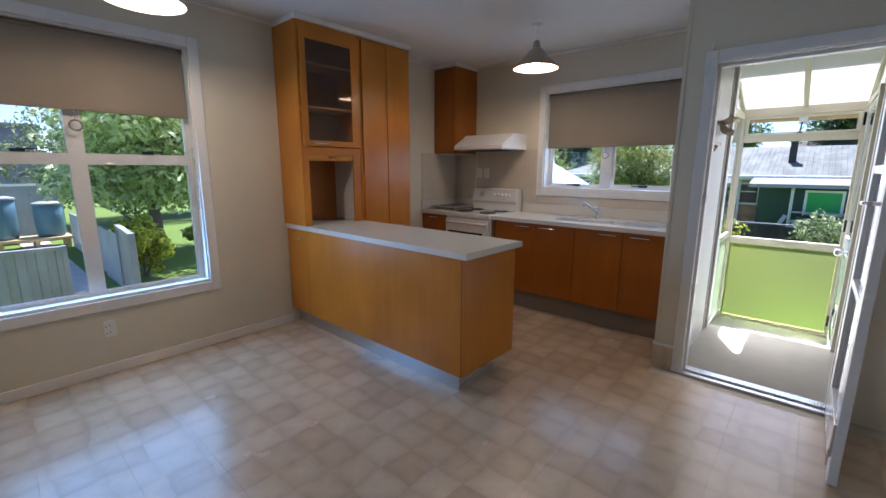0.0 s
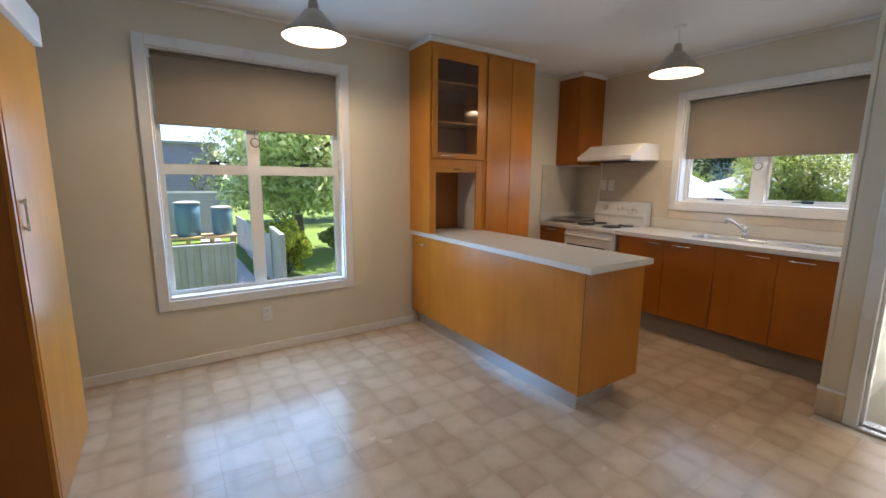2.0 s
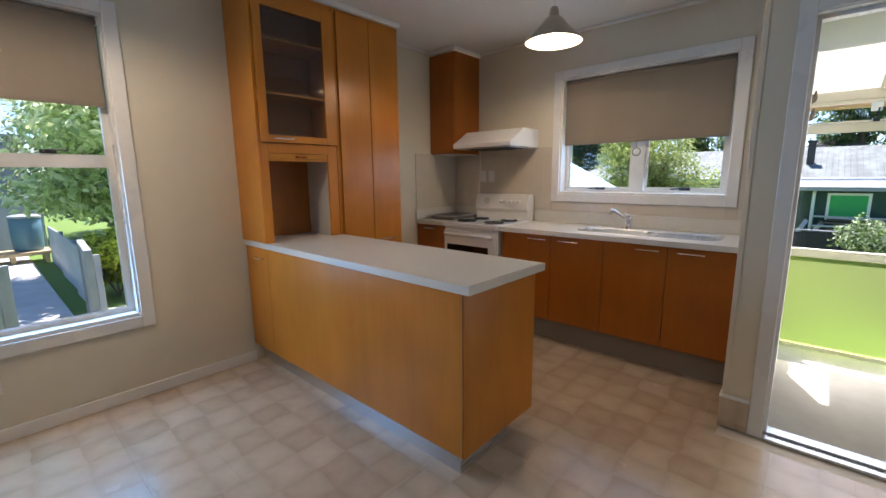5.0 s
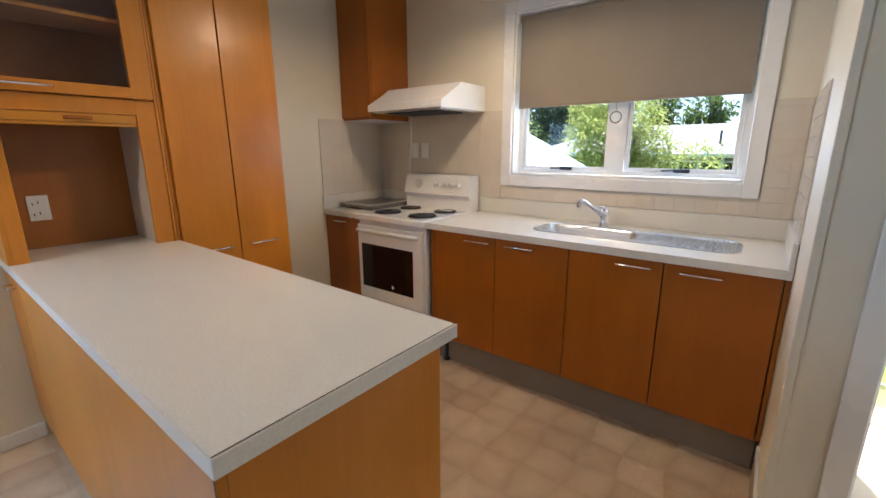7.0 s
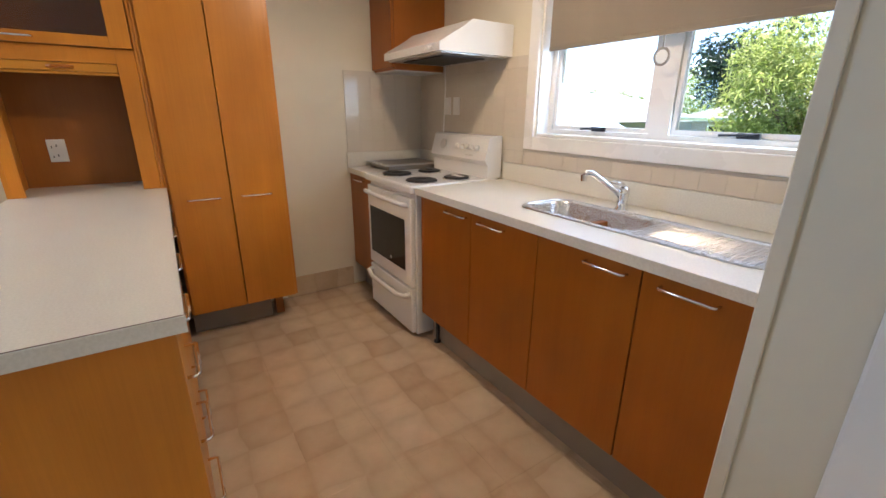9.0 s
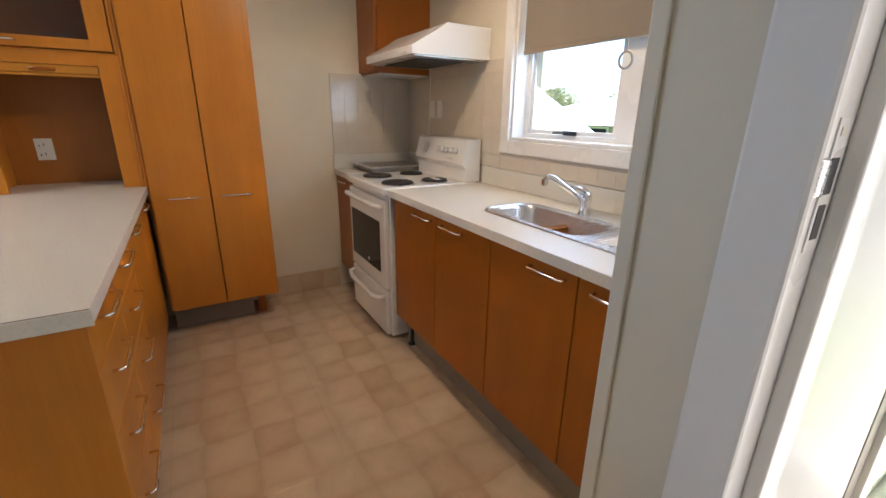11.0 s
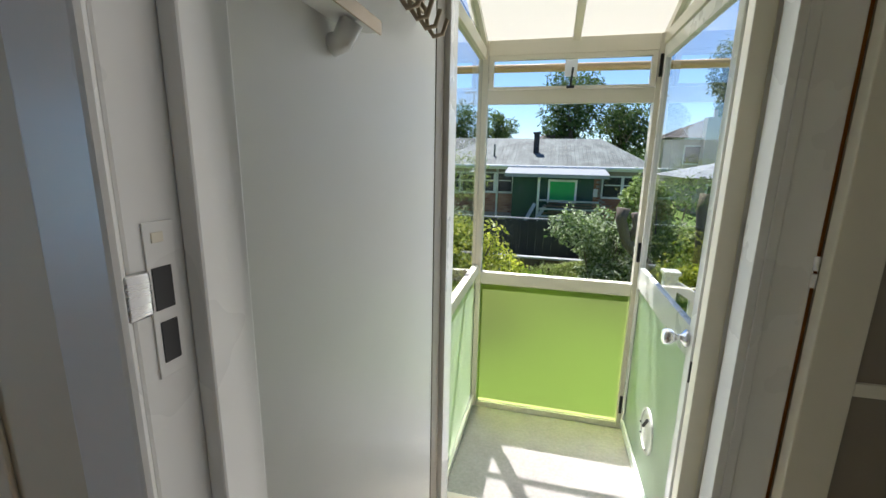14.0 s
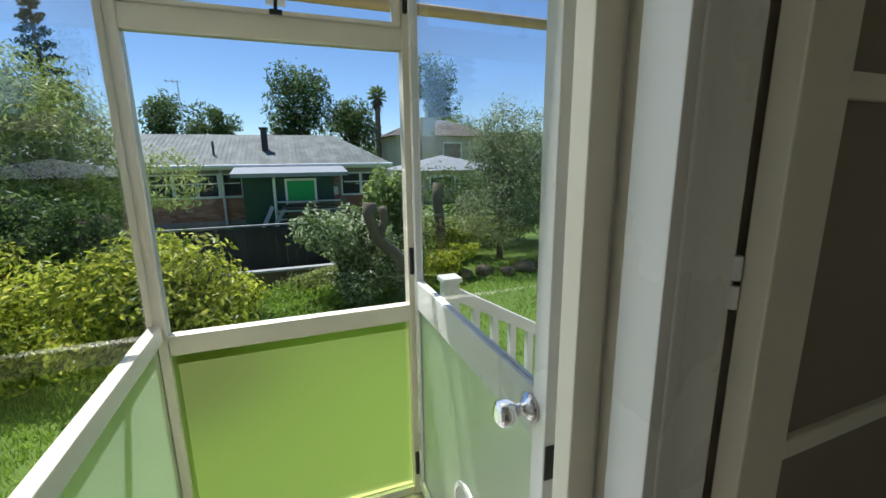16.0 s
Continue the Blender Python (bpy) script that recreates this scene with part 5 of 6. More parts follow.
def blades(name, n, xr, yr, height, label, spare=()):
    """Grass blades, thin and bent, scattered over a patch."""
    x = rng.uniform(*xr, n)
    y = rng.uniform(*yr, n)
    keep = np.ones(n, bool)
    for x0, x1, y0, y1 in spare:
        keep &= ~((x > x0) & (x < x1) & (y > y0) & (y < y1))
    x, y = x[keep], y[keep]
    n = len(x)
    a = rng.uniform(0, 2 * np.pi, n)
    h = height * rng.uniform(0.5, 1.3, n)
    w = 0.006 + 0.004 * rng.random(n)
    lean = rng.uniform(0.1, 0.6, n) * h
    b = rng.uniform(0, 2 * np.pi, n)
    v = np.empty((n, 3, 3))
    v[:, 0] = np.stack([x - w * np.cos(a), y - w * np.sin(a), np.full(n, GZ)], 1)
    v[:, 1] = np.stack([x + w * np.cos(a), y + w * np.sin(a), np.full(n, GZ)], 1)
    v[:, 2] = np.stack([x + lean * np.cos(b), y + lean * np.sin(b), GZ + h], 1)
    me = bpy.data.meshes.new(name)
    me.from_pydata(v.reshape(-1, 3).tolist(), [], np.arange(3 * n).reshape(-1, 3).tolist())
    me.materials.append(M_BLADE)
    return tagged(new(name, me), label, "grass", kind="stuff")


blades("grass", 26000, (-4.5, 0.4), (4.6, 9.4), 0.07, "rough sunlit lawn grass below the porch")
blades("grass", 22000, (0.4, 6.5), (5.6, 11.5), 0.06, "mown sunlit lawn grass beside the steps")


def leaf_cloud(blobs, n, size, up=0.45, seed=1, shell=0.7, slim=0.45):
    """Leaves, each a folded diamond, through a heap of uneven blobs (x, y, z, rx, ry, rz)."""
    r = np.random.default_rng(seed)
    blobs = np.array(blobs, float)
    vol = blobs[:, 3] * blobs[:, 4] * blobs[:, 5]
    which = r.choice(len(blobs), n, p=vol ** 0.7 / (vol ** 0.7).sum())
    d = r.normal(size=(n, 3))
    d /= np.linalg.norm(d, axis=1)[:, None]
    rad = shell + (1.12 - shell) * r.random(n) ** 0.7 + 0.22 * r.random(n) ** 5
    lump = 1 + 0.16 * np.sin(5 * d[:, 0] + which * 1.7) * np.cos(4 * d[:, 1] + which) + 0.12 * np.sin(9 * d[:, 2] + 3 * d[:, 0])
    c = blobs[which, :3] + d * blobs[which, 3:] * (rad * lump)[:, None]
    nrm = d + np.array([0, 0, up]) + 0.7 * r.normal(size=(n, 3))
    nrm /= np.linalg.norm(nrm, axis=1)[:, None]
    t = np.cross(nrm, r.normal(size=(n, 3)))
    t /= np.linalg.norm(t, axis=1)[:, None] + 1e-9
    s = np.cross(nrm, t)
    L = size * r.uniform(0.6, 1.3, n)[:, None]
    W = L * slim
    v = np.stack([c - t * L * 0.5, c + s * W * 0.5 + nrm * W * 0.12, c + t * L * 0.5 - nrm * L * 0.12, c - s * W * 0.5 + nrm * W * 0.12], 1)
    f = np.arange(4 * n).reshape(-1, 4)
    return v.reshape(-1, 3), np.concatenate([f[:, [0, 1, 2]], f[:, [0, 2, 3]]])


def crown_part(name, parent, blobs, n, size, mat, seed, label="", **kw):
    v, f = leaf_cloud(blobs, n, size, seed=seed, **kw)
    me = bpy.data.meshes.new(name)
    me.from_pydata(v.tolist(), [], f.tolist())
    me.materials.append(mat)
    ob = new(name, me)
    ob.parent = parent
    ob.matrix_parent_inverse = WORLD_OF[parent.name].inverted()
    WORLD_OF[ob.name] = Matrix.Identity(4)
    return tagged(ob, label)


def heap(cx, cy, z0, w, d, h, k, seed):
    """Blobs that make up an uneven crown."""
    r = np.random.default_rng(seed)
    out = []
    for i in range(k):
        a, q = r.uniform(0, 2 * np.pi), r.uniform(0.05, 0.86)
        zz = r.uniform(0.2, 0.85)
        s = r.uniform(0.15, 0.36)
        out.append((cx + q * w / 2 * math.cos(a), cy + q * d / 2 * math.sin(a), z0 + zz * h, s * w * 0.62, s * d * 0.62, s * h * 0.62))
    return out


def limbs(parent, base, top, r, spread, n, seed, mat=None):
    rr = np.random.default_rng(seed)
    base, top = Vector(base), Vector(top)
    mid = base.lerp(top, 0.5) + Vector(rr.normal(0, 0.05, 3)) * (top - base).length
    part("trunk", tube([base, base.lerp(mid, 0.5), mid, top], r, 9, [1.25, 1.0, 0.85, 0.6]), mat or M_BARK, parent, smooth=True)
    for i in range(n):
        s = mid.lerp(top, rr.uniform(0, 1))
        e = top + Vector((rr.uniform(-1, 1) * spread, rr.uniform(-1, 1) * spread, rr.uniform(0.1, 0.9) * spread))
        part("limb", tube([s, s.lerp(e, 0.5) + Vector(rr.normal(0, 0.08, 3)) * spread, e], r * 0.5, 7, [1, 0.7, 0.25]), mat or M_BARK, parent, smooth=True)


def plant(name, label, category, base, size, n, leaf, mat, seed, k=12, trunk=None, z0=None, group="", **kw):
    """size: width, depth, height of the crown; z0 its foot."""
    t = thing(name, base, label, category, group)
    z = base[2] if z0 is None else z0
    if trunk:
        limbs(t, base, (base[0] + trunk[1], base[1], z + size[2] * 0.45), trunk[0], size[0] * 0.32, 6, seed)
    else:
        for i in range(4):
            a = i * 1.6 + seed
            part("stem", tube([base, (base[0] + 0.16 * size[0] * math.cos(a), base[1] + 0.16 * size[1] * math.sin(a), base[2] + 0.3 * size[2]), (base[0] + 0.28 * size[0] * math.cos(a), base[1] + 0.28 * size[1] * math.sin(a), base[2] + 0.75 * size[2])], 0.02, 6, [1, 0.8, 0.4]), M_BARK, t)
    crown_part("crown", t, heap(base[0], base[1], z, *size, k, seed), n, leaf, mat, seed, **kw)
    return t


# garden to the north
plant("bush", "yellow-green leafy bush below the porch", "bush", (-1.32, 8.4, GZ), (2.35, 1.5, 1.50), 15000, 0.078, M_LEAF_Y, 11, 26, shell=0.45)
plant("bush", "yellow-green leafy bush below the porch", "bush", (-3.1, 8.9, GZ), (2.0, 1.6, 1.35), 10000, 0.078, M_LEAF_Y, 12, 18, shell=0.45)
plant("bush", "dark glossy bush with pale leaf edges by the fence", "bush", (0.95, 10.2, GZ), (1.45, 1.2, 1.42), 9000, 0.075, M_LEAF_P, 13, 18, shell=0.5)
fl = plant("bush", "dark bush with red flowers beside the fence", "bush", (-3.9, 10.6, GZ), (2.4, 1.6, 1.7), 6000, 0.10, M_LEAF_D, 14, 14)
tagged(crown_part("flowers", fl, heap(-3.6, 10.1, GZ + 0.6, 1.6, 0.9, 0.8, 6, 41), 320, 0.09, M_FLOWER, 42, "orange-red flowers"), kind="stuff")
plant("bush", "tall green shrub beside the fence", "bush", (1.9, 10.5, GZ), (1.1, 1.1, 2.1), 6500, 0.09, M_LEAF_G, 15, 14)
plant("shrub", "grey-green feathery shrub on the lawn's edge", "shrub", (4.3, 11.8, GZ), (3.1, 2.4, 2.9), 17000, 0.085, M_LEAF_S, 16, 22, trunk=(0.06, 0.1), z0=GZ + 0.25, slim=0.3)
plant("hedge", "low mixed hedge at the lawn's edge", "hedge", (3.2, 12.2, GZ), (3.2, 1.4, 1.2), 7000, 0.09, M_LEAF_G, 17, 18)
plant("hedge", "yellow-green low planting by the rocks", "hedge", (2.6, 10.9, GZ), (1.6, 1.0, 0.7), 3500, 0.08, M_LEAF_Y, 18, 10)
plant("ground_cover", "low sunlit weeds in the garden bed", "weeds", (0.1, 9.95, GZ), (2.4, 1.1, 0.34), 4500, 0.055, M_BLADE, 19, 22)
plant("ground_cover", "tangled low weeds in front of the fence", "weeds", (0.55, 10.45, GZ), (1.9, 0.7, 0.5), 3500, 0.06, M_LEAF_L, 21, 16)
plant("hedge", "dark mixed hedge behind the lawn", "hedge", (5.6, 13.4, GZ), (5.2, 1.8, 2.0), 13000, 0.10, M_LEAF_D, 22, 30)
plant("bush", "bright green rounded bush on the lawn's edge", "bush", (5.9, 12.0, GZ), (1.5, 1.3, 1.4), 5000, 0.085, M_LEAF_G, 23, 14)
plant("bush", "dark green bush under the weeping tree", "bush", (-2.6, 10.3, GZ), (2.2, 1.2, 1.75), 9000, 0.085, M_LEAF_D, 24, 18)
plant("tree", "light green weeping tree beyond the kitchen window", "tree", (-3.5, 12.6, GZ), (3.9, 3.2, 3.1), 21000, 0.12, M_LEAF_L, 20, 22, trunk=(0.10, 0.1), z0=GZ + 0.75, slim=0.25, up=0.1)

# pruned bare tree
pt = thing("pruned_tree", (1.75, 9.6, GZ), "pruned grey tree with bare stubby limbs", "tree")
part("trunk", tube([(1.75, 9.6, GZ), (1.68, 9.58, -0.35), (1.42, 9.5, -0.02), (1.18, 9.45, 0.22), (1.06, 9.42, 0.55), (1.08, 9.42, 0.72)], 0.085, 10, [1.3, 1.1, 1.0, 0.95, 0.9, 1.1]), M_BARK, pt, smooth=True)
part("limb", tube([(1.18, 9.45, 0.22), (1.28, 9.42, 0.45), (1.24, 9.40, 0.66)], 0.06, 9, [1, 0.9, 1.0]), M_BARK, pt, smooth=True)
pt2 = thing("pruned_tree", (2.75, 11.2, GZ), "pruned grey tree with bare stubby limbs", "tree")
part("trunk", tube([(2.75, 11.2, GZ), (2.72, 11.2, 0.0), (2.66, 11.2, 0.6), (2.70, 11.2, 0.85)], 0.10, 10, [1.2, 1.0, 0.9, 1.1]), M_BARK, pt2, smooth=True)

# garden fence, retaining board and stones
FY = 11.2
fence = thing("garden_fence", (-1.0, FY, GZ), "black-stained board fence behind the garden bed", "fence")
x = -9.0
i = 0
while x < 2.1:
    part("board", box(x, x + 0.149, FY, FY + 0.022, GZ, 0.235 + 0.012 * math.sin(i * 2.3), bevel=0.003), M_DARKF, fence)
    x += 0.15
    i += 1
# pale colour stands in for sun on the fence's top edge
part("capping", box(-9.0, 2.1, FY - 0.02, FY + 0.04, 0.255, 0.278, bevel=0.004), M_ROOFW, fence, "capping board coloured pale as a sunlit edge")
single("retaining_board", boxes([(-1.0, 1.6, FY - 0.42, FY - 0.36, GZ, -0.42)], 0.005), M_BARK, "dark timber retaining wall below the fence", "retaining wall")
single("capping_board", box(-1.0, 1.6, FY - 0.46, FY - 0.33, -0.419, -0.385, bevel=0.005), M_FENCEB, "pale weathered board on the retaining wall", "board")


def stone(at, r, seed):
    bm = bmesh.new()
    bmesh.ops.create_icosphere(bm, subdivisions=2, radius=r)
    q = random.Random(seed)
    o = Vector((q.random() * 9, q.random() * 9, q.random() * 9))
    for v in bm.verts:
        v.co *= 1 + 0.35 * noise.noise(v.co / r * 0.9 + o)
        v.co.z *= 0.65
        v.co += Vector(at)
    single("garden_stone", bm, M_BARK, "rough grey stone edging the garden bed", "stone", "stones round the bed", smooth=True)


for i in range(11):
    stone((-0.9 + i * 0.27, 9.30 + 0.10 * math.sin(i * 1.9), GZ + 0.05), 0.12 + 0.03 * math.sin(i * 3.1), i)
for i in range(5):
    stone((3.0 + i * 0.42, 10.7 + 0.12 * math.sin(i * 2.2), GZ + 0.06), 0.17 + 0.04 * math.sin(i * 2.7), 20 + i)

# stair railing
rail = thing("stair_railing", (0.73, 5.60, -0.3), "white timber railing down the porch steps", "railing")
part("post", box(0.695, 0.765, 5.565, 5.635, GZ, 0.735, bevel=0.004), M_WHITE, rail)
part("post_cap", box(0.685, 0.775, 5.555, 5.645, 0.735, 0.757, bevel=0.004), M_WHITE, rail)
slope = -0.555
xe = 2.0
part("handrail", prism([(0.765, 0.70), (xe, 0.70 + slope * (xe - 0.765)), (xe, 0.64 + slope * (xe - 0.765)), (0.765, 0.64)], 1, 5.57, 5.63), M_WHITE, rail)
part("bottom_rail", prism([(0.765, 0.05), (xe, 0.05 + slope * (xe - 0.765)), (xe, 0.0 + slope * (xe - 0.765)), (0.765, 0.0)], 1, 5.58, 5.62), M_WHITE, rail)
for i in range(12):
    xx = 0.86 + i * 0.098
    zt = 0.65 + slope * (xx - 0.765)
    part("baluster", prism([(xx - 0.016, zt + 0.01), (xx + 0.016, zt - 0.008), (xx + 0.016, zt - 0.64), (xx - 0.016, zt - 0.62)], 1, 5.585, 5.615), M_WHITE, rail)
part("post", box(xe, xe + 0.07, 5.565, 5.635, GZ, 0.06, bevel=0.004), M_WHITE, rail)

# timber beam outside the porch
beam = thing("timber_beam", (0.1, 5.6, 1.86), "raw pine beam with white bracket outside the porch", "beam")
part("pole", tube([(-1.6, 5.77, 1.908), (1.9, 5.77, 1.886)], 0.024, 10), M_PINE, beam, smooth=True)
part("bracket", box(0.06, 0.13, 5.735, 5.742, 1.84, 1.94), M_WHITE, beam)
part("arm", boxes([(-1.62, -1.58, 4.5, 5.80, 1.87, 1.885), (1.88, 1.92, 4.5, 5.80, 1.85, 1.863)]), M_PINE, beam)

# ---- neighbour's brick house ----
NY = 20.0
NGZ = GZ
house = thing("brick_house", (-1.0, NY + 3, GZ), "single-storey brick house with grey sheet roof and white windows", "house")
part("wall", boxes([(-9.2, 3.75, NY, NY + 0.2, NGZ, 1.12), (3.55, 3.75, NY + 0.2, NY + 6, NGZ, 1.12), (-9.2, -9.0, NY + 0.2, NY + 6, NGZ, 1.12), (-9.0, 3.55, NY + 5.8, NY + 6, NGZ, 1.12)]), M_MORTAR, house)
bm = bmesh.new()
ev = 0.45
v = [bm.verts.new(p) for p in ((-9.5, NY - ev, 1.16), (3.85, NY - ev, 1.16), (3.85, NY + 6 + ev, 1.16), (-9.5, NY + 6 + ev, 1.16), (-6.6, NY + 3, 2.34), (2.15, NY + 3, 2.34))]
for q in ((0, 1, 5, 4), (1, 2, 5), (2, 3, 4, 5), (3, 0, 4), (3, 2, 1, 0)):
    bm.faces.new([v[i] for i in q])
roof = part("roof", bm, M_ROOF, house, "weathered grey corrugated roof")
bm = bmesh.new()
for i in range(88):
    xx = -9.4 + i * 0.155
    top_t = min(1.0, (xx + 9.5) / 2.9 if xx < -6.6 else (3.85 - xx) / 1.7 if xx > 2.15 else 1.0)
    if top_t > 0.04:
        add_tube(bm, [(xx, NY - ev, 1.165), (xx, NY - ev + top_t * (3 + ev), 1.165 + top_t * 1.18)], 0.007, 5)
part("roof_ribs", bm, M_ROOF, roof)
part("gutter", tube([(-9.5, NY - ev - 0.05, 1.13), (3.85, NY - ev - 0.05, 1.13)], 0.06, 8), M_WHITE, house)
part("fascia", box(-9.5, 3.85, NY - ev + 0.01, NY - ev + 0.04, 1.02, 1.155), M_WHITE, house)
part("flue", boxes([(-0.66, -0.44, NY + 1.0, NY + 1.2, 1.55, 2.42), (-0.70, -0.40, NY + 0.96, NY + 1.24, 2.42, 2.50)]), M_IRON, roof, "dark metal flue")
part("vent_pipe", tube([(-2.2, NY + 0.6, 1.45), (-2.2, NY + 0.6, 1.98)], 0.04, 8), M_ROOF, roof)


def far_window(parent, x0, x1, z0, z1, y, panes, bars=1):
    w = part("window", boxes([(x0, x1, y - 0.05, y, z0, z0 + 0.07), (x0, x1, y - 0.05, y, z1 - 0.06, z1), (x0, x0 + 0.06, y - 0.05, y, z0 + 0.07, z1 - 0.06), (x1 - 0.06, x1, y - 0.05, y, z0 + 0.07, z1 - 0.06)]), M_WHITE, parent, "white framed window")
    wd = (x1 - x0 - 0.12) / panes
    for i in range(panes):
        xa, xb = x0 + 0.06 + i * wd, x0 + 0.06 + (i + 1) * wd
        part("pane", box(xa, xb, y - 0.018, y - 0.008, z0 + 0.07, z1 - 0.06), M_DARKGL, w)
        part("glazing_bar", boxes([(xa - 0.05, xa + 0.05, y - 0.045, y - 0.019, z0 + 0.07, z1 - 0.06)] * (1 if i else 0) + [(xa + 0.05, xb - 0.05, y - 0.04, y - 0.019, (z0 + z1) / 2 - 0.02 + 0.08, (z0 + z1) / 2 + 0.02 + 0.08)]), M_WHITE, w)


far_window(house, -4.15, -1.32, 0.07, 0.90, NY, 4)
far_window(house, -8.6, -4.6, 0.07, 0.90, NY, 5)
far_window(house, 1.98, 3.45, 0.0, 0.86, NY, 2)
part("boiler_box", box(1.60, 1.86, NY - 0.10, NY, 0.05, 0.35), M_WHITE, house)
for xx in (-1.95,):
    part("downpipe", tube([(xx, NY - 0.36, 1.08), (xx, NY - 0.10, 0.92), (xx, NY - 0.08, NGZ)], 0.045, 8), M_WHITE, house)
shed = part("lean_to", boxes([(-1.22, 1.55, NY - 1.6, NY - 0.001, NGZ, 0.90)]), M_SHED, house, "dark green boarded lean-to")
part("lean_to_roof", prism([(NY - 1.95, 0.92), (NY - ev - 0.12, 1.10), (NY - ev - 0.12, 1.02), (NY - 1.95, 0.80)], 0, -1.5, 2.0), M_ROOFW, shed, "pale sheet roof")
part("downpipe", tube([(-0.28, NY - 1.85, 0.82), (-0.30, NY - 1.66, 0.72), (-0.30, NY - 1.66, NGZ)], 0.045, 8), M_WHITE, shed)
bm = bmesh.new()
for i in range(18):
    add_box(bm, -1.2 + i * 0.153, -1.19 + i * 0.153, NY - 1.618, NY - 1.601, NGZ, 0.79)
part("cover_battens", bm, M_SHED, shed)
gw = part("window", boxes([(0.02, 1.0, NY - 1.66, NY - 1.601, -0.10, -0.03), (0.02, 1.0, NY - 1.66, NY - 1.601, 0.66, 0.73), (0.02, 0.09, NY - 1.66, NY - 1.601, -0.03, 0.66), (0.93, 1.0, NY - 1.66, NY - 1.601, -0.03, 0.66)]), M_WHITE, shed, "white framed window with green film")
part("pane", box(0.09, 0.93, NY - 1.625, NY - 1.61, -0.03, 0.66), M_SHADE, gw)
# bricks that show between fence and eaves
bk = mesh_of("brick", box(0, 0.225, 0, 0.012, 0, 0.072), M_BRICK)
for j in range(9):
    zz = -0.70 + j * 0.083
    for x0, x1 in ((-4.1, -1.24), (1.57, 1.97)):
        xx = x0 - 0.117 * (j % 2)
        while xx < x1 - 0.05:
            if xx >= x0 - 0.12 and xx + 0.225 <= x1 + 0.12:
                ob = new("brick", bk)
                ob.location = (xx, NY - 0.0125, zz)
                ob.parent = house
                ob.matrix_parent_inverse = WORLD_OF[house.name].inverted()
            xx += 0.235
rest = bmesh.new()
for j in range(24):
    zz = -0.84 + j * 0.083
    for x0, x1 in ((-9.2, -4.7), (1.57, 3.7)):
        if zz > -0.1 and not (x0 == 1.57 and zz < 0.95):
            continue
        xx = x0 - 0.117 * (j % 2) + 0.12
        while xx < x1 - 0.2:
            if x0 == 1.57 and (zz < 0.0 or xx < 1.75) and not (xx < 1.95 and zz < 0.0 and zz > -0.72):
                add_box(rest, xx, xx + 0.225, NY - 0.012, NY - 0.0005, zz, zz + 0.072)
            elif x0 < 0:
                add_box(rest, xx, xx + 0.225, NY - 0.012, NY - 0.0005, zz, zz + 0.072)
            xx += 0.235
tagged(part("brickwork", rest, M_BRICK, house), kind="stuff")
# clutter against the lean-to
pile = thing("timber_pile", (0.9, 18.0, GZ), "pile of old boards leaning at the green lean-to", "timber pile")
for i in range(9):
    a = rng.uniform(-0.25, 0.25)
    z = GZ + 0.12 + 0.09 * i
    m = Matrix.Translation((0.9 + 0.2 * math.sin(i * 2.1), 18.0 + 0.08 * math.sin(i), z)) @ Matrix.Rotation(a, 4, "Z")
    part("board", box(-1.0, 1.0, -0.08, 0.08, 0, 0.045, m=m), (M_BARK, M_BARK, M_FENCEB)[i % 3], pile)
lean = thing("plank", (-0.75, 18.2, GZ), "pale planks leaning on the green lean-to", "plank")
for dx in (0.0, 0.3):
    part("board", box(-0.06, 0.06, -0.02, 0.02, 0, 0.85, m=Matrix.Translation((-0.75 + dx, 17.95, GZ)) @ Matrix.Rotation(radians(-18), 4, "X") @ Matrix.Rotation(radians(25 + 20 * dx), 4, "Y")), M_FENCEB, lean)


def far_house(x0, x1, y, z1, depth, rise, wallm, roofm, label, z0=GZ, wins=()):
    h = thing("house", ((x0 + x1) / 2, y, z0), label, "house")
    part("wall", box(x0, x1, y, y + depth, z0, z1), wallm, h)
    bm = bmesh.new()
    o = 0.5
    v = [bm.verts.new(p) for p in ((x0 - o, y - o, z1), (x1 + o, y - o, z1), (x1 + o, y + depth + o, z1), (x0 - o, y + depth + o, z1), (x0 + depth * 0.4, y + depth / 2, z1 + rise), (x1 - depth * 0.4, y + depth / 2, z1 + rise))]
    for q in ((0, 1, 5, 4), (1, 2, 5), (2, 3, 4, 5), (3, 0, 4), (3, 2, 1, 0)):
        bm.faces.new([v[i] for i in q])
    part("roof", bm, roofm, h)
    for a, b, c, d in wins:
        w = part("window", box(a, b, y - 0.06, y, c, d), M_WHITE, h)
        part("pane", box(a + 0.08, b - 0.08, y - 0.07, y - 0.061, c + 0.08, d - 0.08), M_DARKGL, w)
    return h


h2 = far_house(8.2, 16.5, 36, 3.1, 7, 1.5, M_RENDER, M_ROOFB, "two-storey rendered house with brown tiled roof", wins=((9.0, 10.6, 1.3, 2.6), (12, 13.6, 1.3, 2.6)))
part("chimney", boxes([(10.0, 11.1, 35.2, 36.0, GZ, 4.4), (10.4, 10.6, 35.4, 35.6, 4.4, 4.9)]), M_RENDER, h2)
far_house(-3.0, 3.4, 42, 2.3, 6, 1.5, M_RENDER, M_ROOFB, "distant house with brown tiled roof")
far_house(6.3, 10.5, 24, 0.75, 5, 0.75, M_RENDER, M_ROOFW, "low pale-roofed house behind the shrubs", wins=((6.8, 8.2, -0.3, 0.5),))
far_house(-18.0, -11.2, 18, 0.95, 6, 1.25, M_ROOFW, M_ROOFW, "pale-roofed house beyond the weeping tree", wins=((-13.5, -12.2, -0.1, 0.9),))
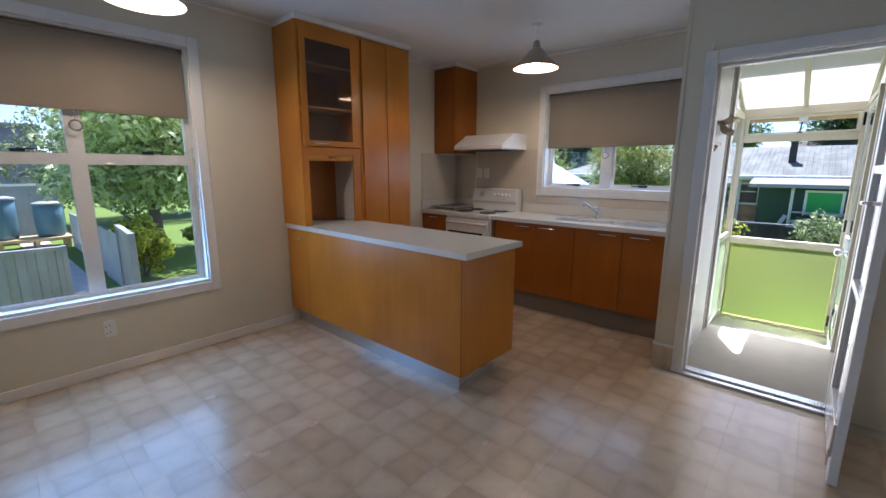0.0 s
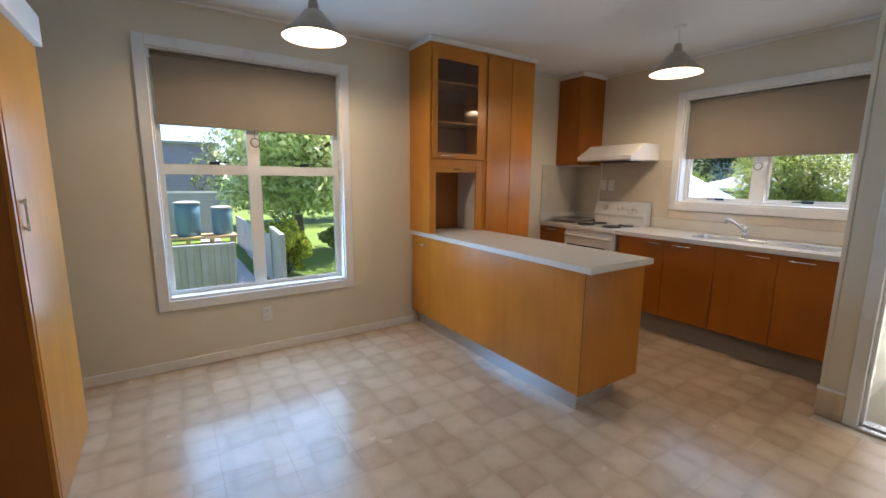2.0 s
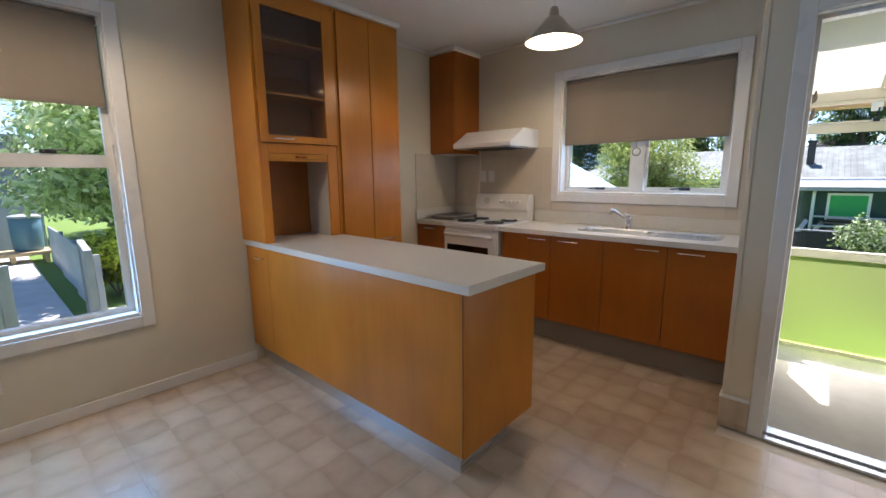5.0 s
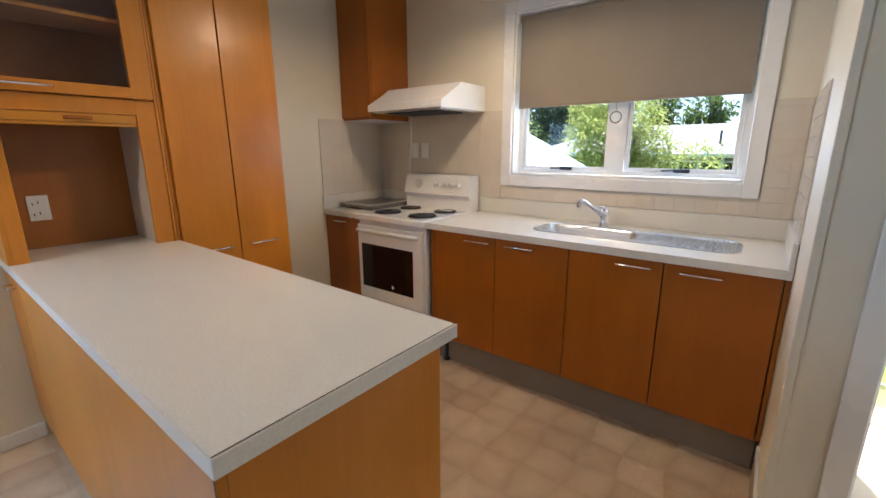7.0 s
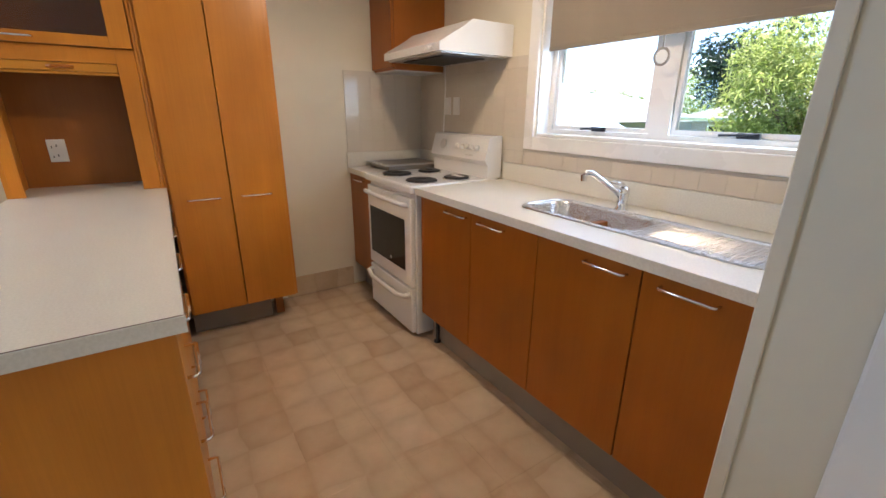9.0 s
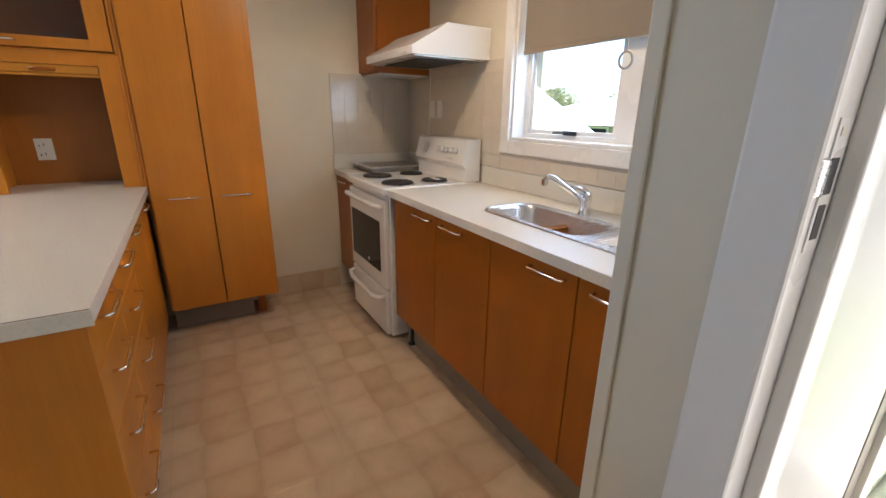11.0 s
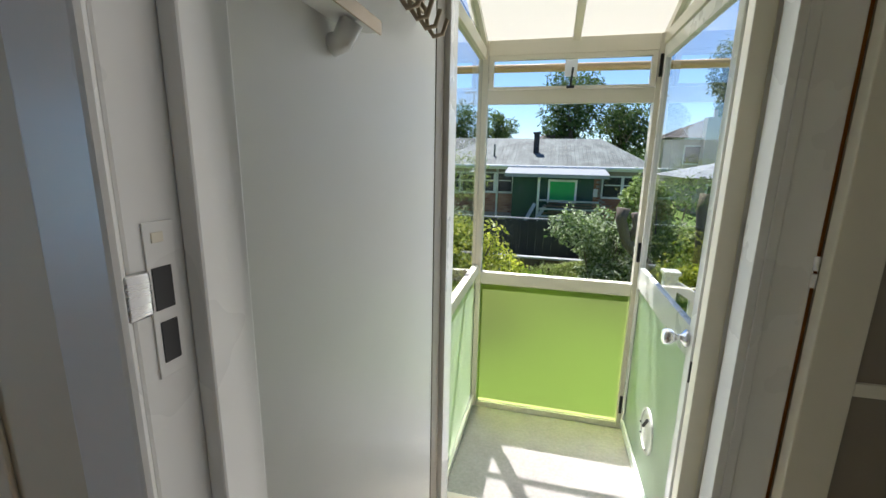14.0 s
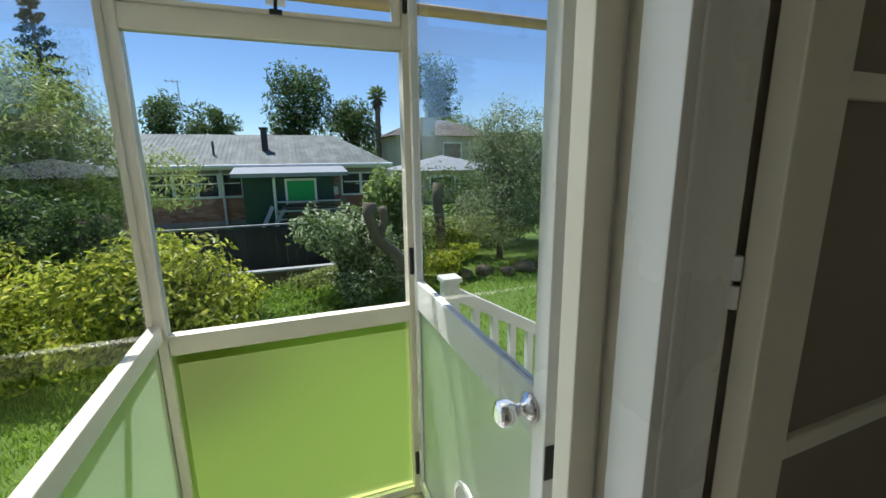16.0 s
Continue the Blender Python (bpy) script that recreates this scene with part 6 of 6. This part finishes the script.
far_house(30, 60, 62, 5.2, 10, 0.3, M_ROOFW, M_ROOFB, "distant long white building", wins=tuple((31 + 2.4 * i, 32.8 + 2.4 * i, 3.4, 4.8) for i in range(9)))
umb = thing("garden_umbrella", (7.7, 17.5, GZ), "white garden umbrella beyond the shrubs", "umbrella")
part("canopy", lathe([(0.0, 0.25), (0.4, 0.17), (0.85, 0.0), (0.84, -0.02), (0.0, 0.2)], (7.7, 17.5, 0.48), 10), M_WHITE, umb)
part("pole", tube([(7.7, 17.5, GZ), (7.7, 17.5, 0.7)], 0.02, 8), M_STEEL, umb)

# far trees
plant("tree", "tall broad-leaved tree behind the brick house", "tree", (1.5, 45, GZ), (6.0, 5, 8.0), 6500, 0.34, M_LEAF_D, 30, 38, trunk=(0.3, 0), z0=1.6)
plant("tree", "dark round tree behind the brick house", "tree", (6.4, 46, GZ), (5.4, 5, 5.6), 5200, 0.34, M_LEAF_D, 31, 34, trunk=(0.3, 0), z0=1.4)
plant("tree", "small round tree on the skyline", "tree", (-5.6, 48, GZ), (4.2, 4, 4.4), 3600, 0.32, M_LEAF_D, 32, 26, trunk=(0.25, 0), z0=2.0)
plant("tree", "dark tree on the skyline", "tree", (-8.6, 44, GZ), (3.6, 4, 5.2), 3200, 0.32, M_LEAF_D, 33, 26, trunk=(0.25, 0), z0=1.5)
plant("poplar", "tall dense poplar on the skyline", "tree", (20.6, 60, GZ), (6.0, 5, 13.6), 9000, 0.38, M_LEAF_D, 34, 50, trunk=(0.4, 0), z0=1.0)
plant("tree", "rounded tree at the poplar's foot", "tree", (21.0, 57, GZ), (9.0, 6, 5.6), 9000, 0.36, M_LEAF_G, 35, 32, trunk=(0.3, 0), z0=1.0)
plant("tree", "dark tree beyond the kitchen window", "tree", (-13.8, 34, GZ), (5.5, 5, 6.3), 9000, 0.32, M_LEAF_B, 36, 30, trunk=(0.3, 0), z0=0.5)
plant("tree", "green tree far beyond the lawn", "tree", (-19.0, 45, GZ), (10, 7, 5.0), 9000, 0.36, M_LEAF_G, 37, 32, trunk=(0.3, 0), z0=0.5)
plant("tree", "grey-green tree on the far skyline", "tree", (-41, 43, GZ), (9, 6, 4.8), 5000, 0.40, M_LEAF_S, 38, 30, trunk=(0.3, 0), z0=0.3)
plant("tree", "low grey-green tree on the far skyline", "tree", (-33, 47, GZ), (8, 6, 3.6), 4500, 0.40, M_LEAF_S, 39, 28, trunk=(0.3, 0), z0=0.2)
nf = thing("conifer", (-11.0, 32, GZ), "tall tiered conifer on the skyline", "tree")
part("trunk", tube([(-11.0, 32, GZ), (-11.0, 32, 9.6)], 0.22, 8, [1.0, 0.25]), M_BARK, nf)
for i in range(13):
    zz = 1.6 + i * 0.62
    rr = 2.3 * (1 - i / 14.5)
    blobs = [(-11.0 + rr * 0.6 * math.cos(a), 32 + rr * 0.6 * math.sin(a), zz + 0.12 * math.sin(a * 3), rr * 0.42, rr * 0.42, 0.11) for a in [j * 2 * math.pi / 6 + i for j in range(6)]]
    crown_part("branch_tier", nf, blobs, 330, 0.26, M_LEAF_B, 50 + i, slim=0.3, shell=0.1)
pm = thing("palm_tree", (7.7, 40, GZ), "shaggy palm tree on the skyline", "palm tree")
part("trunk", tube([(7.7, 40, GZ), (7.72, 40, 3), (7.7, 40, 6.5)], 0.22, 8), M_BARK, pm)
for i in range(44):
    a, e = i * 2.399, 1.25 - 2.6 * (i / 44)
    L = 1.15 if e > -0.4 else 0.85
    d = Vector((math.cos(a) * math.cos(e), math.sin(a) * math.cos(e), math.sin(e)))
    s_ = d.cross(Vector((0, 0, 1))).normalized()
    bm = bmesh.new()
    p0 = Vector((7.7, 40, 6.6 - 1.3 * max(0.0, i / 44 - 0.45)))
    mid, tip = p0 + d * L * 0.6, p0 + d * L - Vector((0, 0, 0.3))
    for side in (-1, 1):
        for k in range(3):
            u = p0.lerp(mid, 0.35 + 0.3 * k)
            pv = [bm.verts.new(p) for p in (u, u + s_ * side * 0.24 - Vector((0, 0, 0.16)), u.lerp(tip, 0.5))]
            bm.faces.new(pv)
    pv = [bm.verts.new(p) for p in (p0, mid + s_ * 0.07, tip, mid - s_ * 0.07)]
    bm.faces.new(pv)
    part("frond", bm, M_LEAF_D if e > -0.4 else M_BARK, pm)
ant = thing("antenna", (-6.0, 40, GZ), "thin television antenna mast on the skyline", "antenna")
part("mast", tube([(-6.6, 40, GZ), (-6.6, 40, 7.0)], 0.05, 6), M_STEEL, ant)
part("array", boxes([(-7.4, -6.4, 39.98, 40.02, 6.9, 6.95), (-7.3, -7.26, 39.7, 40.3, 6.85, 7.0), (-6.9, -6.86, 39.7, 40.3, 6.85, 7.0)]), M_STEEL, ant)

# ---- west of the house ----


def ribbed_fence(name, p0, p1, z0, z1, label, mat, pitch=0.19):
    """Sheet fence of upright trapezoid ribs between two posts, with a top channel."""
    p0, p1 = Vector((*p0, 0)), Vector((*p1, 0))
    d = (p1 - p0).normalized()
    s = Vector((-d.y, d.x, 0))
    L = (p1 - p0).length
    t = thing(name, (p0.x, p0.y, z0), label, "fence")
    n = max(1, round(L / pitch))
    w = L / n
    for i in range(n):
        a = p0 + d * (i * w)
        bm = bmesh.new()
        prof = [(0.0, 0.0), (0.12, 0.0), (0.2, 0.028), (0.62, 0.028), (0.7, 0.0), (1.0, 0.0)]
        lo = [a + d * (u * w) + s * o for u, o in prof]
        back = [q - s * 0.004 for q in lo[::-1]]
        ring_ = lo + back
        v0 = [bm.verts.new((q.x, q.y, z0)) for q in ring_]
        v1 = [bm.verts.new((q.x, q.y, z1 - 0.03)) for q in ring_]
        for k in range(len(ring_)):
            bm.faces.new((v0[k], v0[(k + 1) % len(ring_)], v1[(k + 1) % len(ring_)], v1[k]))
        bm.faces.new(v1)
        part("sheet", bm, mat, t)
    ang = Matrix.Translation(p0) @ Matrix.Rotation(math.atan2(d.y, d.x), 4, "Z")
    part("top_channel", box(0, L, -0.03, 0.05, z1 - 0.03, z1 + 0.015, m=ang), mat, t)
    for u in (-0.05, L):
        part("post", box(u, u + 0.05, -0.03, 0.05, z0, z1 + 0.02, m=ang), mat, t)
    return t


ribbed_fence("sheet_fence", (-7.0, -2.6), (-7.0, 0.78), GZ, 0.36, "grey-green ribbed sheet fence beside the path", M_FENCE)
ribbed_fence("sheet_fence", (-8.3, 1.63), (-7.0, 1.53), GZ, 0.44, "grey-green ribbed sheet fence along the path", M_FENCE)
ribbed_fence("sheet_fence", (-6.4, 2.42), (-5.0, 2.42), GZ, 0.50, "short grey-green ribbed fence by the house", M_FENCE)
pf = thing("panel_fence", (-13.5, 1.85, GZ), "smooth pale grey panel fence along the path", "fence")
for i in range(3):
    xa = -15.5 + i * 2.4
    part("panel", box(xa, xa + 2.36, 1.88 - 0.05 * i, 1.92 - 0.05 * i, GZ, 0.12 + 0.02 * i, bevel=0.004), M_FENCEB, pf)
    part("post", box(xa + 2.36, xa + 2.42, 1.86 - 0.05 * i, 1.94 - 0.05 * i, GZ, 0.17 + 0.02 * i, bevel=0.004), M_FENCE, pf)
single("path", box(-17, XW - 0.9, 0.86, 1.50, GZ, GZ + 0.03, bevel=0.005), M_PATH, "pale concrete path between the fences", "path", kind="structure")
single("path_garden", box(-9.0, XW - 0.9, 1.95, 2.75, GZ, GZ + 0.025, bevel=0.005), M_PATH, "pale concrete garden path", "path", kind="structure")

bf = thing("back_fence", (-17.4, 0, GZ), "grey board fence with pale top rail behind the tanks", "fence")
for i in range(40):
    part("board", box(-17.4, -17.37, -4.0 + i * 0.15, -3.855 + i * 0.15, GZ, 0.83, bevel=0.003), M_FENCE, bf)
part("top_rail", box(-17.43, -17.34, -4.0, 2.0, 0.832, 0.90), M_WHITE, bf)
single("timber_plinth", boxes([(-16.35, -15.45, -0.4, 1.9, GZ + 0.24, GZ + 0.32)] + [(xx, xx + 0.1, yy, yy + 0.1, GZ, GZ + 0.2405) for xx in (-16.3, -15.62) for yy in (-0.35, 0.4, 1.1, 1.75)], 0.008), M_PINE, "low weathered timber stand on the lawn", "plinth")
for yy, rr, hh in ((0.5, 0.37, 1.06), (1.50, 0.32, 0.88)):
    tk = thing("water_tank", (-15.9, yy, GZ + 0.32), "blue-grey plastic tank with pale lid on the plinth", "tank", "tanks on the plinth")
    part("barrel", lathe([(rr * 0.88, 0.0), (rr * 0.96, 0.1 * hh), (rr, 0.6 * hh), (rr * 0.98, 0.97 * hh), (rr * 0.9, hh)], (-15.9, yy, GZ + 0.32), 28), M_TANK, tk, smooth=True)
    part("lid", lathe([(rr * 1.05, 0.0), (rr * 1.05, 0.05), (rr * 0.7, 0.09), (0.0, 0.10)], (-15.9, yy, GZ + 0.321 + hh), 28), M_ROOFW, tk, "pale tank lid")

plant("tree", "round tree on the lawn with sunlight coloured into its leaves", "tree", (-12.0, 3.15, GZ), (4.4, 4.9, 3.6), 20000, 0.19, M_LEAF_T, 60, 54, trunk=(0.13, 0.1), z0=GZ + 1.15, slim=0.5, up=1.0, shell=0.5)
plant("bush", "yellow-green bush at the tree's foot", "bush", (-9.9, 2.28, GZ), (1.1, 0.9, 1.15), 4500, 0.11, M_LEAF_Y, 61, 12)
plant("bush", "green bush at the lawn's edge", "bush", (-12.6, 4.6, GZ), (1.2, 1.2, 0.8), 2600, 0.12, M_LEAF_G, 62, 10)
plant("hedge", "grey-green tall hedge behind the tanks", "hedge", (-20.5, 4.4, GZ), (3.5, 6.2, 4.6), 13000, 0.19, M_LEAF_S, 63, 26)
plant("hedge", "dark hedge trees behind the garden", "hedge", (-23.0, 8.5, GZ), (5, 9.0, 5.4), 11000, 0.24, M_LEAF_D, 64, 28)
plant("hedge", "dark hedge beside the lawn", "hedge", (-20.0, 14.0, GZ), (5, 6.0, 3.4), 7000, 0.22, M_LEAF_G, 65, 20)
plant("bush", "bush beside the grey fence", "bush", (-18.2, -2.0, GZ), (1.5, 3.0, 1.9), 4000, 0.14, M_LEAF_S, 66, 12)
hw = thing("house", (-28, -4, GZ), "dark purple-grey clad house with white fascia", "house")
part("wall", box(-32, -26, -12, 2.4, GZ, 3.1), M_HOUSED, hw)
part("roof", boxes([(-32.2, -25.8, -12.2, 2.6, 3.1, 3.26)], 0.03), M_ROOFW, hw, "white roof edge")
ww = part("window", box(-26, -25.93, -0.75, -0.1, 1.5, 2.4), M_WHITE, hw)
part("pane", box(-25.93, -25.92, -0.68, -0.17, 1.57, 2.33), M_DARKGL, ww)
# distant woods close the view
plant("woods", "distant green woods along the skyline", "woods", (-10, 120, GZ), (240, 20, 7), 9000, 1.3, M_LEAF_D, 70, 60)

# ---- wall and floor tiles ----
backer = single("splashback_bed", boxes([(XW, XW + 0.004, 3.71, YN - 0.004, 1.005, 1.568), (XW, KX0 - 0.074, YN - 0.004, YN, 1.005, 1.60), (KX0 - 0.074, KX1 + 0.074, YN - 0.004, YN, 1.005, KZ0 - 0.074), (KX1 + 0.074, XP, YN - 0.004, YN, 1.005, 1.57), (XP - 0.004, XP, 3.70, YN - 0.004, 1.005, 1.57)]), M_GROUT, "cream tiled kitchen splashback", "splashback", kind="structure")


def tile_mesh(axis, w, h, t=0.005):
    bm = box(0, t, 0, w, 0, h) if axis == 0 else box(0, w, 0, t, 0, h)
    top = [e for e in bm.edges]
    bmesh.ops.bevel(bm, geom=top, offset=0.0004, segments=1, affect="EDGES")
    return mesh_of("tile", bm, M_TILE)


TILES = {}


def lay(axis, face, out, u0, u1, z0, z1, w=0.1, h=0.0755, g=0.002):
    z = z0
    while z < z1 - 0.02:
        hh = min(h, z1 - z)
        u = u0
        while u < u1 - 0.015:
            ww = min(w, u1 - u)
            key = (axis, round(ww, 4), round(hh, 4))
            if key not in TILES:
                TILES[key] = tile_mesh(axis, ww - 0.0005, hh - g)
            ob = new("tile", TILES[key])
            base = face if out > 0 else face - 0.005
            ob.location = (base, u, z) if axis == 0 else (u, base, z)
            ob.parent = backer
            u += w
        z += h


lay(0, XW + 0.0036, 1, 3.712, YN - 0.009, 1.008, 1.567)
lay(1, YN - 0.0036, -1, XW + 0.009, KX0 - 0.076, 1.008, 1.60)
lay(1, YN - 0.0036, -1, KX0 - 0.074, KX1 + 0.074, 1.008, KZ0 - 0.075)
lay(1, YN - 0.0036, -1, KX1 + 0.076, XP - 0.009, 1.008, 1.567)
lay(0, XP - 0.0036, -1, 3.702, YN - 0.009, 1.008, 1.567)

floor_ob = bpy.data.objects["floor"]
VT = 0.305
vt = {}
nx, ny = 15, 17
for i in range(nx):
    for j in range(ny):
        x0 = XW + i * VT
        y0 = -0.81 + j * VT
        x1, y1 = min(x0 + VT, XE if y0 + VT <= YD + 0.01 else XP), min(y0 + VT, YN)
        if y0 < YD < y1 and x0 >= XP:
            y1 = YD
        if y0 >= YD and x0 >= XP - 0.02 or x1 - x0 < 0.02 or y1 - y0 < 0.02 :
            continue
        if y0 >= YD - 0.01:
            x1 = min(x1, XP)
        key = (round(x1 - x0, 4), round(y1 - y0, 4))
        if key not in vt:
            bm = box(0, x1 - x0 - 0.0004, 0, y1 - y0 - 0.0004, -0.0038, 0.0)
            bmesh.ops.bevel(bm, geom=[e for e in bm.edges if all(v.co.z > -0.001 for v in e.verts)], offset=0.0004, segments=1, affect="EDGES")
            vt[key] = mesh_of("vinyl_tile", bm, M_VINYL)
        ob = new("vinyl_tile", vt[key])
        ob.location = (x0, y0, FZ)
        ob.parent = floor_ob
bm = box(XW, XE, YS, -0.8118, FZ - 0.0038, FZ)
part("vinyl_sheet", bm, M_VINYL, floor_ob)
